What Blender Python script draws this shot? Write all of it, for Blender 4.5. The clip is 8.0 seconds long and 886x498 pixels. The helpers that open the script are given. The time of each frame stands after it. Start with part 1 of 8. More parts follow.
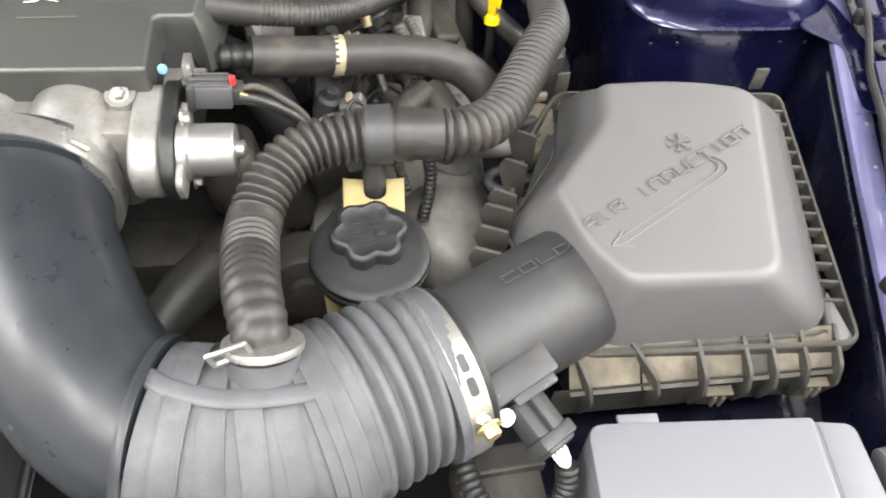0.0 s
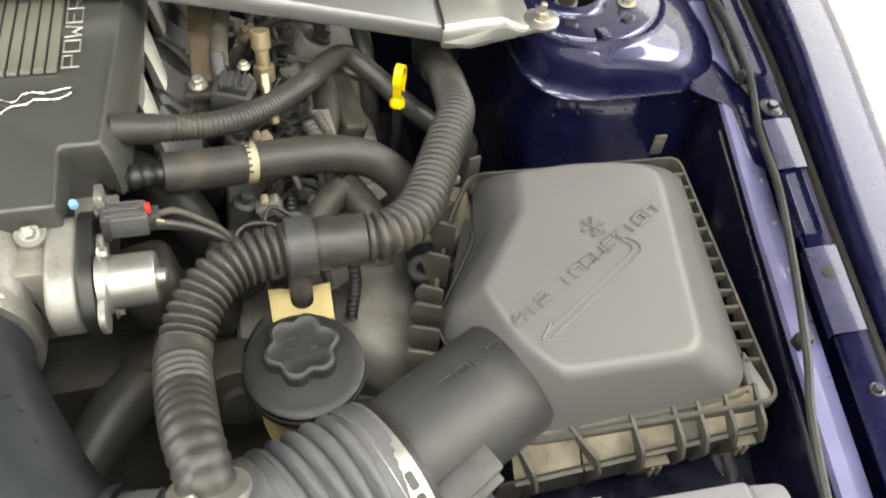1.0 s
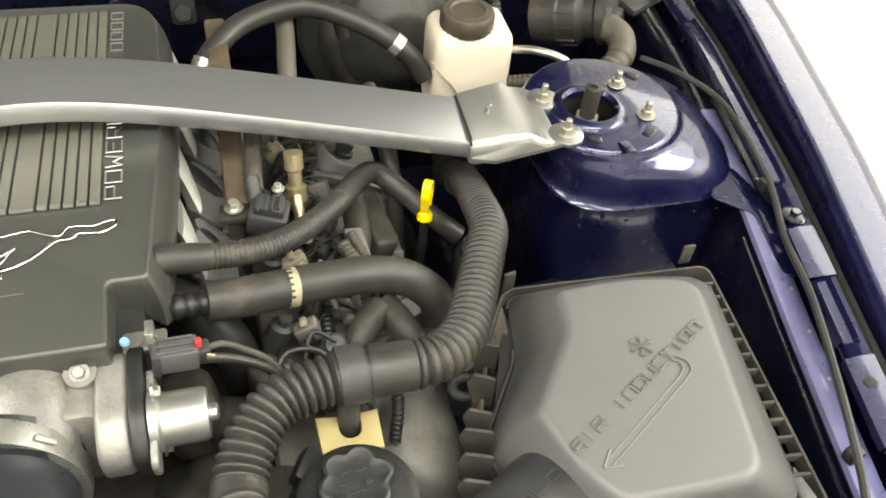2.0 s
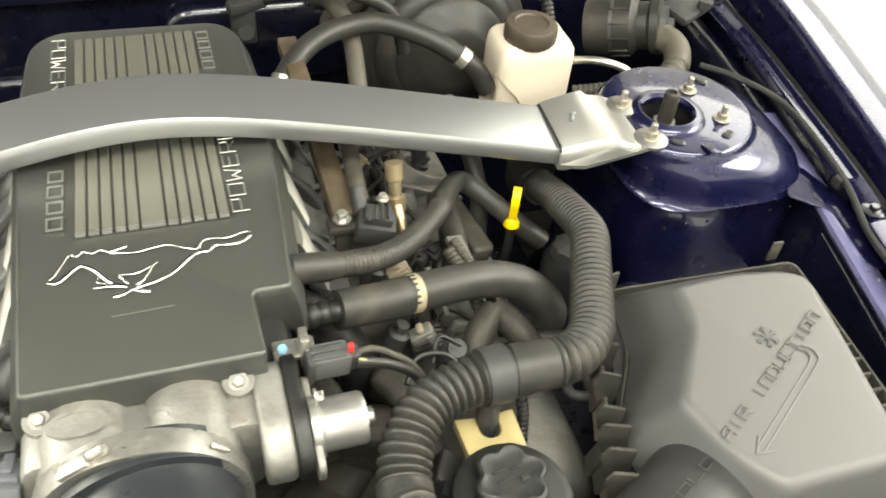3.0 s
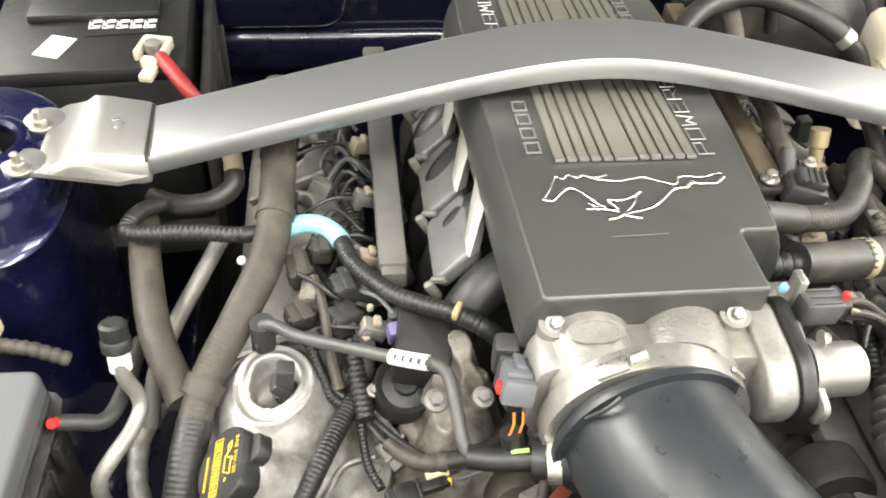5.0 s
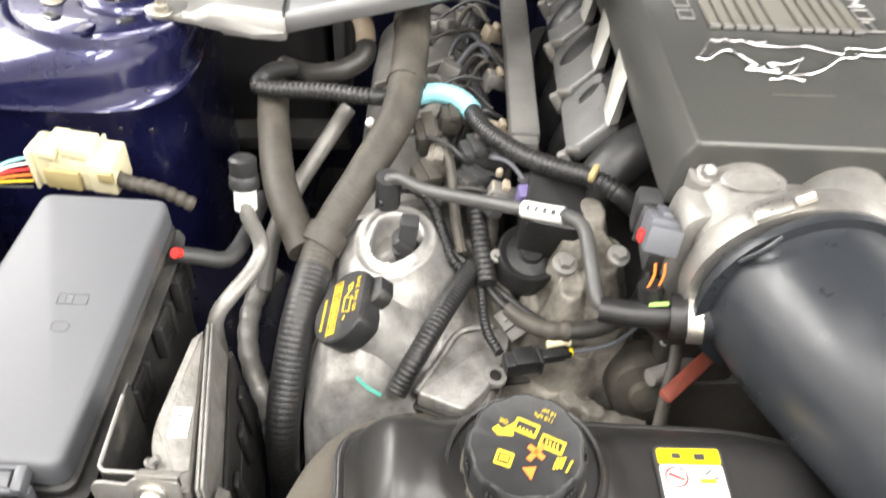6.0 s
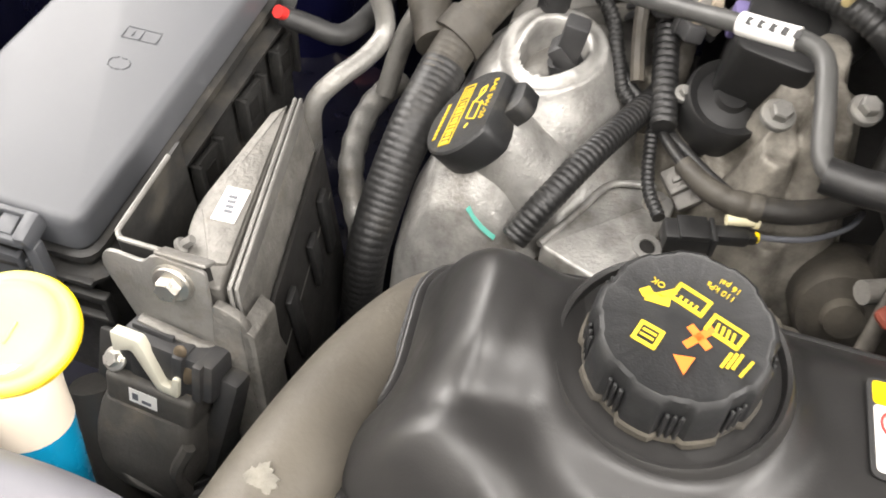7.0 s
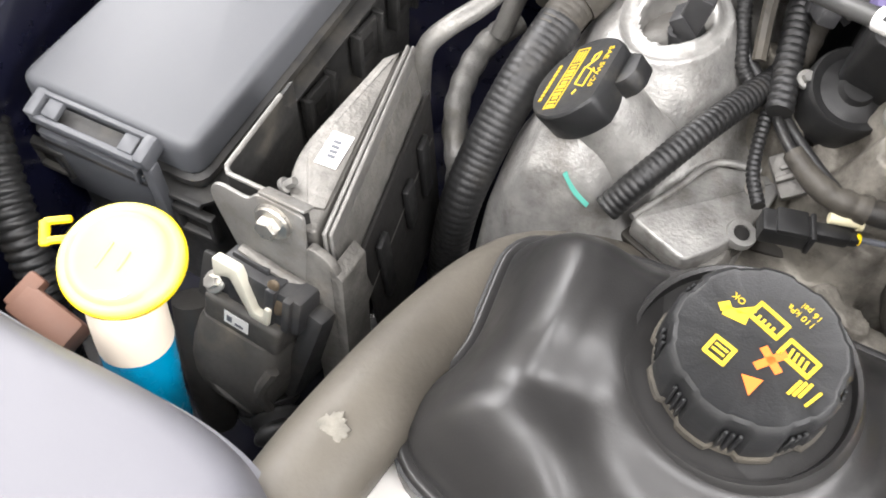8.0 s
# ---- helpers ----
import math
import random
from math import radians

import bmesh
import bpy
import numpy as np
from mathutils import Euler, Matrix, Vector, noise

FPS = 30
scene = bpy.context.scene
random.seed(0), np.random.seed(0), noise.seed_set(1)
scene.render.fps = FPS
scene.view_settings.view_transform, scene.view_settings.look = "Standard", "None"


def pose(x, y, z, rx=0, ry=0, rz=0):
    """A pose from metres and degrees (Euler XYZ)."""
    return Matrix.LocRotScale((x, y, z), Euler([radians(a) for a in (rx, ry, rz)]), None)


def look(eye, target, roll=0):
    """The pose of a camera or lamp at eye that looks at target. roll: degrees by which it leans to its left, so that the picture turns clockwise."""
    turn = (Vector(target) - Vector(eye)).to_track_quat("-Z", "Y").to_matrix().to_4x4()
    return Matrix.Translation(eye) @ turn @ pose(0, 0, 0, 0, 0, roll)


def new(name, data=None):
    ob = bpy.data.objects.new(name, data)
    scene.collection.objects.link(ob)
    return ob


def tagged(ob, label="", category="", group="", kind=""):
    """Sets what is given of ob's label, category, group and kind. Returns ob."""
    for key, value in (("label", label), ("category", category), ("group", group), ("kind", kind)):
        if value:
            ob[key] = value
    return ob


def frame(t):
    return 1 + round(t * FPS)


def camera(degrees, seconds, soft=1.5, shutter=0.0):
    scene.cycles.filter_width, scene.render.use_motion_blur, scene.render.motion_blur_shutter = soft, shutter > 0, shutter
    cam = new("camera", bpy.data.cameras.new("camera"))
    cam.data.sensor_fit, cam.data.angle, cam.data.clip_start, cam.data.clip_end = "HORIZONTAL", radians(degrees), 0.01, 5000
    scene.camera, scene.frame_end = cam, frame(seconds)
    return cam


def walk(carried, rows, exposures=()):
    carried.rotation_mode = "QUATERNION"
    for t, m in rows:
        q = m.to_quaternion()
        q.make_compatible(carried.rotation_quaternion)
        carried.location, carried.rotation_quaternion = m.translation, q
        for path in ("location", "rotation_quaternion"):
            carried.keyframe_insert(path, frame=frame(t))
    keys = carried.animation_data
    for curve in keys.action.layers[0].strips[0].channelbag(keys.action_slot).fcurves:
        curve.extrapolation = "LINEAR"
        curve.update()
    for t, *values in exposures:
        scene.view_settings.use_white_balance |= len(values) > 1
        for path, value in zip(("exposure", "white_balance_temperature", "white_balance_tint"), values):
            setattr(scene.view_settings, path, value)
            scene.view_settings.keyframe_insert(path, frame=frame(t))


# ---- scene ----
cam = camera(54.9, 8.0, 1.7, 0.25)
PATH = [
    (0, (0.2129, -0.4676, 1.4153), (0.2994, 0.1220, 0.6123), 4.89),
    (0.5, (0.2169, -0.4422, 1.4332), (0.3677, 0.1411, 0.6350), 6.38),
    (1, (0.2047, -0.4253, 1.4560), (0.3946, 0.1708, 0.6759), 6.69),
    (1.5, (0.1805, -0.4014, 1.4755), (0.3932, 0.2423, 0.7403), 6.58),
    (1.7, (0.1710, -0.3949, 1.4762), (0.3897, 0.2561, 0.7494), 6.59),
    (2.8, (0.0702, -0.3736, 1.4646), (0.3314, 0.2929, 0.7663), 6.15),
    (3, (0.0292, -0.3715, 1.4629), (0.2996, 0.2938, 0.7669), 6.56),
    (3.5, (-0.0651, -0.3655, 1.4559), (0.2240, 0.2951, 0.7631), 7.86),
    (4, (-0.1285, -0.3533, 1.4371), (0.1440, 0.3183, 0.7481), 7.03),
    (4.5, (-0.1888, -0.3459, 1.4142), (-0.0047, 0.3504, 0.7205), 4.53),
    (4.7, (-0.2051, -0.3488, 1.4114), (-0.0553, 0.3532, 0.7152), 4.10),
    (5.8, (-0.2462, -0.4175, 1.3591), (-0.2140, 0.3023, 0.6657), 3.13),
    (6, (-0.2552, -0.4217, 1.3102), (-0.2416, 0.2979, 0.6159), 3.07),
    (6.5, (-0.2543, -0.4135, 1.2130), (-0.3112, 0.2790, 0.4938), 4.48),
    (7, (-0.2490, -0.3569, 1.1744), (-0.3833, 0.2527, 0.3933), 4.93),
    (7.5, (-0.2669, -0.3273, 1.1577), (-0.4413, 0.2027, 0.3278), 4.47),
    (8, (-0.2530, -0.3407, 1.1975), (-0.4567, 0.1463, 0.3482), 3.67),
]
walk(cam, [(t, look(eye, target, roll)) for t, eye, target, roll in PATH],
     [(0.0, 0.22, 6350, 10), (0.5, -0.10, 6600, 7), (1.0, -0.18, 6800, 5), (1.5, -0.18, 6950, 4), (3.0, -0.06, 7000, 1), (4.0, 0.08, 7000, 2), (4.5, 0.16, 6850, 4), (6.0, 0.22, 6500, 11), (6.5, 0.16, 6650, 12), (7.0, -0.06, 6600, 12), (7.5, -0.04, 6450, 13), (8.0, -0.02, 6250, 13)])  # exposures

# ---- light and exposure ----
scene.view_settings.exposure = 0.0
world = bpy.data.worlds.new("garage_air")
scene.world = world
world.use_nodes = True
world.node_tree.nodes["Background"].inputs[0].default_value = (0.75, 0.85, 1.0, 1)
world.node_tree.nodes["Background"].inputs[1].default_value = 0.02


def unseen_overhead_light(x, y, z, w, d, watts):
    data = bpy.data.lights.new("unseen_overhead_light", "AREA")
    data.shape, data.size, data.size_y, data.energy = "RECTANGLE", w, d, watts
    data.color = (1.0, 0.975, 0.94)
    ob = new("unseen_overhead_light", data)
    ob.matrix_world = pose(x, y, z, 0, 0, 0)
    return ob


# None is in view; the large side panels are added to make reflections.
for lx, ly, w, d, watts in ((0.6, -0.8, 1.5, 0.5, 52), (-0.95, -1.1, 0.4, 1.5, 50), (3.4, -0.7, 1.6, 2.0, 230), (3.35, 1.9, 1.9, 3.2, 105), (-2.95, 1.2, 2.2, 3.0, 330), (0.2, -2.5, 1.8, 0.4, 60)):
    unseen_overhead_light(lx, ly, 2.86, w, d, watts)


# ---- materials ----
def material(name, base, rough=0.5, metal=0.0, var=0.14, scale=22.0, bump=0.10, fine=260.0, dust=None, amount=0.0, coat=0.0, trans=0.0, grain=(1, 1, 1), sheen=0.08):
    m = bpy.data.materials.new(name)
    m.use_nodes = True
    n, l = m.node_tree.nodes, m.node_tree.links
    b = n["Principled BSDF"]
    co = n.new("ShaderNodeTexCoord")
    mp = n.new("ShaderNodeMapping")
    mp.inputs["Scale"].default_value = grain
    l.new(co.outputs["Object"], mp.inputs[0])

    def noise_at(sc, det, rgh=0.55):
        t = n.new("ShaderNodeTexNoise")
        t.inputs["Scale"].default_value, t.inputs["Detail"].default_value, t.inputs["Roughness"].default_value = sc, det, rgh
        l.new(mp.outputs[0], t.inputs["Vector"])
        return t.outputs["Fac"]

    def spread(src, lo, hi, a, c):
        r = n.new("ShaderNodeMapRange")
        r.inputs[1].default_value, r.inputs[2].default_value, r.inputs[3].default_value, r.inputs[4].default_value = lo, hi, a, c
        l.new(src, r.inputs[0])
        return r.outputs[0]

    def mix(fac, one, two):
        x = n.new("ShaderNodeMix")
        x.data_type = "RGBA"
        l.new(fac, x.inputs[0])
        for k, v in ((6, one), (7, two)):
            if isinstance(v, tuple):
                x.inputs[k].default_value = (*v, 1)
            else:
                l.new(v, x.inputs[k])
        return x.outputs[2]

    coarse, mid = noise_at(scale, 5), noise_at(scale * 7, 3)
    shift = tuple(min(1.0, c * (1 + var)) for c in base), tuple(c * (1 - var) for c in base)
    col = mix(spread(coarse, 0.3, 0.7, 0, 1), shift[1], shift[0])
    rg = spread(mid, 0.3, 0.7, max(0.02, rough - sheen), min(1.0, rough + sheen))
    if dust:
        patch = spread(noise_at(scale * 0.6, 8, 0.68), 0.62 - amount * 0.5, 0.78 - amount * 0.4, 0, min(1.0, 0.35 + amount))
        col = mix(patch, col, dust)
        add = n.new("ShaderNodeMath")
        add.operation, add.use_clamp = "MULTIPLY_ADD", True
        l.new(patch, add.inputs[0])
        add.inputs[1].default_value = 0.35
        l.new(rg, add.inputs[2])
        rg = add.outputs[0]
    l.new(col, b.inputs["Base Color"])
    l.new(rg, b.inputs["Roughness"])
    b.inputs["Metallic"].default_value = metal
    b.inputs["Coat Weight"].default_value = coat
    b.inputs["Coat Roughness"].default_value = 0.06
    b.inputs["Transmission Weight"].default_value = trans
    if bump:
        bp = n.new("ShaderNodeBump")
        bp.inputs["Strength"].default_value, bp.inputs["Distance"].default_value = bump, 0.001
        l.new(noise_at(fine, 3), bp.inputs["Height"])
        l.new(bp.outputs[0], b.inputs["Normal"])
    return m


DUST = (0.20, 0.175, 0.135)
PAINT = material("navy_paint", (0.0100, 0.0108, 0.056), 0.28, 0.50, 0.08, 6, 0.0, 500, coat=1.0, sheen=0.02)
# The same navy, darkened for surfaces in shade, with a little dust.
PAINT_SHADED = material("dusty_shaded_navy_paint", (0.0045, 0.005, 0.016), 0.32, 0.2, 0.25, 9, 0.02, 400, DUST, 0.03, 1.0)
# Body navy made pale lilac: the flange's reflection is put into its colour.
FLANGE = material("lit_navy_paint", (0.17, 0.17, 0.33), 0.34, 0.1, 0.3, 12, 0.03, 400, (0.30, 0.29, 0.33), 0.15, 0.6)
COVER = material("grey_cover_paint", (0.080, 0.081, 0.075), 0.34, 0.40, 0.04, 8, 0.05, 900, sheen=0.015)
# Paler copy of the cover's grey for flanks that face the light.
FINGER = material("lit_finger_paint", (0.33, 0.325, 0.295), 0.50, 0.2, 0.06, 12, 0.04, 800, sheen=0.02)
STRIPE = material("pale_stripe_paint", (0.215, 0.210, 0.178), 0.38, 0.45, 0.05, 12, 0.04, 800, sheen=0.02)
CHROME = material("bright_chrome", (0.86, 0.86, 0.85), 0.12, 1.0, 0.03, 20, 0.0)
SILVER = material("satin_silver_paint", (0.390, 0.396, 0.406), 0.34, 0.78, 0.02, 10, 0.04, 1100, sheen=0.012)
BRIGHT = material("machined_silver", (0.42, 0.415, 0.40), 0.34, 0.8, 0.04, 20, 0.04, 700, sheen=0.02)
VALVE = material("valve_cover_casting", (0.375, 0.368, 0.350), 0.42, 0.5, 0.3, 55, 0.45, 420, (0.10, 0.085, 0.065), 0.24)
CAST = material("cast_aluminium", (0.195, 0.188, 0.174), 0.52, 0.35, 0.22, 26, 0.6, 330, (0.11, 0.09, 0.065), 0.18)
CAST_BRIGHT = material("clean_cast_aluminium", (0.255, 0.249, 0.234), 0.44, 0.45, 0.22, 34, 0.5, 380, (0.13, 0.11, 0.08), 0.24)
CAST_DIRTY = material("stained_casting", (0.215, 0.20, 0.172), 0.52, 0.35, 0.4, 48, 0.6, 300, (0.045, 0.037, 0.027), 0.32)
CAST_DARK = material("oily_cast_metal", (0.042, 0.038, 0.032), 0.56, 0.3, 0.4, 24, 0.5, 240, (0.13, 0.115, 0.09), 0.16)
STEEL = material("zinc_steel", (0.62, 0.60, 0.55), 0.33, 0.9, 0.12, 60, 0.08, 600)
RUST = material("brown_steel", (0.13, 0.10, 0.066), 0.6, 0.3, 0.3, 40, 0.3, 300)
LID = material("grey_black_plastic", (0.112, 0.110, 0.111), 0.42, 0.0, 0.02, 10, 0.10, 1500, sheen=0.01)
BASE = material("dusty_plastic", (0.046, 0.043, 0.037), 0.62, 0.0, 0.3, 34, 0.2, 600, (0.15, 0.128, 0.094), 0.16)
TAN = material("dust_caked_plastic", (0.32, 0.27, 0.20), 0.8, 0.0, 0.22, 30, 0.25, 500)
ELBOW = material("smooth_black_plastic", (0.021, 0.024, 0.028), 0.34, 0.0, 0.1, 8, 0.04, 700)
BOOT = material("chalky_grey_rubber", (0.078, 0.080, 0.086), 0.52, 0.0, 0.34, 24, 0.26, 380, (0.21, 0.195, 0.17), 0.14)
RUBBER = material("black_rubber", (0.026, 0.026, 0.026), 0.52, 0.0, 0.2, 24, 0.12, 500, (0.12, 0.105, 0.08), 0.10)
HOSE = material("dusty_black_hose", (0.030, 0.0285, 0.026), 0.46, 0.0, 0.2, 26, 0.10, 600, (0.12, 0.10, 0.075), 0.12)
LOOM = material("woven_black_loom", (0.016, 0.016, 0.016), 0.44, 0.0, 0.25, 40, 0.2, 420, (0.06, 0.053, 0.042), 0.05, sheen=0.02)
GREYHOSE = material("weathered_grey_hose", (0.088, 0.079, 0.064), 0.54, 0.0, 0.2, 16, 0.2, 420, (0.16, 0.142, 0.112), 0.14)
TAPE = material("taped_brown_loom", (0.048, 0.043, 0.035), 0.60, 0.0, 0.3, 40, 0.4, 260, (0.12, 0.105, 0.08), 0.2)
BLACK = material("black_plastic", (0.014, 0.014, 0.014), 0.45, 0.0, 0.15, 20, 0.1, 700)
TANK = material("satin_black_tank", (0.021, 0.0205, 0.020), 0.38, 0.0, 0.2, 9, 0.06, 900, (0.06, 0.055, 0.047), 0.05)
CAP = material("moulded_black_cap", (0.016, 0.0165, 0.017), 0.48, 0.0, 0.1, 20, 0.16, 1200, (0.18, 0.16, 0.12), 0.05)
FUSE = material("slate_plastic", (0.097, 0.101, 0.109), 0.48, 0.0, 0.04, 8, 0.08, 1300, sheen=0.02)
FUSE_DARK = material("dusty_dark_plastic", (0.030, 0.0295, 0.028), 0.52, 0.0, 0.2, 30, 0.12, 700, (0.13, 0.115, 0.09), 0.14)
LAMP = material("pale_grey_plastic", (0.145, 0.145, 0.162), 0.5, 0.0, 0.03, 5, 0.04, 1100, sheen=0.02)
MODULE = material("speckled_aluminium", (0.185, 0.178, 0.163), 0.54, 0.45, 0.25, 90, 0.8, 300, (0.2, 0.17, 0.13), 0.14)
WHITE = material("white_plastic", (0.78, 0.76, 0.72), 0.45, 0.0, 0.04, 15, 0.05, 500)
CREAM = material("cream_plastic", (0.72, 0.66, 0.44), 0.5, 0.0, 0.08, 30, 0.06, 500)
IVORY = material("yellowed_plastic", (0.38, 0.31, 0.15), 0.45, 0.0, 0.15, 22, 0.1, 500, (0.25, 0.19, 0.1), 0.08)
MILK = material("translucent_milky_plastic", (0.78, 0.69, 0.57), 0.42, 0.0, 0.06, 12, 0.04, 500)
YELLOW = material("yellow_plastic", (0.90, 0.66, 0.005), 0.42, 0.0, 0.06, 30, 0.05, 600)
LEMON = material("lemon_cap_plastic", (0.80, 0.73, 0.19), 0.4, 0.0, 0.05, 30, 0.04, 600)
BLUEFLUID = material("blue_washer_fluid", (0.0, 0.24, 0.44), 0.25, 0.0, 0.05, 10, 0.0)
CYAN = material("light_blue_sleeve", (0.27, 0.60, 0.66), 0.5, 0.0, 0.05, 30, 0.08, 500)
INK = material("yellow_ink", (0.60, 0.43, 0.02), 0.55, 0.0, 0.05, 40, 0.0)
CAPDUST = material("caked_pale_dust", (0.062, 0.055, 0.043), 0.85, 0.0, 0.4, 60, 0.3, 500, (0.03, 0.03, 0.03), 0.35)
ORANGE = material("orange_ink", (0.66, 0.17, 0.02), 0.55, 0.0, 0.05, 40, 0.0)
RED = material("red_plastic", (0.66, 0.035, 0.03), 0.42, 0.0, 0.08, 30, 0.04, 500)
REDRUST = material("dull_red_lever", (0.16, 0.035, 0.02), 0.55, 0.0, 0.2, 30, 0.1, 500)
BLUE = material("blue_screw_seal", (0.16, 0.33, 0.52), 0.45, 0.0, 0.05, 30, 0.0)
GREEN = material("green_paint_mark", (0.10, 0.42, 0.34), 0.5, 0.0, 0.1, 40, 0.0)
PURPLE = material("purple_plug", (0.12, 0.10, 0.22), 0.5, 0.0, 0.05, 40, 0.0)
PAPER = material("white_label", (0.80, 0.79, 0.76), 0.55, 0.0, 0.03, 30, 0.0)
PRINT = material("dark_print", (0.03, 0.03, 0.03), 0.6, 0.0, 0.1, 30, 0.0)
GOLD = material("ochre_label", (0.31, 0.27, 0.18), 0.55, 0.0, 0.3, 90, 0.0)
BROWN = material("brown_plug", (0.24, 0.125, 0.085), 0.55, 0.0, 0.1, 30, 0.08, 500)
PADS = material("satin_grey_pad", (0.130, 0.130, 0.129), 0.34, 0.0, 0.15, 30, 0.06, 800, (0.16, 0.15, 0.13), 0.06)
RAILGREY = material("dusty_rail_plastic", (0.120, 0.117, 0.110), 0.42, 0.1, 0.18, 24, 0.1, 600, (0.25, 0.23, 0.19), 0.10)
SLATE = material("grey_plug", (0.115, 0.12, 0.135), 0.5, 0.0, 0.08, 30, 0.08, 600)
DARKPLUG = material("dark_grey_plug", (0.036, 0.036, 0.037), 0.5, 0.0, 0.1, 30, 0.08, 600, (0.12, 0.105, 0.08), 0.06)
# Near-black for the deep shade of gaps and holes, also on low parts.
PIT = material("pit_shade_black", (0.009, 0.008, 0.007), 0.7, 0.0, 0.4, 14, 0.5, 120)
CONCRETE = material("pale_concrete", (0.70, 0.69, 0.67), 0.6, 0.0, 0.06, 3, 0.2, 80)
WALLPAINT = material("white_wall_paint", (0.74, 0.73, 0.71), 0.8, 0.0, 0.03, 2, 0.1, 120)


# ---- shape tools ----
class Geo:
    """A growing mesh: vertices and faces in the world's metres."""

    def __init__(self):
        self.v, self.f = [], []

    def add(self, verts, faces, m=None):
        k = len(self.v)
        self.v += [tuple(m @ Vector(p)) if m else tuple(p) for p in verts]
        self.f += [[i + k for i in f] for f in faces]
        return self

    def loft(self, rings, close=True, ends=True, m=None):
        n, verts, faces = len(rings[0]), [p for r in rings for p in r], []
        for a in range(len(rings) - 1):
            for i in range(n if close else n - 1):
                j = (i + 1) % n
                faces.append((a * n + i, a * n + j, a * n + n + j, a * n + n + i))
        if ends:
            faces += [tuple(range(n))[::-1], tuple(range((len(rings) - 1) * n, len(rings) * n))]
        return self.add(verts, faces, m)

    def box(self, size, m=None, bevel=0.0, seg=2):
        bm = bmesh.new()
        bmesh.ops.create_cube(bm, size=1)
        for v in bm.verts:
            v.co = Vector((v.co.x * size[0], v.co.y * size[1], v.co.z * size[2]))
        if bevel:
            bmesh.ops.bevel(bm, geom=bm.edges[:], offset=bevel, segments=seg, profile=0.5, affect="EDGES")
        bm.verts.index_update()
        self.add([v.co[:] for v in bm.verts], [[v.index for v in f.verts] for f in bm.faces], m)
        bm.free()
        return self

    def prism(self, outline, z0, z1, m=None, bevel=0.0):
        if not bevel:
            rings = [(0, z0), (0, z1)]
        else:
            rings = [(bevel, z0), (bevel * 0.3, z0 + bevel * 0.3), (0, z0 + bevel), (0, z1 - bevel), (bevel * 0.3, z1 - bevel * 0.3), (bevel, z1)]
        return self.loft([[(x, y, z) for x, y in inset(outline, d)] for d, z in rings], m=m)

    def lathe(self, profile, seg=28, m=None, wave=None, ends=True):
        rings = []
        for r, z in profile:
            rings.append([((r * (wave(a, z) if wave else 1)) * math.cos(a), (r * (wave(a, z) if wave else 1)) * math.sin(a), z) for a in (2 * math.pi * i / seg for i in range(seg))])
        return self.loft(rings, ends=ends, m=m)

    def tube(self, pts, r, seg=14, step=0.006, ribs=(), ends=True, flat=1.0, m=None):
        """A round sweep along pts. ribs: (from, to, pitch, depth) in shares of the length, cut as narrow valleys."""
        path, length = glide(pts, step if not ribs else min(step, min(p for *_, p, _ in ribs) / 7))
        rings, side = [], None
        for i, p in enumerate(path):
            ahead = (path[min(i + 1, len(path) - 1)] - path[max(i - 1, 0)]).normalized()
            if side is None:
                side = ahead.cross(Vector((0, 0, 1)))
                side = side if side.length > 0.05 else ahead.cross(Vector((1, 0, 0)))
            side = (side - ahead * side.dot(ahead)).normalized()
            up = side.cross(ahead)
            s = i / (len(path) - 1)
            rad = r(s) if callable(r) else r
            for lo, hi, pitch, depth in ribs:
                if lo <= s <= hi:
                    rad -= depth * (0.5 + 0.5 * math.cos(2 * math.pi * s * length / pitch)) ** 1.6
            rings.append([tuple(p + side * (rad * math.cos(a)) + up * (rad * flat * math.sin(a))) for a in (2 * math.pi * k / seg for k in range(seg))])
        return self.loft(rings, ends=ends, m=m)

    def ball(self, c, r, seg=16, squash=(1, 1, 1), m=None):
        prof = [(math.sin(t), -math.cos(t)) for t in (math.pi * i / 9 for i in range(10))]
        rings = [[(c[0] + r * squash[0] * a * math.cos(q), c[1] + r * squash[1] * a * math.sin(q), c[2] + r * squash[2] * z) for q in (2 * math.pi * k / seg for k in range(seg))] for a, z in prof]
        return self.loft(rings, ends=False, m=m)


def glide(pts, step):
    """A smooth path through pts, cut into even steps, and its length."""
    p = [Vector(q) for q in pts]
    if len(p) == 2:
        fine = [p[0].lerp(p[1], i / 20) for i in range(21)]
    else:
        p = [2 * p[0] - p[1]] + p + [2 * p[-1] - p[-2]]
        fine = []
        for a, b, c, d in zip(p, p[1:], p[2:], p[3:]):
            for i in range(16):
                t = i / 16
                fine.append(0.5 * ((2 * b) + (c - a) * t + (2 * a - 5 * b + 4 * c - d) * t * t + (3 * b - a - 3 * c + d) * t ** 3))
        fine.append(p[-2])
    run = [0.0]
    for a, b in zip(fine, fine[1:]):
        run.append(run[-1] + (b - a).length)
    count, out, k = max(2, int(run[-1] / step)), [], 0
    for i in range(count + 1):
        s = run[-1] * i / count
        while k < len(run) - 2 and run[k + 1] < s:
            k += 1
        out.append(fine[k].lerp(fine[k + 1], (s - run[k]) / max(1e-9, run[k + 1] - run[k])))
    return out, run[-1]


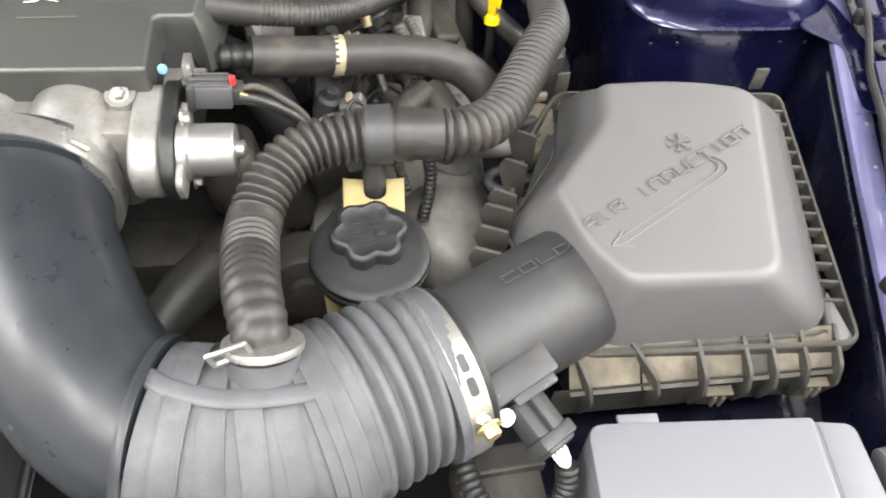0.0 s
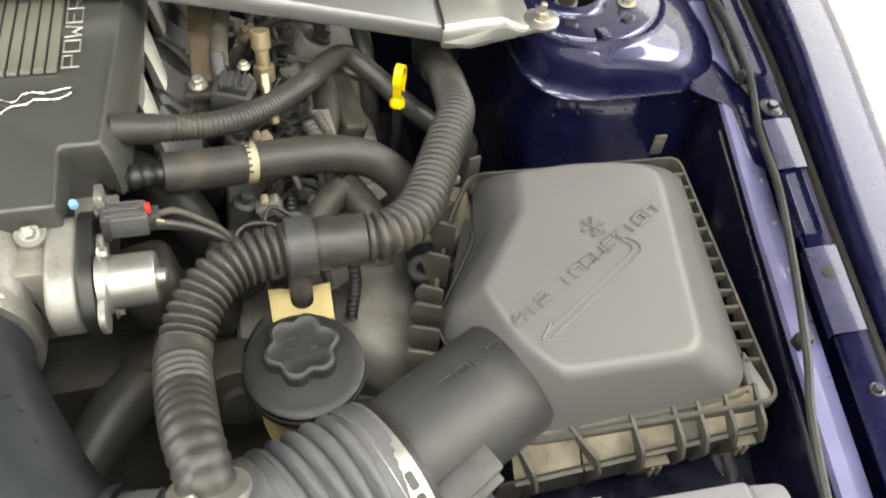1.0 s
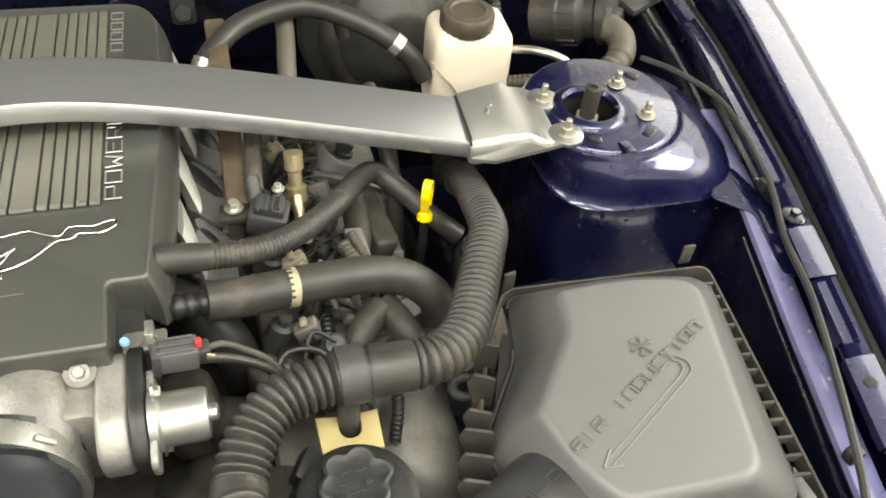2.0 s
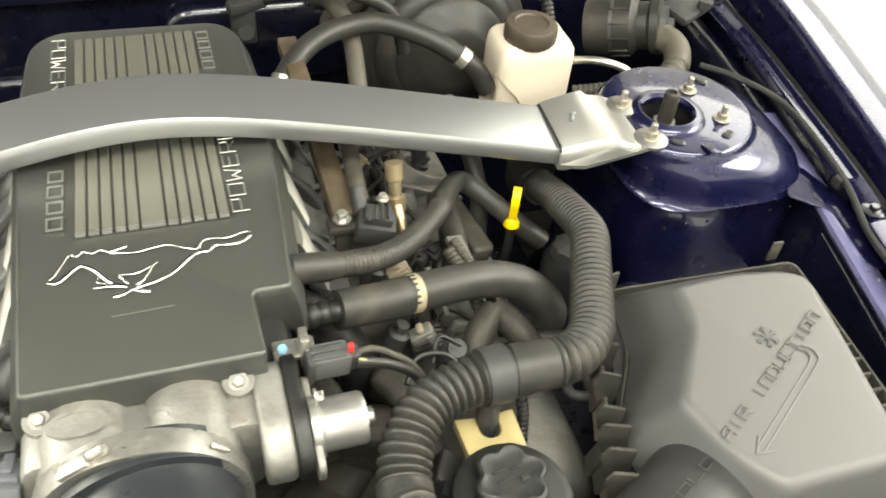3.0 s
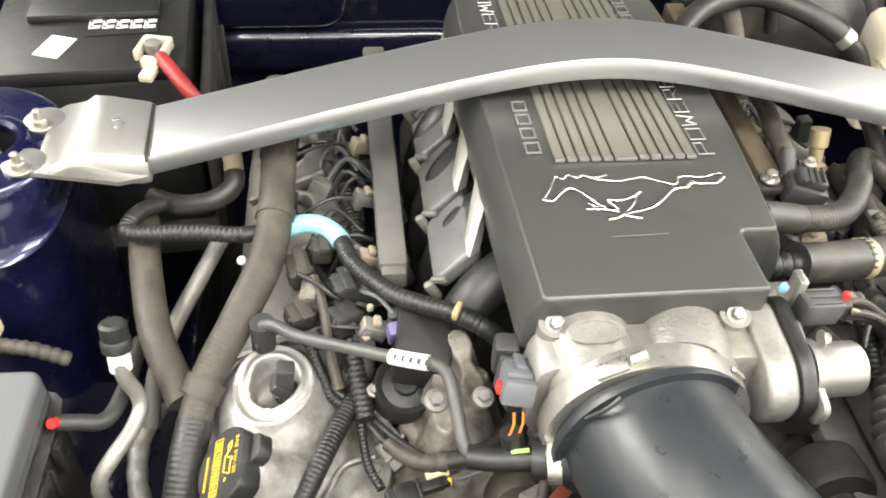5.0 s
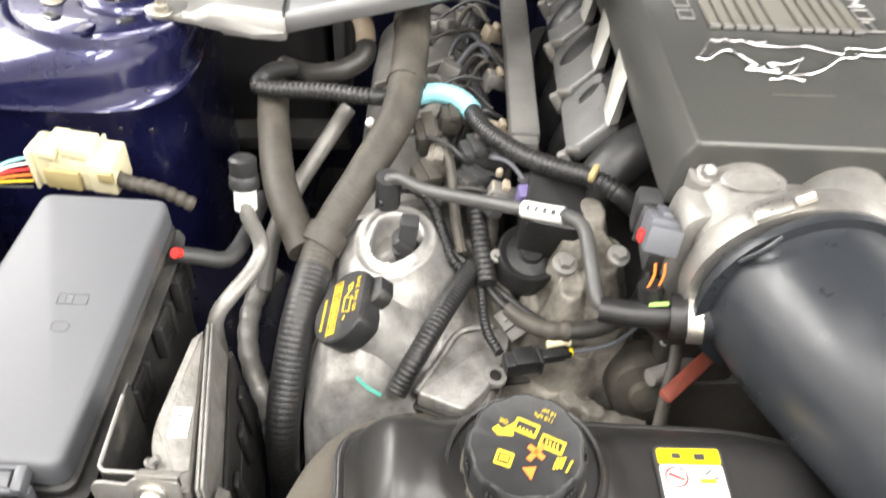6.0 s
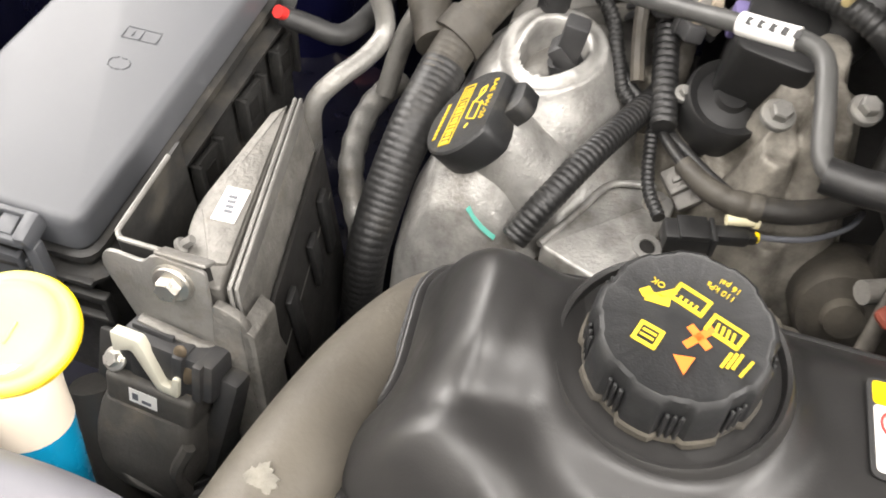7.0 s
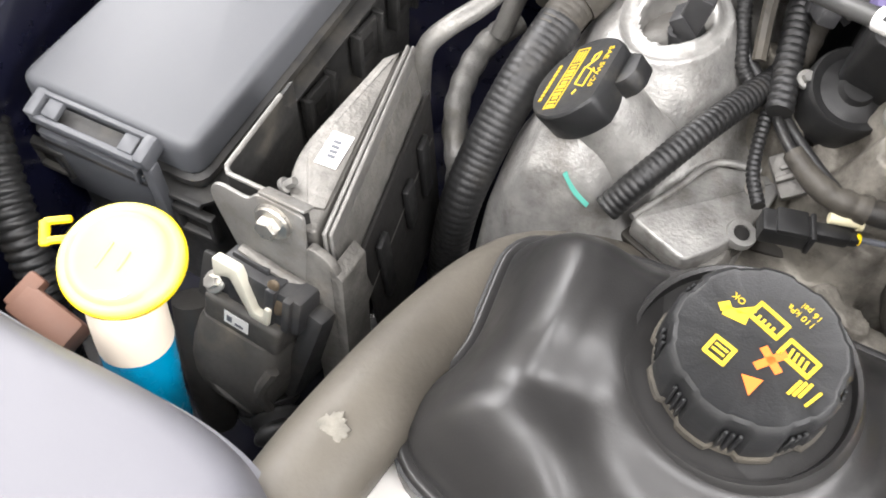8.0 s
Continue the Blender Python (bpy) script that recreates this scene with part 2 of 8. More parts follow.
def inset(outline, d):
    if not d:
        return list(outline)
    n, out = len(outline), []
    area = sum(outline[i][0] * outline[(i + 1) % n][1] - outline[(i + 1) % n][0] * outline[i][1] for i in range(n))
    sign = 1 if area > 0 else -1
    for i in range(n):
        a, b, c = Vector(outline[i - 1]), Vector(outline[i]), Vector(outline[(i + 1) % n])
        u, w = (b - a).normalized(), (c - b).normalized()
        nn = Vector((-u.y - w.y, u.x + w.x)) * sign
        nn = nn.normalized() if nn.length > 1e-6 else Vector((0, 0))
        out.append(tuple(b + nn * d / max(0.5, math.sqrt(max(0.0, (1 + u.dot(w)) / 2)))))
    return out


def rounded(pts, rad, n=4):
    """The outline through pts with its corners rounded; rad: one radius or one for each corner."""
    out, k = [], len(pts)
    for i in range(k):
        a, b, c = Vector(pts[i - 1]), Vector(pts[i]), Vector(pts[(i + 1) % k])
        r = rad[i] if isinstance(rad, (list, tuple)) else rad
        r1, r2 = min(r, (a - b).length * 0.49), min(r, (c - b).length * 0.49)
        p, q = b + (a - b).normalized() * r1, b + (c - b).normalized() * r2
        for j in range(n + 1):
            t = j / n
            out.append(tuple(p * (1 - t) ** 2 + b * 2 * t * (1 - t) + q * t * t))
    return out


def facing(pos, normal, spin=0.0):
    """A pose at pos whose z axis points along normal."""
    return Matrix.Translation(pos) @ Vector(normal).to_track_quat("Z", "Y").to_matrix().to_4x4() @ pose(0, 0, 0, 0, 0, spin)


def along(pos, x_axis, z_axis):
    """A pose at pos with its x axis along x_axis and z near z_axis."""
    x = Vector(x_axis).normalized()
    z = Vector(z_axis)
    z = (z - x * z.dot(x)).normalized()
    y = z.cross(x)
    return Matrix.Translation(pos) @ Matrix((x, y, z)).transposed().to_4x4()


def mesh_of(name, geo, mat, sharp=38):
    me = bpy.data.meshes.new(name)
    me.from_pydata(geo.v, [], geo.f)
    me.materials.append(mat)
    bm = bmesh.new()
    bm.from_mesh(me)
    bmesh.ops.recalc_face_normals(bm, faces=bm.faces[:])
    bm.to_mesh(me)
    bm.free()
    me.polygons.foreach_set("use_smooth", [True] * len(me.polygons))
    me.set_sharp_from_angle(angle=radians(sharp))
    return me


BASES = {}


def thing(name, base, label, category, group="", kind=""):
    """An Empty at the base of a thing, which carries its parts."""
    ob = new(name)
    ob.location = base
    BASES[ob.name] = Vector(base)
    return tagged(ob, label, category, group, kind)


def part(name, geo, mat, parent=None, label="", sharp=38):
    ob = new(name, mesh_of(name, geo, mat, sharp))
    if parent:
        ob.parent = parent
        if parent.name in BASES:
            ob.matrix_parent_inverse = Matrix.Translation(-BASES[parent.name])
    return tagged(ob, label)


def placed(name, mesh, m, parent, label=""):
    """Another object on a mesh that is already there, at the pose m."""
    ob = new(name, mesh)
    ob.parent = parent
    if parent.name in BASES:
        ob.matrix_parent_inverse = Matrix.Translation(-BASES[parent.name])
    ob.matrix_basis = m
    return tagged(ob, label)


def lone(name, geo, mat, label, category, group="", kind="", sharp=38):
    return tagged(part(name, geo, mat, None, "", sharp), label, category, group, kind)


def letters(text, size, depth):
    cu = bpy.data.curves.new("letters", "FONT")
    cu.body, cu.size, cu.extrude, cu.resolution_u = text, size, depth, 3
    ob = bpy.data.objects.new("letters", cu)
    me = bpy.data.meshes.new_from_object(ob)
    g = Geo().add([v.co[:] for v in me.vertices], [list(p.vertices) for p in me.polygons])
    wide = max((v[0] for v in g.v), default=0)
    bpy.data.objects.remove(ob)
    bpy.data.meshes.remove(me)
    return g, wide


def lettering(name, text, size, depth, m, mat, parent, length=None, label=""):
    g, wide = letters(text, size, depth)
    s = length / wide if length else 1
    h = Geo().add(g.v, g.f, m @ Matrix.Diagonal((s, 1, 1, 1)))
    return part(name, h, mat, parent, label, 20)


STROKES = {"A": ("00 06 39 99 90", "04 94"), "I": ("40 49",), "R": ("00 09 99 94 04", "44 90"), "N": ("00 09 99 90",), "D": ("00 09 69 97 92 60 00",), "U": ("09 00 90 99",), "C": ("99 09 00 90",), "T": ("09 99", "49 40"), "O": ("00 09 99 90 00",), "L": ("09 00 90",), "P": ("00 09 99 94 04",), "W": ("09 10 45 70 99",), "E": ("99 09 00 90", "05 75"), "B": ("00 09 79 75 05", "75 95 90 00"), "Y": ("09 45 99", "45 40")}


def stroke_text(name, text, m, length, height, r, mat, parent, label=""):
    """Squared capital letters drawn as raised strokes along the x axis of m."""
    g, n = Geo(), len(text)
    pitch = length / n
    for i, ch in enumerate(text):
        for line in STROKES.get(ch, ()):
            pts = [m @ Vector((i * pitch + int(q[0]) / 9 * pitch * 0.74, int(q[1]) / 9 * height, 0)) for q in line.split()]
            for p, q in zip(pts, pts[1:]):
                e = (q - p).normalized() * r * 0.6
                g.tube([p - e, q + e], r, 6, 0.02, flat=0.8)
    return part(name, g, mat, parent, label)


def hexbolt(r, h, mat, name="bolt", stud=0.0):
    g = Geo().lathe([(r * 1.55, 0), (r * 1.6, h * 0.12), (r * 1.5, h * 0.24), (r * 1.1, h * 0.3)], 20)
    g.lathe([(r, h * 0.24), (r, h * 0.88), (r * 0.86, h)], 6)
    if stud:
        g.lathe([(r * 0.55, h * 0.9), (r * 0.55, h + stud * 0.9), (r * 0.4, h + stud)], 12)
    return mesh_of(name, g, mat, 30)


BOLT = hexbolt(0.0055, 0.009, STEEL)
BOLT_SMALL = hexbolt(0.0038, 0.006, STEEL)
NUT = hexbolt(0.0062, 0.008, material("dull_zinc", (0.36, 0.34, 0.29), 0.42, 0.7, 0.2, 60, 0.1, 500), "nut", 0.009)
GILT = hexbolt(0.0055, 0.008, material("yellow_zinc", (0.66, 0.53, 0.28), 0.35, 0.85, 0.1, 50, 0.05, 500))


# ---- the garage ----
def slab(name, size, centre, mat, kind="structure", label=""):
    g = Geo().box(size, Matrix.Translation(centre))
    return tagged(part(name, g, mat), label, "", "", kind)


slab("floor", (9, 9, 0.2), (0, 0.5, -0.1), CONCRETE, label="bright pale concrete garage floor")
slab("ceiling", (9, 9, 0.2), (0, 0.5, 3.02), WALLPAINT, label="plain white garage ceiling")
slab("wall_north", (9, 0.2, 3.1), (0, 5.0, 1.45), WALLPAINT, label="plain white garage wall")
slab("wall_south", (9, 0.2, 3.1), (0, -4.0, 1.45), WALLPAINT, label="plain white garage wall")
slab("wall_east", (0.2, 8.8, 3.1), (4.5, 0.5, 1.45), WALLPAINT, label="plain white garage wall")
slab("wall_west", (0.2, 8.8, 3.1), (-4.5, 0.5, 1.45), WALLPAINT, label="plain white garage wall")

# ---- the car's body round the engine bay ----
car = thing("car_body", (0, 0.2, 0.0), "dark navy blue painted car body round an open engine bay", "car")
RAIL = [(-0.62, 0.515), (-0.40, 0.545), (-0.19, 0.588), (-0.03, 0.622), (0.16, 0.666), (0.40, 0.705), (0.66, 0.725), (1.1, 0.735)]


def rail_x(y):
    for (a, p), (b, q) in zip(RAIL, RAIL[1:]):
        if y <= b:
            return p + (q - p) * (y - a) / (b - a)
    return RAIL[-1][1]


def run_along(profile, y0, y1, step, side, thick, rise=0.0):
    """A sheet with the profile (offset from the rail, height), drawn along the car's side, with a thickness."""
    rings, n = [], int((y1 - y0) / step)
    back = [(x - thick * 0.4, z - thick) for x, z in profile[::-1]]
    for i in range(n + 1):
        y = y0 + (y1 - y0) * i / n
        rings.append([(side * (rail_x(y) + x), y, z + rise * (y - 0.25)) for x, z in list(profile) + back])
    return Geo().loft(rings)


def soft_profile(pts, n=5):
    path, _ = glide([(x, 0, z) for x, z in pts], 0.006)
    return [(p.x, p.z) for p in path]


for side in (1, -1):
    apron = part("inner_apron", run_along([(-0.004, 0.42), (-0.004, 0.885), (0.001, 0.898), (0.006, 0.901), (0.020, 0.899), (0.024, 0.893), (0.025, 0.872)], -0.62, 0.66, 0.04, side, 0.002), PAINT_SHADED, car, "", 60)
    # This strip carries the painted reflection along the apron's top.
    part("apron_flange", run_along([(-0.005, 0.8985), (-0.004, 0.9022), (0.004, 0.9033), (0.0195, 0.9012), (0.0215, 0.8985)], -0.40, 0.30, 0.04, side, 0.0015), FLANGE, apron, "pinch flange paled for the light it reflects", 60)
    rail = part("fender_rail", run_along([(0.018, 0.84), (0.034, 0.872), (0.036, 0.905), (0.024, 0.917), (0.026, 0.922), (0.045, 0.925), (0.050, 0.918), (0.054, 0.905), (0.070, 0.890)], -0.62, 1.0, 0.04, side, 0.002), PAINT, car, "", 60)
    # A dark strip laid where there is only a deep shaded gap.
    part("fender_gap_shade", run_along([(0.048, 0.905), (0.049, 0.916), (0.053, 0.920), (0.058, 0.920), (0.062, 0.914), (0.0625, 0.89)], -0.5, 0.95, 0.04, side, 0.001), PIT, car, "near-black strip for the shade in the fender gap")
    part("fender", run_along(soft_profile([(0.064, 0.900), (0.063, 0.948), (0.0640, 0.9565), (0.068, 0.9590), (0.090, 0.9583), (0.106, 0.9570), (0.119, 0.9545), (0.128, 0.948), (0.134, 0.930), (0.138, 0.88), (0.142, 0.75), (0.142, 0.50), (0.132, 0.22)]), -0.62, 1.1, 0.04, side, 0.002, 0.07), PAINT, car, "glossy blue outer fender", 60)
    for y in (-0.42, -0.20, 0.52):
        placed("rail_bolt", hexbolt(0.0038, 0.006, PAINT_SHADED), facing((side * (rail_x(y) + 0.036), y, 0.9245), (0, 0, 1), y * 80), rail)
    for y in (-0.12, -0.07, -0.02, 0.03, 0.08, 0.13):
        g = Geo().lathe([(0.0022, 0.0), (0.0018, 0.0008), (0.0008, 0.0012)], 10, facing((side * (rail_x(y) + 0.013), y, 0.9022), (0, 0, 1)))
        part("weld_dimple", g, BRIGHT, apron)
    # pressed channels and plates on the rail
    for y0, y1 in ((0.150, 0.45), (-0.052, 0.016)):
        part("rail_channel", run_along([(0.0180, 0.9190), (0.0195, 0.9265), (0.0215, 0.9285), (0.0235, 0.9265), (0.0250, 0.9238), (0.0340, 0.9242), (0.0355, 0.9268), (0.0375, 0.9288), (0.0400, 0.9268), (0.0415, 0.9235)], y0, y1, 0.03, side, 0.0012), PAINT, rail, "", 50)
    # First plate is added in place of a bright reflection; second is a panel.
    for y0, y1, z in ((0.020, 0.082, 0.9268), (-0.150, -0.068, 0.9262)):
        part("rail_plate", run_along([(0.0160, z - 0.006), (0.0170, z), (0.0300, z + 0.0012), (0.0460, z), (0.0475, z - 0.004)], y0, y1, 0.02, side, 0.0012), PAINT, rail, "", 50)
    part("rail_washer", Geo().lathe([(0.0125, 0.0), (0.0125, 0.0016), (0.0110, 0.0024)], 22, facing((side * (rail_x(0.100) + 0.032), 0.100, 0.9240), (0, 0, 1))), PAINT_SHADED, rail)
    placed("rail_bolt", hexbolt(0.0052, 0.006, PAINT_SHADED), facing((side * (rail_x(0.100) + 0.032), 0.100, 0.9250), (0, 0, 1), 20), rail)
    part("rail_hole", Geo().lathe([(0.0058, 0.0), (0.0058, 0.0008), (0.0050, 0.0010)], 18, facing((side * (rail_x(-0.094) + 0.030), -0.094, 0.9268), (0, 0, 1))), PIT, rail)


def tower(side, dy):
    """A strut tower: a round top on a rounded square shoulder, with its mount, nuts and slots."""
    cx, cy = side * 0.540, 0.268 + dy
    hub = Matrix.Translation((cx - side * 0.018, cy - 0.010, 0))
    rings, n = [], 56
    steps = [(0.036, 0.954, 2, 0), (0.078, 0.954, 2, 0), (0.081, 0.953, 2, 0), (0.0835, 0.949, 2, 0), (0.085, 0.944, 2, 0), (0.088, 0.941, 2.0, 0.1), (0.095, 0.936, 2.1, 0.3), (0.1015, 0.926, 2.4, 0.6), (0.1065, 0.912, 2.9, 0.9), (0.1085, 0.899, 3.5, 1.0), (0.1110, 0.8955, 3.8, 1.0), (0.1092, 0.893, 3.8, 1.0), (0.109, 0.86, 4, 1.0), (0.110, 0.70, 5, 1.0), (0.12, 0.42, 6, 1.0)]
    for r, z, p, k in steps:
        ring = []
        for i in range(n):
            a = 2 * math.pi * i / n
            c, s = math.cos(a), math.sin(a)
            q = (abs(c) ** p + abs(s) ** p) ** (-1 / p)
            ring.append((cx + side * 0.038 * k - (side * 0.018 if r == 0.036 else 0.0) + r * q * c, cy - (0.010 if r == 0.036 else 0.0) + 0.006 * k + r * q * s, z))
        rings.append(ring)
    t = part("strut_tower", Geo().loft(rings, ends=False), PAINT, car, "glossy navy strut tower with a round top", 50)
    part("mount_ring", Geo().lathe([(0.0275, 0.950), (0.0270, 0.957), (0.030, 0.961), (0.035, 0.961), (0.0405, 0.957), (0.0420, 0.953)], 36, hub, ends=False), PAINT, t)
    part("mount_rubber", Geo().lathe([(0.0300, 0.9535), (0.0285, 0.905), (0.022, 0.902), (0.015, 0.910), (0.006, 0.912)], 30, hub, ends=False), PIT, t, "black strut mount in its hole")
    part("strut_nut", Geo().lathe([(0.0190, 0.905), (0.0190, 0.930), (0.0155, 0.931), (0.0155, 0.934), (0.0135, 0.935), (0.0135, 0.944), (0.0125, 0.946)], 6, hub), CAST_BRIGHT, t, "pale strut nut")
    part("strut_stud", Geo().lathe([(0.0085, 0.940), (0.0085, 0.977), (0.0078, 0.981), (0.0040, 0.982), (0.0036, 0.978)], 16, hub), CAST_DARK, t, "dark steel strut stud")
    for dx, ddy in ((-0.062, 0.010), (-0.058, -0.049), (0.028, 0.026), (0.038, -0.030)):
        placed("nut", NUT, facing((cx + side * dx, cy + ddy, 0.9545 if dx > 0 else 0.9585), (0, 0, 1), 20 + dx * 500), t)
    for a, r in ((-62, 0.064), (-118, 0.066), (38, 0.066)):
        q = radians(a)
        m = facing((cx + side * r * math.cos(q), cy + r * math.sin(q), 0.954), (0, 0, 1), math.degrees(math.atan2(math.sin(q), side * math.cos(q))) + 90)
        part("slot_rim", Geo().prism(rounded([(-0.008, -0.005), (0.008, -0.005), (0.008, 0.005), (-0.008, 0.005)], 0.005), 0.0, 0.0016, m, 0.0006), PAINT_SHADED, t)
        part("slot_hole", Geo().prism(rounded([(-0.0055, -0.0028), (0.0055, -0.0028), (0.0055, 0.0028), (-0.0055, 0.0028)], 0.0026), 0.0012, 0.0021, m), BLACK, t)
    part("locating_tab", Geo().box((0.011, 0.022, 0.0025), pose(cx - side * 0.004, cy - 0.078, 0.957, -12, 0, 0), 0.001), PAINT, t)
    # a row of weld dimples under the shoulder's seam
    for i in range(7):
        x = cx + side * (-0.048 + 0.026 * i)
        part("weld_dimple", Geo().lathe([(0.0026, 0), (0.0020, 0.0006), (0.0008, 0.0008)], 10, facing((x, cy + 0.006 - 0.1085, 0.878), (0, -1, 0))), PAINT_SHADED, t)
    return t


tower(1, 0.0)
tower(-1, -0.012)

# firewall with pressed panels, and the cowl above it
fw = part("firewall", Geo().box((1.5, 0.02, 0.62), Matrix.Translation((0, 0.70, 0.60))), PAINT_SHADED, car, "dark blue firewall")
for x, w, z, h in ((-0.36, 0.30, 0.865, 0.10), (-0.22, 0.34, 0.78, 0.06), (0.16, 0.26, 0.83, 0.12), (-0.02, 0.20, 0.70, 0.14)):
    part("pressed_panel", Geo().prism(rounded([(-w / 2, -h / 2), (w / 2, -h / 2), (w / 2, h / 2), (-w / 2, h / 2)], 0.04, 6), 0, 0.022, facing((x, 0.691, z), (0, -1, 0)), 0.011), PAINT_SHADED, fw, "", 60)
cowl = part("cowl", Geo().loft([[(x, 0.69, 0.905), (x, 0.672, 0.912), (x, 0.672, 0.93), (x, 0.70, 0.945), (x, 1.05, 1.00), (x, 1.05, 0.905)] for x in (-0.74, -0.3, 0.3, 0.74)]), PAINT_SHADED, car)
part("cowl_seal", Geo().tube([(-0.70, 0.69, 0.948), (-0.3, 0.69, 0.95), (0.3, 0.69, 0.95), (0.70, 0.69, 0.948)], 0.009, 10, 0.05), RUBBER, car, "black rubber cowl seal")
# Hides the garage floor; its near-black stands for shade low in the bay.
part("floor_pan", Geo().box((1.5, 1.6, 0.03), Matrix.Translation((0, 0.05, 0.40))), PIT, car, "near-black undertray coloured for the bay's deep shade")
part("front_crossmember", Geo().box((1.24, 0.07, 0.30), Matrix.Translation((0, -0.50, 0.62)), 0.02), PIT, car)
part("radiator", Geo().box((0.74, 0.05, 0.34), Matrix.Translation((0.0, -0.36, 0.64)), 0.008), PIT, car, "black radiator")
part("front_bumper", Geo().box((1.5, 0.10, 0.5), Matrix.Translation((0, -0.68, 0.60)), 0.04), PAINT, car)
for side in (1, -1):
    part("side_rail", Geo().box((0.09, 1.2, 0.12), Matrix.Translation((side * 0.46, 0.05, 0.50)), 0.012), PAINT_SHADED, car)
    part("inner_panel", Geo().box((0.012, 0.50, 0.30), pose(side * (rail_x(-0.1) - 0.012), -0.13, 0.74, 0, 0, -side * 13), 0.004), PAINT_SHADED, car)
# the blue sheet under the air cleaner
part("wheel_arch", Geo().loft([[(0.30, y, 0.74), (0.40, y, 0.775), (0.62, y, 0.80), (0.62, y, 0.70), (0.30, y, 0.70)] for y in (-0.45, -0.2, 0.18)]), PAINT_SHADED, car)
part("wheel_arch", Geo().loft([[(-0.36, y, 0.66), (-0.42, y, 0.70), (-0.62, y, 0.74), (-0.62, y, 0.62), (-0.36, y, 0.62)] for y in (-0.45, -0.2, 0.18)]), PAINT_SHADED, car)
for side in (1, -1):
    wheel = part("front_wheel", Geo().lathe([(0.20, -0.10), (0.31, -0.11), (0.335, -0.09), (0.34, -0.05), (0.34, 0.05), (0.335, 0.09), (0.31, 0.11), (0.20, 0.10)], 40, facing((side * 0.68, 0.26, 0.34), (1, 0, 0))), RUBBER, car, "black rubber tyre")
    part("rim", Geo().lathe([(0.21, -0.09), (0.215, 0.0), (0.21, 0.09), (0.05, 0.07), (0.0, 0.07)], 30, facing((side * 0.68, 0.26, 0.34), (side, 0, 0))), SILVER, wheel)
for side in (1, -1):
    fl = [(0.630, 0.160), (0.664, 0.205), (0.676, 0.200), (0.690, 0.13), (0.668, 0.04), (0.650, 0.045), (0.662, 0.130)]
    part("apron_gusset", Geo().prism(rounded([(side * x, y) for x, y in fl], 0.008, 3), 0.9005, 0.9035, None, 0.001), PAINT, car, "", 50)
# hood release cable along the fender rail
g = Geo().tube([(0.640, 0.375, 0.928), (0.668, 0.335, 0.932), (0.693, 0.27, 0.932), (0.683, 0.155, 0.928), (0.660, 0.075, 0.922), (0.640, 0.0, 0.928), (0.610, -0.09, 0.928), (0.588, -0.16, 0.92), (0.568, -0.21, 0.915), (0.55, -0.29, 0.90)], 0.0036, 8, 0.012)
cable = lone("release_cable", g, RUBBER, "thin black release cable lying along the fender rail", "cable")
part("cable_clip", Geo().box((0.014, 0.012, 0.014), pose(0.594, -0.145, 0.915, 0, 0, 15), 0.003), BLACK, cable)
part("cable_clip", Geo().box((0.014, 0.012, 0.014), pose(0.681, 0.15, 0.922, 0, 0, 15), 0.003), BLACK, cable)

# ---- headlight housings at the front corners ----
hl = thing("headlight_housing", (0.44, -0.40, 0.70), "pale grey plastic headlight housing behind the bumper", "headlight", "headlight housings")
part("housing_shell", Geo().prism(rounded([(0.352, -0.236), (0.507, -0.239), (0.507, -0.48), (0.350, -0.48)], [0.012, 0.004, 0.01, 0.01]), 0.70, 0.901, None, 0.0025), LAMP, hl)
part("housing_step", Geo().prism(rounded([(0.507, -0.241), (0.535, -0.244), (0.552, -0.48), (0.508, -0.48)], [0.003, 0.008, 0.01, 0.003]), 0.70, 0.8985, None, 0.0025), LAMP, hl)
part("vent_boss", Geo().lathe([(0.016, 0), (0.016, 0.016), (0.012, 0.022)], 20, facing((0.55, -0.275, 0.885), (1, 0.1, 0.2))), LAMP, hl)
part("tab", Geo().box((0.028, 0.008, 0.003), Matrix.Translation((0.388, -0.2335, 0.8965)), 0.001), LAMP, hl)
hr = thing("headlight_housing", (-0.42, -0.40, 0.70), "rounded grey-white plastic headlight housing behind the bumper", "headlight", "headlight housings")
out = [(-0.60, -0.262), (-0.50, -0.272), (-0.44, -0.276), (-0.372, -0.276), (-0.338, -0.284), (-0.322, -0.302), (-0.318, -0.35), (-0.33, -0.50), (-0.60, -0.50)]
rings = [[(x, y, z) for x, y in inset(rounded(out, 0.022, 6), d)] for d, z in ((0, 0.70), (0, 0.905), (0.002, 0.916), (0.005, 0.9225), (0.009, 0.9265), (0.014, 0.928))]
last = [(p[0], p[1]) for p in rings[-1]]
for k in (0.9, 0.75, 0.5, 0.25, 0.05):
    rings.append([(-0.46 + (x + 0.46) * k, -0.39 + (y + 0.39) * k, 0.928 + 0.002 * (1 - k)) for x, y in last])
part("housing_shell", Geo().loft(rings), LAMP, hr, "", 60)
part("shell_seam", Geo().loft([[(x, y, z) for x, y in inset(rounded(out, 0.022, 6), d)] for d, z in ((0.001, 0.888), (-0.003, 0.889), (-0.003, 0.892), (0.001, 0.893))], ends=False), LAMP, hr)


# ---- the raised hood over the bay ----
# Out of view; added to shade the bay's rear and darken reflections.
hood = part("hood", Geo().loft([[(x, 0.80, 1.03), (x, 0.45, 1.46), (x, 0.05, 1.86), (x, 0.03, 1.90), (x, 0.44, 1.50), (x, 0.80, 1.07)] for x in (-0.70, -0.35, 0.0, 0.35, 0.70)]), PAINT_SHADED, car, "dark blue underside of the raised hood", 40)

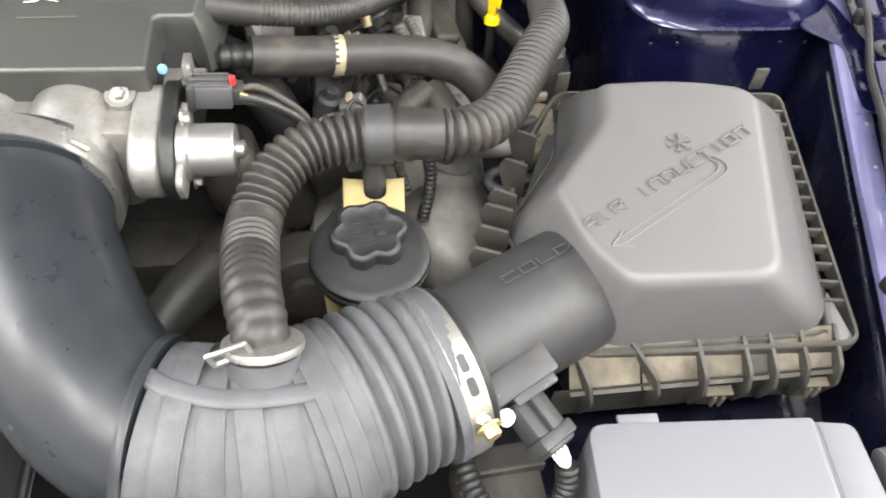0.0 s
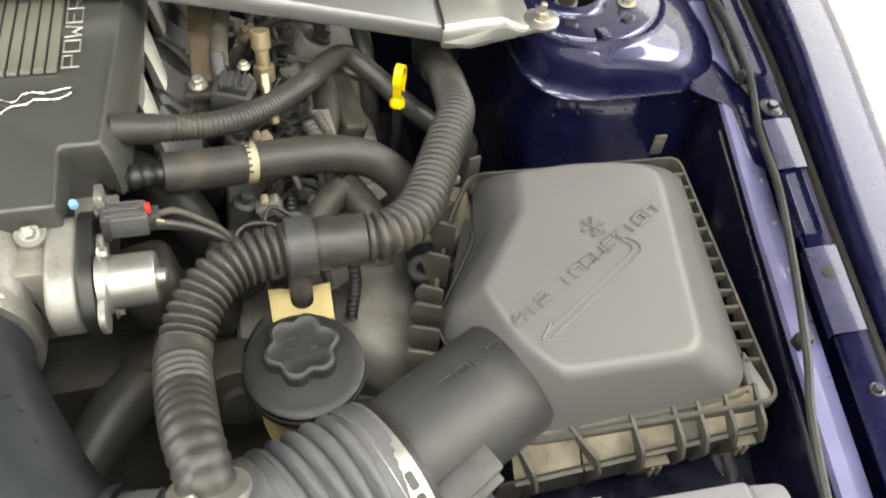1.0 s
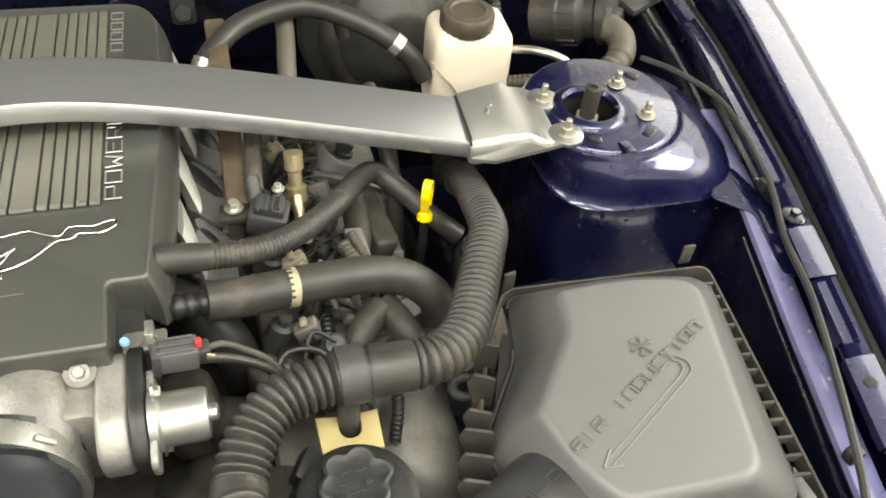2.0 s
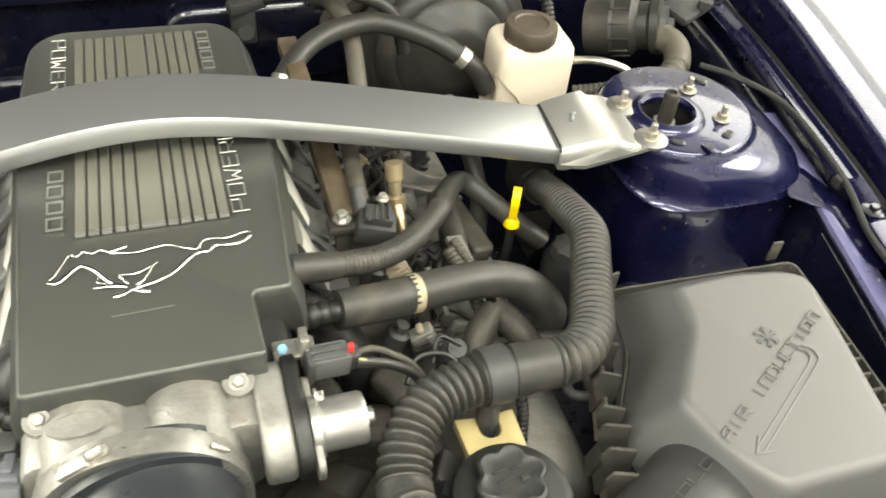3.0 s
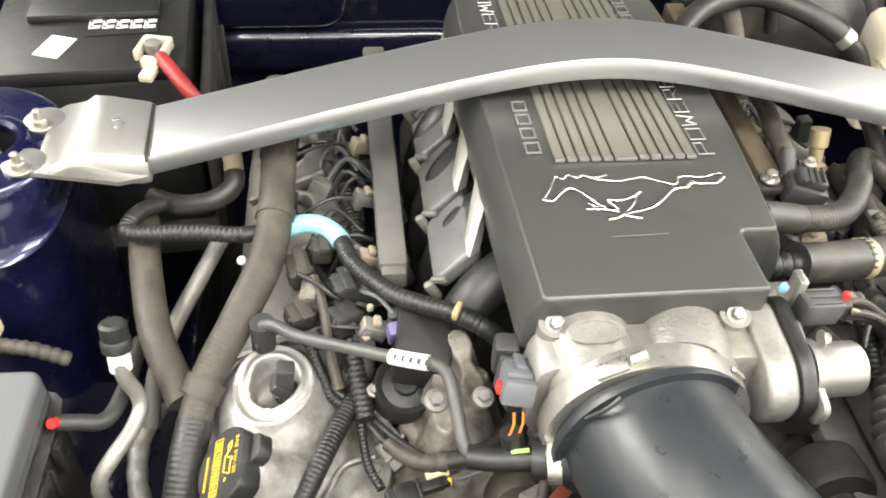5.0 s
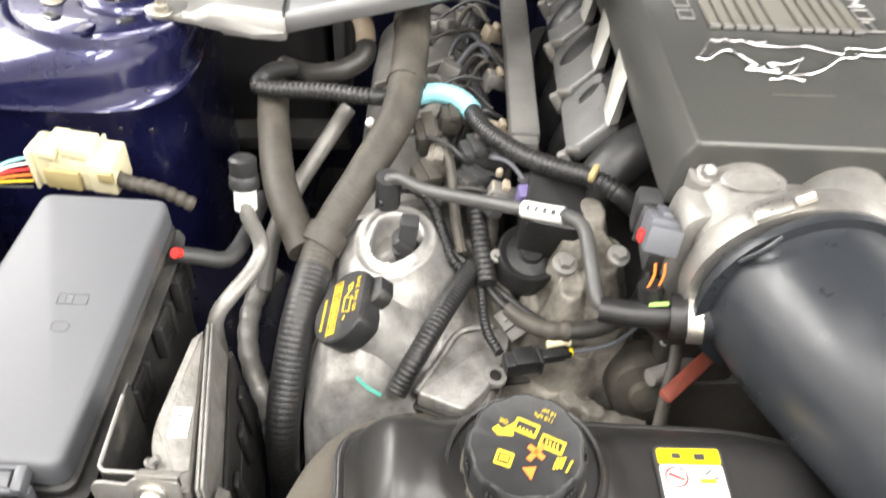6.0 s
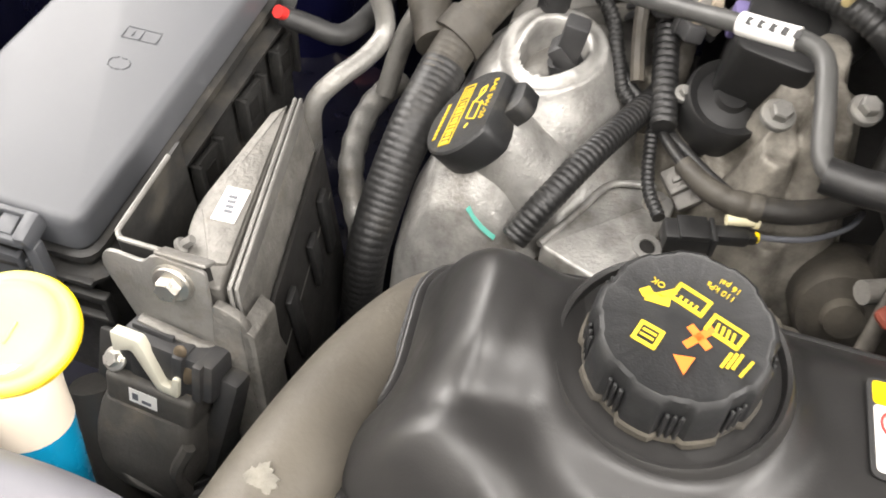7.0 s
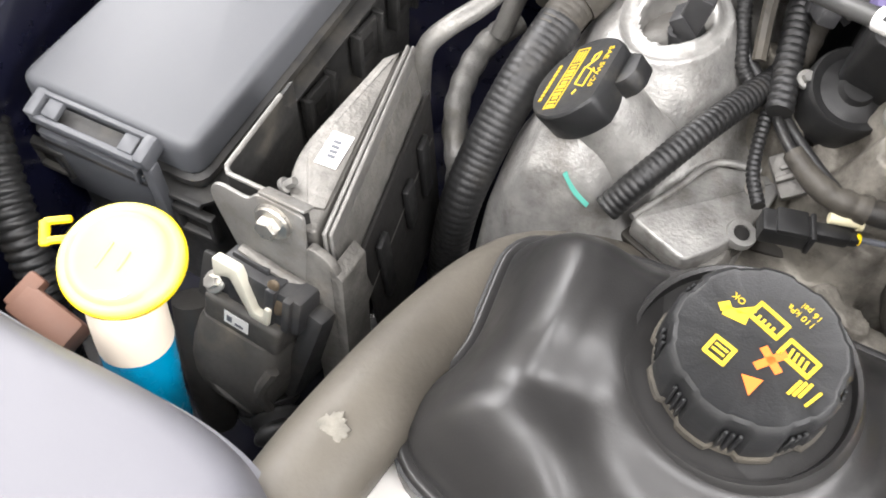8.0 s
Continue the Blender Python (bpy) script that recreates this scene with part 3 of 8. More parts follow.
# ---- engine ----
engine = thing("engine", (0, 0.2, 0.45), "dusty cast aluminium V8 engine with black intake runners", "engine")
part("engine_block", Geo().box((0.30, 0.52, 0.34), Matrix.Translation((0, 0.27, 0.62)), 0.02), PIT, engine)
part("timing_cover", Geo().prism(rounded([(-0.30, 0.60), (-0.16, 0.52), (0.16, 0.52), (0.30, 0.60), (0.30, 0.76), (0.18, 0.80), (-0.18, 0.785), (-0.30, 0.75)], 0.03), -0.035, 0.02, Matrix(((1, 0, 0, 0), (0, 0, -1, 0), (0, 1, 0, 0), (0, 0, 0, 1))), 0.006), CAST_DARK, engine)


def valve_cover(side):
    """A cast cover over one bank: it leans outwards, with coil wells along it and a bolted rim."""
    g, rings = Geo(), []
    lean = side * 24
    m = pose(side * 0.272, 0, 0.838, 0, lean, 0)
    front = ((0.048, 0.30), (0.052, 0.80), (0.058, 0.96)) if side < 0 else ((-0.066, 0.45), (-0.062, 0.72), (-0.052, 0.90), (-0.034, 1.0), (0.0, 1.02))
    prof = [(-0.082, -0.055), (-0.082, -0.038), (-0.074, -0.030), (-0.064, -0.012), (-0.050, 0.006), (-0.034, 0.014), (-0.008, 0.016), (0.014, 0.010), (0.026, -0.004), (0.034, -0.025), (0.040, -0.045), (0.042, -0.055)]
    path, _ = glide([(a, 0, b) for a, b in prof], 0.005)
    for y, k in (*front, (0.065, 1.0), (0.14, 1.0), (0.22, 1.0), (0.30, 1.0), (0.38, 1.0), (0.44, 0.96), (0.455, 0.7)):
        rings.append([(p.x * (0.92 + 0.08 * k) * side * -1 if side > 0 else p.x * (0.92 + 0.08 * k), y + 0.012 * math.sin(p.x * 40), -0.055 + (p.z + 0.055) * k) for p in path])
    g.loft(rings, m=m)
    VM = CAST
    vc = part("valve_cover", g, VM, engine, "rough cast aluminium valve cover with dirt in its hollows", 60)
    part("cover_flange", Geo().prism(rounded([(-0.090, -0.060), (0.045, -0.060), (0.045, 0.46), (-0.090, 0.46)], 0.02), -0.072, -0.060, m, 0.002), VM, vc)
    for y in (0.050, 0.150, 0.250, 0.350):
        c = m @ Vector((0.004, y, 0.010))
        up = (m.to_3x3() @ Vector((0, 0, 1))).normalized()
        f = facing(c, up)
        rings = []
        for rr, zz in ((0.060, -0.030), (0.050, -0.012), (0.0415, 0.000), (0.0345, 0.0085), (0.0315, 0.0125), (0.0290, 0.0135), (0.0262, 0.0115), (0.0240, 0.004), (0.0230, -0.012)):
            ring = []
            for k in range(40):
                a = 2 * math.pi * k / 40
                dip = max(0.0, math.cos(a - (-1.9 if side < 0 else -1.2)) - 0.35) / 0.65
                ring.append((rr * math.cos(a) * (1 + 0.05 * math.cos(3 * a)), rr * math.sin(a), zz - (0.010 * dip if zz > 0.004 else 0.0)))
            rings.append(ring)
        if side > 0 or y > 0.2:
            part("coil_well", Geo().loft(rings, ends=False, m=f), VM, vc, "", 60)
        if side < 0 and 0.1 < y < 0.2:
            continue
        part("ignition_coil", Geo().lathe([(0.0180, -0.016), (0.0180, -0.010), (0.012, -0.008), (0.010, 0.010), (0.0, 0.011)], 20, f).box((0.014, 0.030, 0.014), f @ pose(0.002, 0.008, 0.021, 58, 0, 0), 0.002).box((0.016, 0.010, 0.018), f @ pose(0.002, 0.002, 0.014, 20, 0, 0), 0.0015), DARKPLUG, vc, "dark grey coil plug")
        for dx in (-0.072, 0.046):
            placed("bolt", BOLT_SMALL, facing(m @ Vector((dx, y + 0.045, -0.053)), up, y * 300), vc)
    # raised web between wells
    for y in (0.1, 0.2, 0.3):
        part("cast_web", Geo().box((0.085, 0.008, 0.012), m @ Matrix.Translation((0.0, y, 0.014)), 0.003), CAST, vc)
    return vc, m


vcr, MR = valve_cover(-1)
vcl, ML = valve_cover(1)
def casting(x, y):
    """The front of the passenger bank's cover: a low deck, the mound of the coil well and the oil filler's root."""
    def blend(*hs):
        k = 0.006
        return k * math.log(sum(math.exp(h / k) for h in hs))
    deck = 0.790 + 0.10 * (y + 0.04) - 0.8 * max(0.0, abs(x + 0.270) - 0.042) + 0.25 * max(0.0, x + 0.240)
    shelf = 0.802 - 0.10 * max(0.0, -0.245 - x) * 10 + 0.12 * (y + 0.03) - 3.0 * max(0.0, y - 0.045)
    dw = math.hypot(x + 0.283, (y - 0.052) * 0.92)
    well = 0.8625 - 1.45 * max(0.0, dw - 0.031) + 0.10 * (y - 0.05)
    dn = math.hypot((x + 0.302) * (1.5 if x > -0.302 else 1.0), y + 0.016)
    neck = 0.8480 - 1.25 * max(0.0, dn - 0.024)
    saddle = 0.826 - 1.2 * max(0.0, abs((x + 0.292) - 0.1 * (y - 0.02)) - 0.022) - 2.0 * max(0.0, abs(y - 0.020) - 0.03)
    z = blend(deck, shelf, well, neck, saddle)
    a = math.atan2(y - 0.052, x + 0.283)
    open_side = max(0.0, math.cos(a + 2.5))
    z += 0.0035 * (1 - open_side) * math.exp(-((dw - 0.0220) / 0.0026) ** 2) + 0.0015 * math.exp(-((dw - 0.031) / 0.002) ** 2)
    z -= 0.011 * open_side ** 1.5 * math.exp(-((dw - 0.026) / 0.009) ** 2)
    if dw < 0.0190:
        z -= min(0.030, (0.0190 - dw) * 7.0)
    z -= 2.2 * max(0.0, -0.056 - y) ** 1.0 + 1.6 * max(0.0, -0.326 - x) + 2.5 * max(0.0, x + 0.205)
    z -= 0.004 / (1 + math.exp(-(x + 0.226) / 0.0015)) * (1 if y < 0.04 else 0)
    return max(z, 0.735)


nx, ny = 96, 110
verts = [(-0.345 + 0.155 * i / nx, -0.078 + 0.170 * j / ny, casting(-0.345 + 0.155 * i / nx, -0.078 + 0.170 * j / ny)) for j in range(ny + 1) for i in range(nx + 1)]
faces = [(j * (nx + 1) + i, j * (nx + 1) + i + 1, (j + 1) * (nx + 1) + i + 1, (j + 1) * (nx + 1) + i) for j in range(ny) for i in range(nx)]
part("cover_front", Geo().add(verts, faces), VALVE, vcr, "smooth cast front with the coil well", 70)
# oil filler neck and cap on the passenger bank
cap_c, cap_n = Vector((-0.3099, -0.0216, 0.8594)), Vector((-0.701, -0.053, 0.711)).normalized()
root = cap_c - cap_n * 0.055
part("filler_neck", Geo().lathe([(0.027, -0.006), (0.026, 0.000), (0.0250, 0.008), (0.0240, 0.016), (0.0236, 0.022), (0.0235, 0.036), (0.022, 0.048)], 32, facing(root, cap_n)), VALVE, vcr, "", 60)
PLATE = [(-0.262, -0.054), (-0.231, 0.003), (-0.190, 0.012), (-0.196, -0.014), (-0.202, -0.034), (-0.214, -0.052), (-0.228, -0.068)]
part("front_plate", Geo().prism(rounded(PLATE, 0.004), 0.796, 0.812, None, 0.002), VALVE, vcr, "flat machined front of the cover", 50)
part("plate_ridge", Geo().tube([(-0.262, -0.054, 0.8125), (-0.246, -0.025, 0.8130), (-0.231, 0.003, 0.8130), (-0.206, 0.010, 0.8128)], 0.0022, 10, 0.005), VALVE, vcr)
part("gasket", Geo().prism(rounded(inset(PLATE, -0.0025), 0.004), 0.791, 0.796, None, 0.001), CAST_DARK, vcr, "dark gasket edge")
lug = part("lug", Geo().lathe([(0.0085, -0.004), (0.0088, -0.001), (0.0082, 0.0012), (0.0048, 0.0012), (0.0042, -0.002)], 22, facing((-0.2045, -0.0365, 0.8118), (0.1, -0.1, 1))), VALVE, vcr)
part("lug_hole", Geo().lathe([(0.0044, -0.002), (0.0044, 0.0006)], 14, facing((-0.2045, -0.0365, 0.8118), (0.1, -0.1, 1))), PIT, vcr)
placed("bolt", BOLT_SMALL, facing((-0.206, -0.004, 0.8125), (0.1, -0.1, 1), 15), vcr)
part("paint_mark", Geo().tube([(-0.3034, -0.0549, 0.8294), (-0.2952, -0.0575, 0.8207), (-0.2864, -0.0577, 0.8138)], 0.0028, 8, 0.004, flat=0.22), GREEN, vcr, "green paint stripe")

oil_cap = thing("oil_filler_cap", cap_c - cap_n * 0.008, "black oval oil filler cap with yellow printing", "oil cap")
f = along(cap_c, (-0.074, -0.986, -0.147), cap_n)


def cap_wave(a, z):
    """Round, with one side cut off flat."""
    return min(1.0, 0.76 / max(0.2, math.sin(a)))


part("cap_body", Geo().lathe([(0.022, -0.010), (0.0272, -0.010), (0.0286, -0.008), (0.0294, 0.0060), (0.0290, 0.0080), (0.0278, 0.0090)], 72, f, cap_wave), CAP, oil_cap)
part("grip_rib", Geo().prism(rounded([(-0.022, 0.016), (0.004, 0.016), (0.000, 0.029), (-0.006, 0.032), (-0.018, 0.030)], 0.002), -0.010, 0.002, f, 0.0012), CAP, oil_cap)
tm = f @ pose(0, 0, 0.0092)
lettering("print", "SAE 5W-20", 0.0048, 0.0002, tm @ pose(-0.0195, 0.0128, 0), INK, oil_cap, 0.029)
g = Geo()
for a, b, w, h in ((0.0, -0.0030, 0.0440, 0.0007), (0.0, -0.0112, 0.0440, 0.0007), (-0.0217, -0.0071, 0.0007, 0.0082), (0.0217, -0.0071, 0.0007, 0.0082), (-0.0100, -0.0071, 0.0007, 0.0082)):
    g.box((w, h, 0.0004), tm @ pose(a, b, 0.0))
part("print", g, INK, oil_cap, "yellow printed frame")
g = Geo()
for k in range(11):
    g.box((0.0021 if k % 3 else 0.0013, 0.0052 if k % 4 else 0.0040, 0.0004), tm @ pose(-0.0078 + 0.0028 * k, -0.0071, 0.0))
for k in range(3):
    g.box((0.0080, 0.0009, 0.0004), tm @ pose(-0.0158, -0.0092 + 0.0021 * k, 0.0))
part("print", g, INK, oil_cap, "rows of small yellow bars")
g = Geo()
for k in range(9):
    g.box((0.0021 if k % 2 else 0.0026, 0.0022, 0.0004), tm @ pose(-0.0100 + 0.0030 * k, -0.0185, 0.0))
part("print", g, INK, oil_cap, "rows of small yellow bars")
g = Geo()
for line in (((-0.0065, 0.0025), (0.0060, 0.0025), (0.0085, 0.0095), (-0.0030, 0.0095), (-0.0065, 0.0025)), ((-0.0065, 0.0035), (-0.0120, 0.0085), (-0.0165, 0.0085), (-0.0150, 0.0050), (-0.0100, 0.0050)), ((-0.0045, 0.0095), (-0.0010, 0.0120)), ((0.0105, 0.0060), (0.0135, 0.0045))):
    for p, q in zip(line, line[1:]):
        g.tube([tm @ Vector((*p, 0)), tm @ Vector((*q, 0))], 0.0006, 6, 0.02, flat=0.5)
part("print", g, INK, oil_cap, "yellow oil can sign")

# intake manifold: plenum, runners and flanges under the cover
part("plenum", Geo().box((0.17, 0.44, 0.07), Matrix.Translation((0, 0.225, 0.935)), 0.015), BLACK, engine)
for side in (-1, 1):
    for i, y in enumerate((0.085, 0.165, 0.245, 0.325)):
        pts = [(side * 0.085, y + 0.02, 0.925), (side * 0.108, y + 0.012, 0.918), (side * 0.128, y, 0.900), (side * 0.142, y - 0.008, 0.870), (side * 0.145, y - 0.010, 0.83)]
        run = part("intake_runner", Geo().tube(pts, lambda s: 0.021 - 0.002 * s, 18, 0.008, flat=0.9), BLACK, engine, "smooth black intake runner")
        part("runner_clip", Geo().box((0.008, 0.007, 0.020), pose(side * 0.1535, y + 0.020, 0.902, 0, 30 * side, 0), 0.002).box((0.014, 0.005, 0.005), pose(side * 0.149, y + 0.022, 0.912, 0, 20 * side, 25 * side), 0.0015), CAST, run, "dusty metal clip")
        # injector with its plug
        inj = part("injector", Geo().lathe([(0.008, -0.02), (0.008, 0.0), (0.0105, 0.002), (0.0105, 0.02), (0.006, 0.022), (0.006, 0.03)], 16, facing((side * 0.176, y, 0.872), (side * 0.35, 0, 1))), DARKPLUG, engine)
        part("injector_plug", Geo().box((0.022, 0.014, 0.013), pose(side * 0.203, y - 0.004, 0.886, 0, -side * 25, 8 * i), 0.002).box((0.006, 0.016, 0.015), pose(side * 0.210, y - 0.004, 0.884, 0, -side * 25, 8 * i), 0.001), TAN if i % 2 else CAST, inj)
        part("plug_latch", Geo().box((0.006, 0.010, 0.005), pose(side * 0.200, y - 0.004, 0.895, 0, -side * 25, 8 * i), 0.0012).box((0.005, 0.010, 0.005), pose(side * 0.209, y - 0.004, 0.893, 0, -side * 25, 8 * i), 0.0012), TAN, inj, "pale plug latch")
# fuel rails
part("fuel_rail", Geo().box((0.024, 0.34, 0.020), Matrix.Translation((-0.184, 0.300, 0.900)), 0.0035).box((0.021, 0.012, 0.017), Matrix.Translation((-0.184, 0.127, 0.898)), 0.002), RAILGREY, engine, "dark grey square fuel rail")
rl = part("fuel_rail", Geo().box((0.022, 0.30, 0.018), pose(0.160, 0.345, 0.932, 1.5, 0, 0), 0.0025), RUST, engine, "brown dusty fuel rail")
placed("bolt", BOLT, facing((0.155, 0.187, 0.938), (0, 0, 1)), rl)
part("rail_foot", Geo().box((0.026, 0.020, 0.008), pose(0.155, 0.187, 0.931), 0.002).box((0.014, 0.014, 0.05), pose(0.155, 0.187, 0.903), 0.002), CAST_DARK, rl)
pb = part("pressure_sensor", Geo().box((0.036, 0.032, 0.022), pose(0.184, 0.178, 0.932, 0, 10, -14), 0.004).box((0.026, 0.020, 0.010), pose(0.186, 0.176, 0.946, 0, 10, -14), 0.002).lathe([(0.007, 0), (0.007, 0.02), (0.005, 0.024)], 14, facing((0.174, 0.194, 0.938), (0, 0.6, 0.8))), DARKPLUG, engine, "dark grey sensor plug on the fuel rail")
for k in range(4):
    part("plug_ridge", Geo().box((0.0022, 0.020, 0.003), pose(0.177 + 0.006 * k, 0.175, 0.9515, 0, 10, -14), 0.0008), DARKPLUG, pb)
placed("bolt", BOLT_SMALL, facing((0.196, 0.200, 0.944), (0, 0, 1)), pb)
part("brass_fitting", Geo().lathe([(0.010, 0), (0.010, 0.014), (0.0065, 0.016), (0.0065, 0.03), (0.009, 0.032), (0.009, 0.048)], 16, facing((0.214, 0.214, 0.915), (0.0, 0.35, 1))).tube([(0.213, 0.208, 0.925), (0.214, 0.190, 0.912), (0.218, 0.178, 0.893)], 0.0052, 10), material("gold_fitting", (0.46, 0.38, 0.24), 0.4, 0.8, 0.15, 40, 0.1, 400), engine, "dull brass fuel line fitting")
part("hose_end", Geo().tube([(0.178, 0.36, 0.95), (0.182, 0.29, 0.952), (0.176, 0.225, 0.95), (0.175, 0.200, 0.944)], 0.0085, 12), TAPE, engine, "dusty fuel hose")

# looms, plugs and thin wires along both heads
rng = random.Random(8)
for side in (-1, 1):
    part("loom_trunk", Geo().tube([(side * 0.212, 0.02, 0.850), (side * 0.222, 0.10, 0.868), (side * 0.212, 0.20, 0.866), (side * 0.224, 0.32, 0.868), (side * 0.21, 0.44, 0.86)], 0.008, 10, 0.004, [(0, 1, 0.005, 0.001)]), LOOM, engine, "black corrugated wiring loom")
    for i in range(13):
        y = 0.075 + 0.03 * i
        x = side * (0.222 + rng.uniform(-0.022, 0.028))
        z = 0.872 + rng.uniform(-0.012, 0.010) - (abs(x) - 0.2) * 0.25
        f = pose(x, y, z, rng.uniform(-25, 25), rng.uniform(-30, 30), rng.uniform(0, 180))
        w, l, h = rng.uniform(0.010, 0.015), rng.uniform(0.016, 0.026), rng.uniform(0.009, 0.014)
        lp = part("loom_plug", Geo().box((w, l, h), f, 0.0018).box((w * 1.15, l * 0.3, h * 1.15), f @ pose(0, l * 0.28, 0), 0.001).box((w * 0.4, l * 0.6, h * 0.3), f @ pose(0, 0, h * 0.6), 0.001), (DARKPLUG, CAST_DARK, TAPE, SLATE)[i % 4], engine)
        if i % 3 == 0:
            part("plug_lock", Geo().box((w * 0.5, l * 0.25, h * 0.3), f @ pose(0, -l * 0.2, h * 0.62), 0.0008, 1), (TAN, CREAM, CAST)[i // 3 % 3], lp)
    for i in range(26):
        y = rng.uniform(0.07, 0.40)
        x0, x1 = side * rng.uniform(0.19, 0.215), side * rng.uniform(0.22, 0.275)
        z = 0.872
        pts = [(x0, y, z + rng.uniform(-0.01, 0.012)), ((x0 + x1) / 2, y + rng.uniform(-0.02, 0.03), z + rng.uniform(0.004, 0.020)), (x1, y + rng.uniform(-0.02, 0.05), z + rng.uniform(-0.02, 0.002)), (x1 + side * 0.01, y + rng.uniform(0.0, 0.06), z - 0.03)]
        part("thin_wire", Geo().tube(pts, rng.choice((0.0013, 0.0018, 0.0026, 0.0034)), 7, 0.005), rng.choice((LOOM, LOOM, TAPE, HOSE, DARKPLUG, SLATE)), engine)
    for i in range(8):
        y = 0.11 + 0.042 * i
        part("cast_lug", Geo().prism(rounded([(-0.010, -0.007), (0.012, -0.006), (0.010, 0.008), (-0.011, 0.006)], 0.003), -0.02, 0.0, pose(side * (0.238 + 0.012 * math.sin(2.3 * i)), y, 0.872 + 0.006 * math.cos(3.1 * i), 10, side * 20, 40 * i), 0.0015), (CAST, CAST_BRIGHT, CAST_DARK)[i % 3], engine)
# front of the block, seen between the banks
for x, y, z, r, n in ((-0.095, -0.035, 0.80, 0.026, (0, -1, 0.4)), (0.09, -0.03, 0.80, 0.030, (0, -1, 0.3)), (0.16, -0.05, 0.80, 0.036, (0, -1, 0.2))):
    part("accessory_drum", Geo().lathe([(r, -0.03), (r, 0.0), (r * 0.9, 0.006), (r * 0.45, 0.008), (r * 0.4, 0.014), (0.0, 0.015)], 28, facing((x, y, z), n)), BLACK if z > 0.84 else CAST_DARK, engine)
for x, y, z, sx, sy, sz, ang, mt in ((0.10, 0.03, 0.86, 0.05, 0.05, 0.08, 8, CAST_DARK), (0.14, 0.02, 0.84, 0.05, 0.04, 0.06, -20, CAST_DARK), (0.17, 0.04, 0.86, 0.03, 0.05, 0.05, 30, CAST_DARK), (-0.06, -0.02, 0.85, 0.06, 0.03, 0.10, 0, CAST_DARK)):
    part("cast_bracket", Geo().box((sx, sy, sz), pose(x, y, z, 8, -6, ang), min(sx, sy, sz) * 0.28, 3), mt, engine, "", 60)


ARMS = (((-0.139, 0.054, 0.903), (-0.128, 0.010, 0.882), 0.0085), ((-0.152, 0.034, 0.886), (-0.152, 0.004, 0.862), 0.0090), ((-0.126, 0.028, 0.888), (-0.130, 0.004, 0.850), 0.0075), ((-0.224, 0.070, 0.848), (-0.192, 0.016, 0.832), 0.0080), ((-0.176, 0.034, 0.836), (-0.172, 0.006, 0.820), 0.0090), ((-0.150, 0.000, 0.826), (-0.140, -0.012, 0.816), 0.0110), ((-0.150, -0.040, 0.796), (-0.128, -0.048, 0.790), 0.0070))


def tripod(x, y):
    """A rough casting of webbed arms between the bank and the throttle body."""
    k, hs = 0.0035, [0.780 + 0.006 * math.sin(70 * x) * math.cos(55 * y) - 0.16 * math.exp(-((x + 0.106) / 0.017) ** 4 - ((y + 0.004) / 0.026) ** 4)]
    for (ax, ay, az), (bx, by, bz), rad in ARMS:
        t = max(0.0, min(1.0, ((x - ax) * (bx - ax) + (y - ay) * (by - ay)) / ((bx - ax) ** 2 + (by - ay) ** 2)))
        d = math.hypot(x - ax - t * (bx - ax), y - ay - t * (by - ay))
        hs.append(az + (bz - az) * t - 3.6 * max(0.0, d - rad * (0.8 + 0.25 * math.sin(9 * t + 40 * ax))))
    top = max(hs)
    return top + k * math.log(sum(math.exp((h - top) / k) for h in hs))


nx, ny = 100, 100
verts = [(-0.235 + 0.145 * i / nx, -0.066 + 0.145 * j / ny, tripod(-0.235 + 0.145 * i / nx, -0.066 + 0.145 * j / ny)) for j in range(ny + 1) for i in range(nx + 1)]
faces = [(j * (nx + 1) + i, j * (nx + 1) + i + 1, (j + 1) * (nx + 1) + i + 1, (j + 1) * (nx + 1) + i) for j in range(ny) for i in range(nx)]
part("webbed_casting", Geo().add(verts, faces), CAST_DIRTY, engine, "rough webbed casting with dirt in its hollows", 70)
# Bottom of the void, blackened to look deep and unlit.
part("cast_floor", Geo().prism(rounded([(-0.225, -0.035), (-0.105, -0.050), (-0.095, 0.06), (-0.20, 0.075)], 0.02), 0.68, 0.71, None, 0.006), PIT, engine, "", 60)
part("ribbed_flange", Geo().box((0.022, 0.026, 0.008), pose(-0.190, 0.008, 0.822, 20, -25, 30), 0.002).box((0.020, 0.003, 0.011), pose(-0.190, 0.004, 0.824, 20, -25, 30), 0.001).box((0.020, 0.003, 0.011), pose(-0.190, 0.012, 0.826, 20, -25, 30), 0.001), CAST, engine, "bright ribbed flange")
part("idler_drum", Geo().lathe([(0.030, -0.03), (0.030, 0.0), (0.028, 0.003), (0.022, 0.0), (0.012, 0.002), (0.010, 0.006), (0.0, 0.006)], 28, facing((-0.180, 0.042, 0.862), (0.1, -0.35, 1)) @ Matrix.Scale(0.85, 4)), BLACK, engine)
for (x, y, z), r in (((-0.160, 0.010, 0.8835), 0.0058), ((-0.130, -0.012, 0.9150), 0.0050), ((-0.205, 0.040, 0.860), 0.0036)):
    nd = (0.1, -0.35, 1)
    part("washer", Geo().lathe([(r * 1.55, -0.002), (r * 1.55, 0.0), (r * 1.45, 0.0012)], 22, facing((x, y, z), nd)), CAST_BRIGHT, engine)
    placed("bolt", hexbolt(r, r * 1.4, CAST_BRIGHT), facing((x, y, z), nd, x * 900), engine)
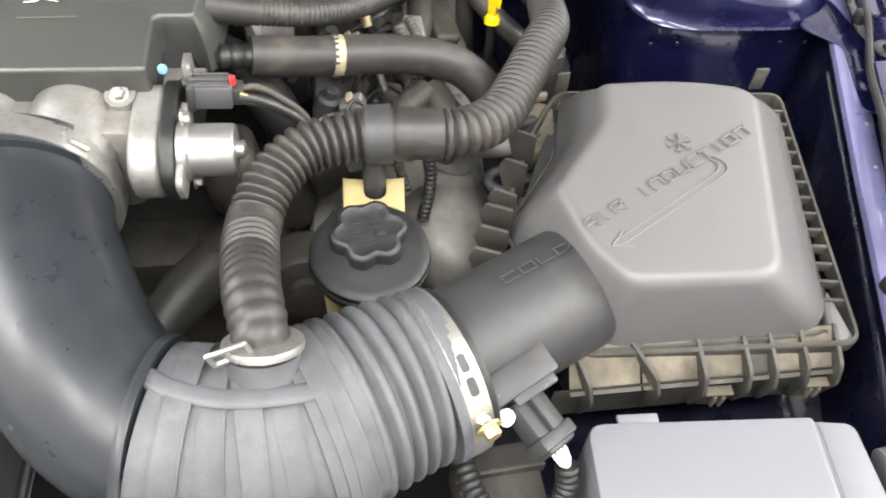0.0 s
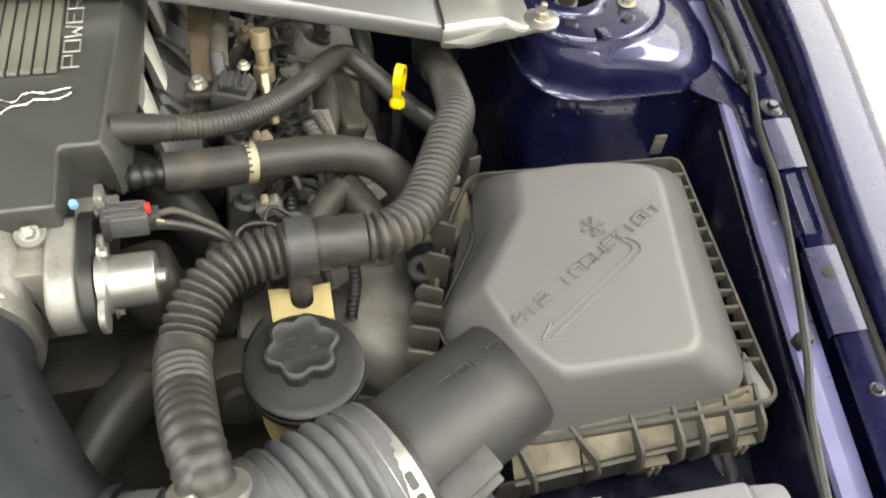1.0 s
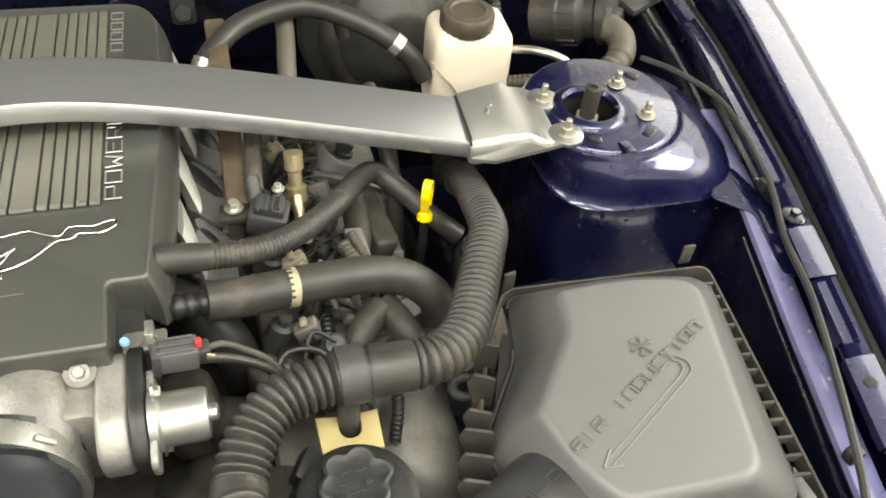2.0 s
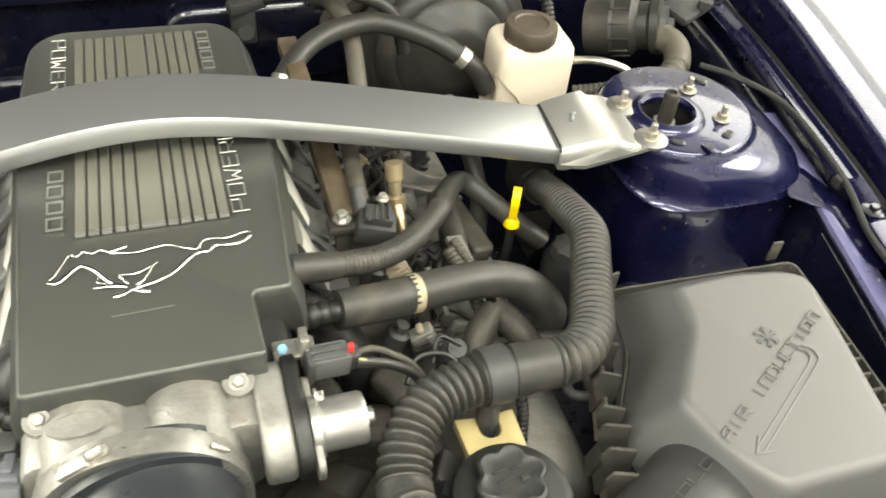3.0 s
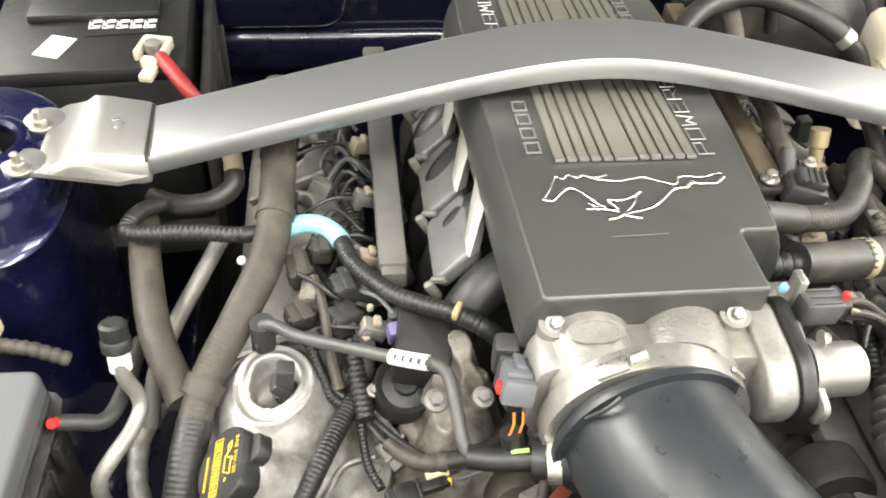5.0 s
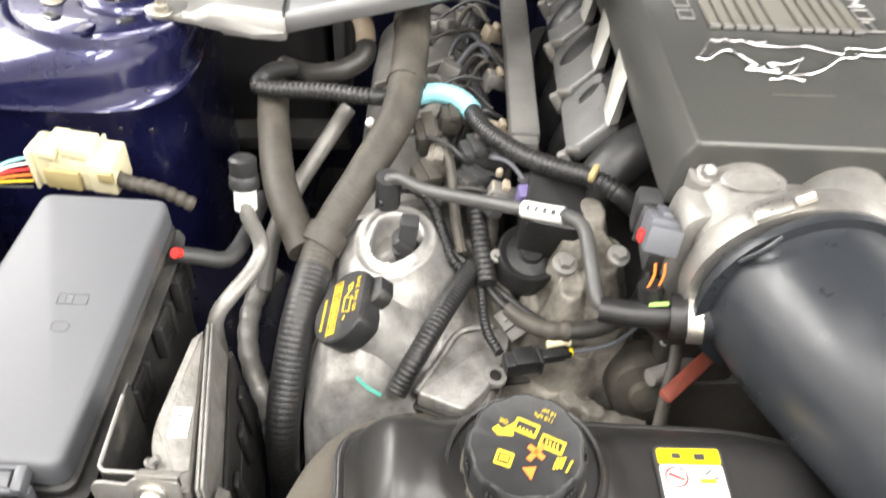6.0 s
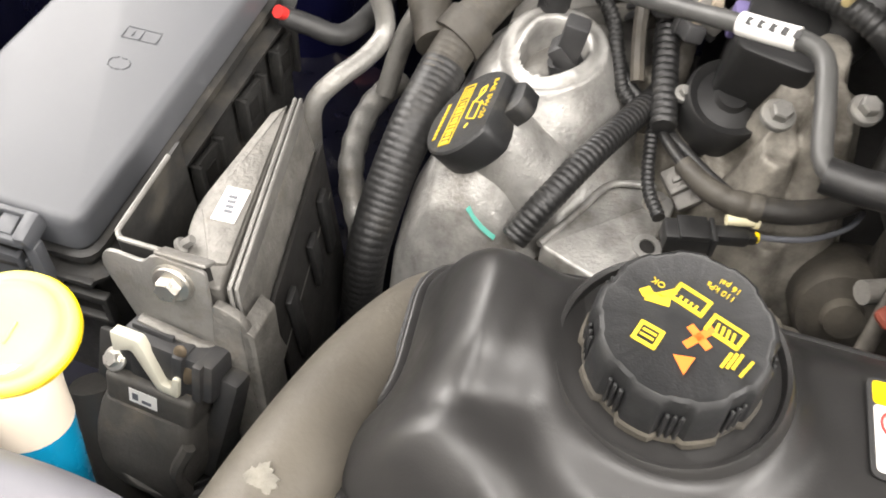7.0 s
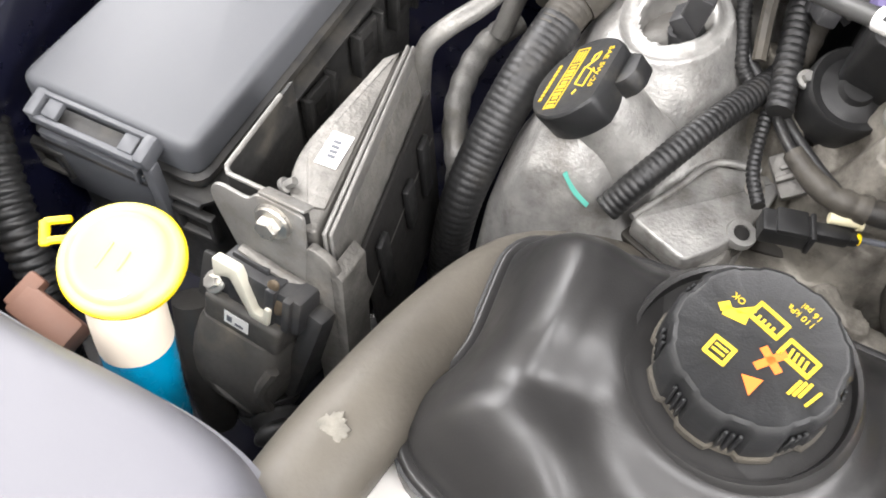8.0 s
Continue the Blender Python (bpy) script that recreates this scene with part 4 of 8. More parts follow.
# black coolant crossover behind the pulley side and the lower hose on the driver side
part("lower_hose", Geo().tube([(0.025, -0.10, 0.79), (0.060, -0.05, 0.80), (0.10, -0.005, 0.80), (0.15, 0.05, 0.79)], 0.024, 18), HOSE, engine, "thick black lower hose")
part("dark_canister", Geo().prism(rounded([(-0.022, -0.029), (0.022, -0.029), (0.022, 0.029), (-0.022, 0.029)], 0.008), -0.05, 0.0, pose(-0.164, 0.060, 0.905, 10, 6, -6), 0.003), BLACK, engine, "black square canister")
part("purple_plug", Geo().box((0.009, 0.012, 0.020), pose(-0.188, 0.068, 0.895, 15, 0, 10), 0.002), PURPLE, engine)
part("tensioner_lever", Geo().box((0.130, 0.011, 0.006), along((-0.049, -0.031, 0.846), (0.059, 0.058, 0.0), (0, -0.4, 1)), 0.003), REDRUST, engine, "dull red lever")
cb = part("cast_bracket", Geo().tube([(-0.082, -0.006, 0.866), (-0.080, -0.034, 0.852), (-0.086, -0.056, 0.836), (-0.092, -0.078, 0.812)], 0.0048, 14, 0.005, flat=0.7), CAST_DARK, engine, "cast bracket under the breather tube", 60)
part("bracket_web", Geo().tube([(-0.098, -0.050, 0.834), (-0.078, -0.040, 0.832), (-0.050, -0.024, 0.830)], 0.0065, 12, 0.005), CAST, cb)
part("bracket_web", Geo().tube([(-0.088, -0.030, 0.852), (-0.070, -0.020, 0.842), (-0.052, -0.012, 0.834)], 0.0045, 12, 0.005), CAST_BRIGHT, cb)
lump = part("cast_lump", Geo().tube([(-0.076, 0.016, 0.836), (-0.064, 0.002, 0.838), (-0.058, -0.014, 0.832), (-0.070, -0.034, 0.822)], lambda s: 0.013 - 0.006 * s + 0.002 * math.sin(11 * s), 16, 0.003, flat=0.7), CAST_DIRTY, engine, "stained lump of casting", 70)
for k in range(3):
    part("lump_ridge", Geo().tube([(-0.080 + 0.008 * k, 0.010 - 0.012 * k, 0.842), (-0.068 + 0.008 * k, 0.012 - 0.014 * k, 0.849), (-0.056 + 0.006 * k, 0.010 - 0.016 * k, 0.840)], 0.0034, 10, 0.003), CAST_DIRTY, lump)

# ---- engine cover ----
cover = thing("engine_cover", (0, 0.2, 0.955), "dark grey engine cover with pale stripes and chrome relief", "engine cover")


def lower(y):
    """The cover's top falls gently towards the firewall."""
    return 1.003 - max(0.0, y - 0.12) * 0.055


def cover_ring(dx, dz, grow=0.0):
    base = [(-0.096, -0.001), (0.0615, -0.001), (0.0605, 0.057), (0.0895, 0.0565), (0.101, 0.20), (0.105, 0.32), (0.103, 0.440), (0.084, 0.472), (-0.080, 0.476), (-0.102, 0.448), (-0.107, 0.32), (-0.103, 0.20)]
    rad = [0.005, 0.004, 0.005, 0.006, 0.03, 0.03, 0.02, 0.02, 0.02, 0.02, 0.03, 0.03]
    return [(x, y, lower(y) + dz) for x, y in inset(rounded(base, rad, 4), -dx)]


def skirt(dx, dz):
    """Like cover_ring, but the sides flare and the front stays upright."""
    out = []
    for (x, y, z), (x0, y0, z0) in zip(cover_ring(dx, dz), cover_ring(0.0, dz)):
        front, notch = y0 < 0.012, y0 < 0.0575 and x0 > 0.055
        out.append((x0 if notch else x, y0 if front or notch else y, z))
    return out


part("cover_top", Geo().loft([cover_ring(-0.0030, 0.0), cover_ring(-0.0018, -0.0004), cover_ring(-0.0005, -0.0016), cover_ring(0.0, -0.0030), skirt(0.0032, -0.009), skirt(0.0068, -0.018), skirt(0.0095, -0.030), skirt(0.0102, -0.05)]), COVER, cover, "", 32)
for side in (-1, 1):
    for i in range(4):
        y = 0.113 + 0.0845 * i
        low = 0.902 - 0.004 * i
        if side > 0:
            pad, out = along((0.1530, y, low), (0, 1, 0), (0.69, 0, 0.73)), [(0.0, 0.0), (0.073, 0.0), (0.080, 0.044), (0.005, 0.044)]
        else:
            pad, out = along((-0.1530, y + 0.073, low), (0, -1, 0), (-0.69, 0, 0.73)), [(0.0, 0.0), (0.073, 0.0), (0.068, 0.044), (-0.007, 0.044)]
        part("runner_pad", Geo().prism(rounded(out, 0.009, 5), -0.014, 0.0, pad, 0.003), PADS, cover, "flat dark grey runner pad", 50)
        fin = []
        for k, (x, dy, up) in enumerate(((0.1110, 0.050, 0.0560), (0.1165, 0.034, 0.0490), (0.1215, 0.018, 0.0410), (0.1255, 0.006, 0.0330))):
            w = 0.0235 - 0.0040 * k
            fin.append([(side * (x + q), y + dy + e, low + up + u) for q, e, u in ((0.0, -w, 0.0), (0.002, -w * 0.6, 0.0022), (0.002, w * 0.6, 0.0022), (0.0, w, 0.0), (-0.010, 0.0, -0.004))])
        # The flank's brightness is painted on as this pale strip.
        part("pad_strip", Geo().loft(fin), FINGER, cover, "flank finger between runner pads, paled for its reflection", 50)
x = -0.0585
for i in range(11):
    w = 0.0175 if i == 5 else 0.0076
    y0, y1 = 0.143, 0.452
    rings = [[(x, y, lower(y)), (x, y, lower(y) + 0.0012), (x + 0.0008, y, lower(y) + 0.0020), (x + w - 0.0008, y, lower(y) + 0.0020), (x + w, y, lower(y) + 0.0012), (x + w, y, lower(y))] for y in (y0 + 0.002, y1)]
    st = part("stripe", Geo().loft(rings), STRIPE, cover)
    part("stripe_end", Geo().box((w, 0.004, 0.0032), pose(x + w / 2, y0, lower(y0) + 0.0010), 0.0007), BRIGHT, st, "bright bevelled stripe end")
    x += w + 0.0020
for side in (1, -1):
    m = along((0.0710, 0.146, lower(0.146) + 0.0006), (0, 1, -0.055), (0, 0.055, 1)) if side > 0 else along((-0.0795, 0.456, lower(0.456) + 0.0006), (0, -1, 0.055), (0, 0.055, 1))
    for k, ch in enumerate("POWERED BY"):
        if ch != " ":
            stroke_text("raised_letter", ch, m @ pose(0.0206 * k, 0, 0), 0.0206, 0.0125, 0.0008, BRIGHT, cover, "raised bright letter")
    for k in range(4):
        q = m @ pose(0.2345 + 0.0206 * k, 0.0063, 0.0004)
        g = Geo().box((0.0150, 0.0015, 0.0018), q @ pose(0, 0.0055, 0), 0.0004).box((0.0150, 0.0015, 0.0018), q @ pose(0, -0.0055, 0), 0.0004)
        for e in (-0.0068, 0.0068):
            g.box((0.0015, 0.0125, 0.0018), q @ pose(e, 0, 0), 0.0004)
        part("raised_bar", g, BRIGHT, cover)


def ribbon(name, pts, r, flat=0.5):
    return part(name, Geo().tube([(x, y, lower(y) + 0.0008) for x, y in pts], r, 10, 0.002, flat=flat), CHROME, cover, "raised chrome stroke")


part("scratch", Geo().tube([(-0.036, 0.055, 1.0031), (-0.017, 0.0552, 1.0032), (0.006, 0.056, 1.0031)], 0.0005, 6, 0.004, flat=0.3), STRIPE, cover, "pale scratch")


# chrome running figure: a thin upper line and bold lower ones
ribbon("relief_stroke", [(-0.077, 0.097), (-0.070, 0.108), (-0.063, 0.122), (-0.058, 0.119), (-0.053, 0.124), (-0.047, 0.120), (-0.041, 0.123), (-0.035, 0.119), (-0.023, 0.122)], 0.0008)
ribbon("relief_stroke", [(-0.034, 0.118), (-0.017, 0.115), (-0.004, 0.117), (0.006, 0.118), (0.016, 0.113), (0.027, 0.109), (0.031, 0.116), (0.038, 0.118), (0.050, 0.116), (0.060, 0.119), (0.067, 0.120), (0.067, 0.115)], 0.0009)
ribbon("relief_stroke", [(-0.077, 0.097), (-0.071, 0.095), (-0.064, 0.102), (-0.055, 0.109), (-0.047, 0.104), (-0.041, 0.096), (-0.035, 0.088), (-0.024, 0.081)], 0.0015)
ribbon("relief_stroke", [(-0.024, 0.081), (-0.034, 0.084), (-0.047, 0.085)], 0.0015)
ribbon("relief_stroke", [(-0.042, 0.096), (-0.044, 0.090), (-0.036, 0.086)], 0.0008)
ribbon("relief_stroke", [(-0.034, 0.073), (-0.027, 0.074), (-0.020, 0.078), (-0.004, 0.082), (0.006, 0.087), (0.015, 0.095), (0.022, 0.102), (0.028, 0.105), (0.035, 0.105), (0.040, 0.110), (0.049, 0.109), (0.059, 0.109), (0.067, 0.115)], 0.0014)
ribbon("relief_stroke", [(-0.020, 0.077), (-0.016, 0.075), (-0.009, 0.073)], 0.0015)
ribbon("relief_stroke", [(-0.029, 0.094), (-0.018, 0.093), (-0.009, 0.097), (-0.003, 0.101)], 0.0010)
ribbon("relief_stroke", [(-0.006, 0.098), (-0.012, 0.087), (-0.018, 0.081)], 0.0008)
ribbon("relief_stroke", [(-0.029, 0.093), (-0.023, 0.083)], 0.0008)
# cast throttle elbow in front of the cover
tb = thing("throttle_body", (-0.02, -0.03, 0.87), "cast aluminium throttle body with a bright motor", "throttle body")
part("elbow_casting", Geo().prism(rounded([(-0.095, 0.895), (0.045, 0.895), (0.056, 0.92), (0.055, 0.975), (-0.100, 0.975), (-0.108, 0.92)], 0.015), 0.0, 0.036, Matrix(((1, 0, 0, 0), (0, 0, -1, 0.0), (0, 1, 0, 0), (0, 0, 0, 1))) @ pose(0, 0, 0), 0.004), CAST_BRIGHT, tb)
for x in (-0.062, 0.005):
    b = part("bore_hump", Geo().tube([(x, 0.006, 0.956), (x, -0.012, 0.957), (x, -0.046, 0.953)], lambda s: 0.033 - 0.002 * s, 24, 0.008), CAST_BRIGHT, tb, "", 60)
part("cast_badge", Geo().lathe([(0.017, 0), (0.016, 0.0014), (0.013, 0.0014), (0.0125, 0.0005)], 28, facing((-0.062, -0.018, 0.9885), (0, -0.10, 1)) @ Matrix.Diagonal((1.2, 0.6, 1, 1))), CAST_BRIGHT, tb)
for x in (-0.086, 0.040):
    placed("bolt", hexbolt(0.0045, 0.007, CAST_BRIGHT), facing((x, -0.0045, 0.982), (0, -0.5, 0.85), 10), tb)
    part("bolt_boss", Geo().lathe([(0.011, -0.03), (0.011, 0.0)], 18, facing((x, -0.004, 0.982), (0, -0.2, 1))), CAST_BRIGHT, tb)
PLUGGREY = material("dull_grey_plug", (0.075, 0.075, 0.076), 0.5, 0.0, 0.15, 30, 0.1, 500, (0.18, 0.16, 0.13), 0.12)
# gear housing and motor on the driver side
m = facing((0.066, -0.022, 0.955), (1, 0, 0))
part("gear_housing", Geo().prism(rounded([(-0.042, -0.020), (-0.015, -0.030), (0.035, -0.028), (0.044, -0.005), (0.036, 0.022), (-0.020, 0.026), (-0.044, 0.012)], 0.012), -0.018, 0.004, m @ pose(0, 0, 0, 0, 0, 8), 0.004), CAST_BRIGHT, tb, "", 60)
part("gear_lid", Geo().prism(rounded([(-0.043, -0.022), (-0.015, -0.032), (0.036, -0.030), (0.046, -0.005), (0.038, 0.024), (-0.020, 0.028), (-0.046, 0.012)], 0.012), 0.004, 0.015, m @ pose(0, 0, 0, 0, 0, 8), 0.002), BLACK, tb, "black gear lid")
mo = part("motor", Geo().lathe([(0.022, 0.082), (0.022, 0.088), (0.019, 0.090), (0.019, 0.118), (0.0175, 0.1205), (0.0065, 0.121), (0.0065, 0.126), (0.004, 0.1275)], 28, facing((0.0, -0.037, 0.958), (1, 0, 0))), BRIGHT, tb, "bright cylindrical motor")
part("motor_flange", Geo().prism(rounded([(-0.036, -0.012), (0.036, -0.012), (0.036, 0.012), (-0.036, 0.012)], 0.008), 0.0, 0.005, facing((0.0815, -0.037, 0.958), (1, 0, 0), 12), 0.001), CAST_BRIGHT, mo)
for s in (1, -1):
    placed("bolt", BOLT_SMALL, facing((0.0865, -0.037 + s * 0.004, 0.958 + s * 0.029), (1, 0, 0)), mo)
cf = pose(0.103, 0.002, 0.978, 0, 5, 4)
cn = part("motor_connector", Geo().box((0.030, 0.018, 0.020), cf, 0.002), PLUGGREY, tb, "dull grey plug with a red lock")
for k in range(3):
    part("plug_rib", Geo().box((0.026, 0.002, 0.003), cf @ pose(-0.001, -0.006 + 0.006 * k, 0.0105), 0.0006), PLUGGREY, cn)
part("plug_collar", Geo().box((0.006, 0.021, 0.023), cf @ pose(-0.014, 0, 0), 0.002), DARKPLUG, cn)
part("plug_neck", Geo().box((0.010, 0.013, 0.015), cf @ pose(0.018, 0, -0.001), 0.002), DARKPLUG, cn)
part("red_lock", Geo().box((0.004, 0.005, 0.007), pose(0.1195, 0.001, 0.989), 0.001), RED, cn)
part("yellow_wire", Geo().tube([(0.124, -0.005, 0.982), (0.131, -0.006, 0.980), (0.137, -0.004, 0.976)], 0.0009, 8), IVORY, cn)
part("blue_screw", Geo().lathe([(0.0034, 0), (0.0034, 0.003), (0.0026, 0.0042)], 12, facing((0.072, 0.004, 0.9965), (0, -0.2, 1))), BLUE, tb, "screw sealed with blue")
part("small_bracket", Geo().box((0.006, 0.014, 0.03), pose(0.088, 0.012, 0.985), 0.001).box((0.03, 0.018, 0.004), pose(0.082, 0.02, 0.975), 0.001), STEEL, tb)
for k, (dy, dz, rr) in enumerate(((-0.004, 0.002, 0.0030), (0.003, 0.003, 0.0026), (-0.001, -0.004, 0.0036), (0.006, -0.003, 0.0022))):
    part("motor_loom", Geo().tube([(0.124, dy, 0.976 + dz), (0.136, dy * 1.6, 0.975 + dz * 1.3), (0.152, dy * 1.3 - 0.001, 0.966 + dz), (0.168, dy - 0.003, 0.951 + dz), (0.182, dy * 0.6 - 0.012, 0.925 + dz)], rr, 9, 0.005), TAPE if k % 2 else HOSE, tb, "dusty taped wire")
# the grey and red plug on the passenger side
sp = thing("sensor_plug", (-0.118, -0.03, 0.93), "grey wiring plug with a red lock and orange wires", "wiring plug")
sf = pose(-0.113, -0.024, 0.950, -25, 10, -6)
pb = part("plug_body", Geo().box((0.019, 0.025, 0.022), sf, 0.003), SLATE, sp)
part("plug_nose", Geo().box((0.022, 0.009, 0.018), sf @ pose(0, -0.016, -0.001), 0.002), SLATE, pb)
part("plug_latch", Geo().box((0.007, 0.020, 0.004), sf @ pose(0.001, 0.002, 0.0125), 0.0012), SLATE, pb)
part("plug_collar", Geo().box((0.0225, 0.004, 0.0245), sf @ pose(0, 0.009, 0), 0.001), DARKPLUG, pb)
part("red_lock", Geo().box((0.004, 0.010, 0.008), pose(-0.1245, -0.030, 0.951, -25, 10, -6), 0.0015), RED, sp)
for k in range(2):
    part("orange_wire", Geo().tube([(-0.116 + 0.006 * k, -0.045, 0.942), (-0.117 + 0.006 * k, -0.052, 0.935), (-0.122 + 0.006 * k, -0.055, 0.925)], 0.0009, 8), ORANGE, sp)
part("sensor_body", Geo().box((0.018, 0.018, 0.030), pose(-0.114, 0.004, 0.942, 0, 0, -8), 0.004).box((0.016, 0.030, 0.020), pose(-0.110, -0.016, 0.928, 10, 0, 0), 0.005), DARKPLUG, sp)
part("plug_tail", Geo().tube([(-0.118, -0.052, 0.93), (-0.112, -0.056, 0.905), (-0.098, -0.045, 0.88)], 0.008, 10), LOOM, sp)


# ---- strut tower brace ----
brace = thing("strut_brace", (0, 0.26, 0.95), "arched satin silver strut tower brace between the towers", "strut brace")


def arch(x):
    a = abs(x)
    return 1.0385 - 0.0885 * (math.sqrt(a * a + 0.085 ** 2) - 0.085) / (math.sqrt(0.388 ** 2 + 0.085 ** 2) - 0.085)


sec = [(0.230, -0.020), (0.2285, -0.017), (0.2285, -0.003), (0.2305, -0.0005), (0.234, 0.0), (0.288, 0.009), (0.292, 0.008), (0.2935, 0.005), (0.2935, -0.006), (0.291, -0.009)]
rings = []
for i in range(41):
    x = -0.388 + 0.776 * i / 40
    t = abs(x) / 0.388
    rings.append([(x, y, arch(x) + dz * (1 if y < 0.26 else 0.2 + 0.8 * t)) for y, dz in sec])
part("brace_bar", Geo().loft(rings), SILVER, brace, "", 40)
for s in (1, -1):
    rr = []
    for x, z, y0, y1, h in ((0.386, 0.9515, 0.2245, 0.300, 0.024), (0.392, 0.953, 0.2225, 0.302, 0.026), (0.425, 0.957, 0.222, 0.306, 0.027), (0.438, 0.957, 0.222, 0.308, 0.026), (0.447, 0.957, 0.219, 0.309, 0.012), (0.462, 0.957, 0.208, 0.300, 0.0055), (0.472, 0.957, 0.211, 0.290, 0.005)):
        e = 0.006 if h > 0.01 else 0.0018
        rr.append([(s * x, y0, z - h), (s * x, y0, z - e), (s * x, y0 + e, z), (s * x, y1 - e, z + (0.008 if h > 0.02 else 0.001)), (s * x, y1, z - e), (s * x, y1, z - h)])
    br = part("end_bracket", Geo().loft(rr), BRIGHT, brace, "bright cast end bracket bolted to the tower", 50)
    part("bracket_flange", Geo().loft([[(s * x, y, z) for x, y, z in ((0.388, 0.222, 0.931), (0.410, 0.212, 0.934), (0.462, 0.204, 0.951), (0.486, 0.206, 0.954), (0.486, 0.225, 0.954), (0.390, 0.245, 0.936))], [(s * x, y, z + 0.004) for x, y, z in ((0.388, 0.222, 0.931), (0.410, 0.212, 0.934), (0.462, 0.204, 0.951), (0.486, 0.206, 0.954), (0.486, 0.225, 0.954), (0.390, 0.245, 0.936))]]), BRIGHT, br)
    for ny, nx in ((0.219, 0.482), (0.278, 0.478)):
        part("bolt_ear", Geo().lathe([(0.017, 0.9535), (0.0175, 0.955), (0.0175, 0.9575), (0.016, 0.9585)], 24, Matrix.Translation((s * nx, ny, 0))), BRIGHT, br)
    part("joint_gap", Geo().tube([(s * 0.3875, 0.2275, 0.9325), (s * 0.3875, 0.2275, 0.949), (s * 0.3875, 0.240, 0.9535), (s * 0.3875, 0.292, 0.9600)], 0.0016, 6, 0.004), BLACK, br)
    part("cast_mark", Geo().box((0.010, 0.004, 0.001), pose(s * 0.412, 0.262, 0.9605, 0, 0, 60), 0.0004).box((0.007, 0.003, 0.001), pose(s * 0.416, 0.270, 0.961, 0, 0, 20), 0.0004), SILVER, br)

# ---- air cleaner box ----
airbox = thing("air_cleaner_box", (0.46, -0.06, 0.80), "grey-black plastic air cleaner box with a dusty ribbed base", "air cleaner")
TOP = [(0.396, 0.022), (0.460, 0.026), (0.522, 0.012), (0.486, -0.171), (0.380, -0.170), (0.358, -0.138), (0.344, -0.086), (0.391, -0.020)]
LOW = [(0.385, 0.075), (0.480, 0.080), (0.580, 0.066), (0.547, -0.168), (0.378, -0.174), (0.338, -0.130), (0.322, -0.066), (0.372, 0.010)]
RAD = [0.010, 0.05, 0.026, 0.024, 0.012, 0.02, 0.008, 0.014]


def lid_ring(t, d, z):
    pts = [(a * (1 - t) + c * t, b * (1 - t) + e * t) for (a, b), (c, e) in zip(LOW, TOP)]
    return [(x, y, z - 0.16 * max(0.0, y - 0.002) * (1 if z > 0.95 else 0)) for x, y in inset(rounded(pts, RAD, 6), d)]


LID_Z = 0.9675
lid = part("lid", Geo().loft([lid_ring(0, 0, 0.886), lid_ring(0.02, 0, 0.896), lid_ring(0.45, 0, 0.926), lid_ring(0.86, 0, 0.9535), lid_ring(0.94, 0.0002, 0.9592), lid_ring(0.985, 0.0012, 0.9635), lid_ring(1.0, 0.0034, 0.9662), lid_ring(1.0, 0.0064, 0.9673), lid_ring(1.0, 0.0085, LID_Z)]), LID, airbox, "smooth grey-black lid with raised lettering", 60)
AX = Vector((-0.9, -0.43, 0)).normalized()
# Darker than the lid because the tube's shade is put into its colour.
TUBE = material("shaded_tube_plastic", (0.033, 0.033, 0.034), 0.44, 0.0, 0.10, 14, 0.10, 1300, (0.10, 0.092, 0.078), 0.03, sheen=0.03)
MOUTH, CLAMP = Vector((0.367, -0.128, 0.904)), Vector((0.258, -0.198, 0.910))
TSTART = Vector((0.254, -0.193, 0.911))
tb_pts = [MOUTH - AX * 0.016, MOUTH + AX * 0.004, MOUTH.lerp(TSTART, 0.5), TSTART]
tube_out = part("outlet_tube", Geo().tube(tb_pts, lambda q: 0.0450 + 0.0022 * (1 - q) - 0.011 * max(0.0, 0.17 - q) / 0.17, 44, 0.005), TUBE, airbox, "round outlet tube darkened for shade", 60)
# raised words along one line across lid and tube
wd = Vector((0.143, 0.090, 0)).normalized()
wm0 = along((0.3605, -0.1275, LID_Z + 0.0008), wd, (0, 0, 1))
for k, ch in enumerate("AIR INDUCTION"):
    if ch != " ":
        stroke_text("raised_letter", ch, wm0 @ pose(0.01277 * k, 0, 0), 0.01277, 0.0080, 0.0011, LID, lid)
tl = along((0.3020, -0.1590, 0.9556), (0.50, 0.29, -0.016), (-0.06, 0.16, 1))
for k, ch in enumerate("COLD"):
    stroke_text("raised_letter", ch, tl @ pose(0.015 * k, 0, 0), 0.015, 0.0062, 0.0007, TUBE, tube_out)
g = Geo()
for off in (-0.0026, 0.0026):
    g.tube([(0.377 + 0.5 * off, -0.1395 - 0.85 * off, LID_Z), (0.420 + 0.5 * off, -0.1105 - 0.85 * off, LID_Z), (0.460 + 0.5 * off, -0.0835 - 0.85 * off, LID_Z)], 0.0007, 8, 0.004)
    g.tube([(0.460 + 0.5 * off, -0.0835 - 0.85 * off, LID_Z), (0.4675 + 1.1 * off, -0.0765 - 0.5 * off, LID_Z), (0.4680 + 1.2 * off, -0.0690, LID_Z), (0.462 + 0.8 * off, -0.0640 + 0.6 * off, LID_Z)], 0.0007, 8, 0.003)
g.tube([(0.3835, -0.1280, LID_Z), (0.3740, -0.1405, LID_Z)], 0.0011, 8, 0.003).tube([(0.3740, -0.1405, LID_Z), (0.3890, -0.1420, LID_Z)], 0.0011, 8, 0.003)
part("raised_arrow", g, LID, lid)
g = Geo()
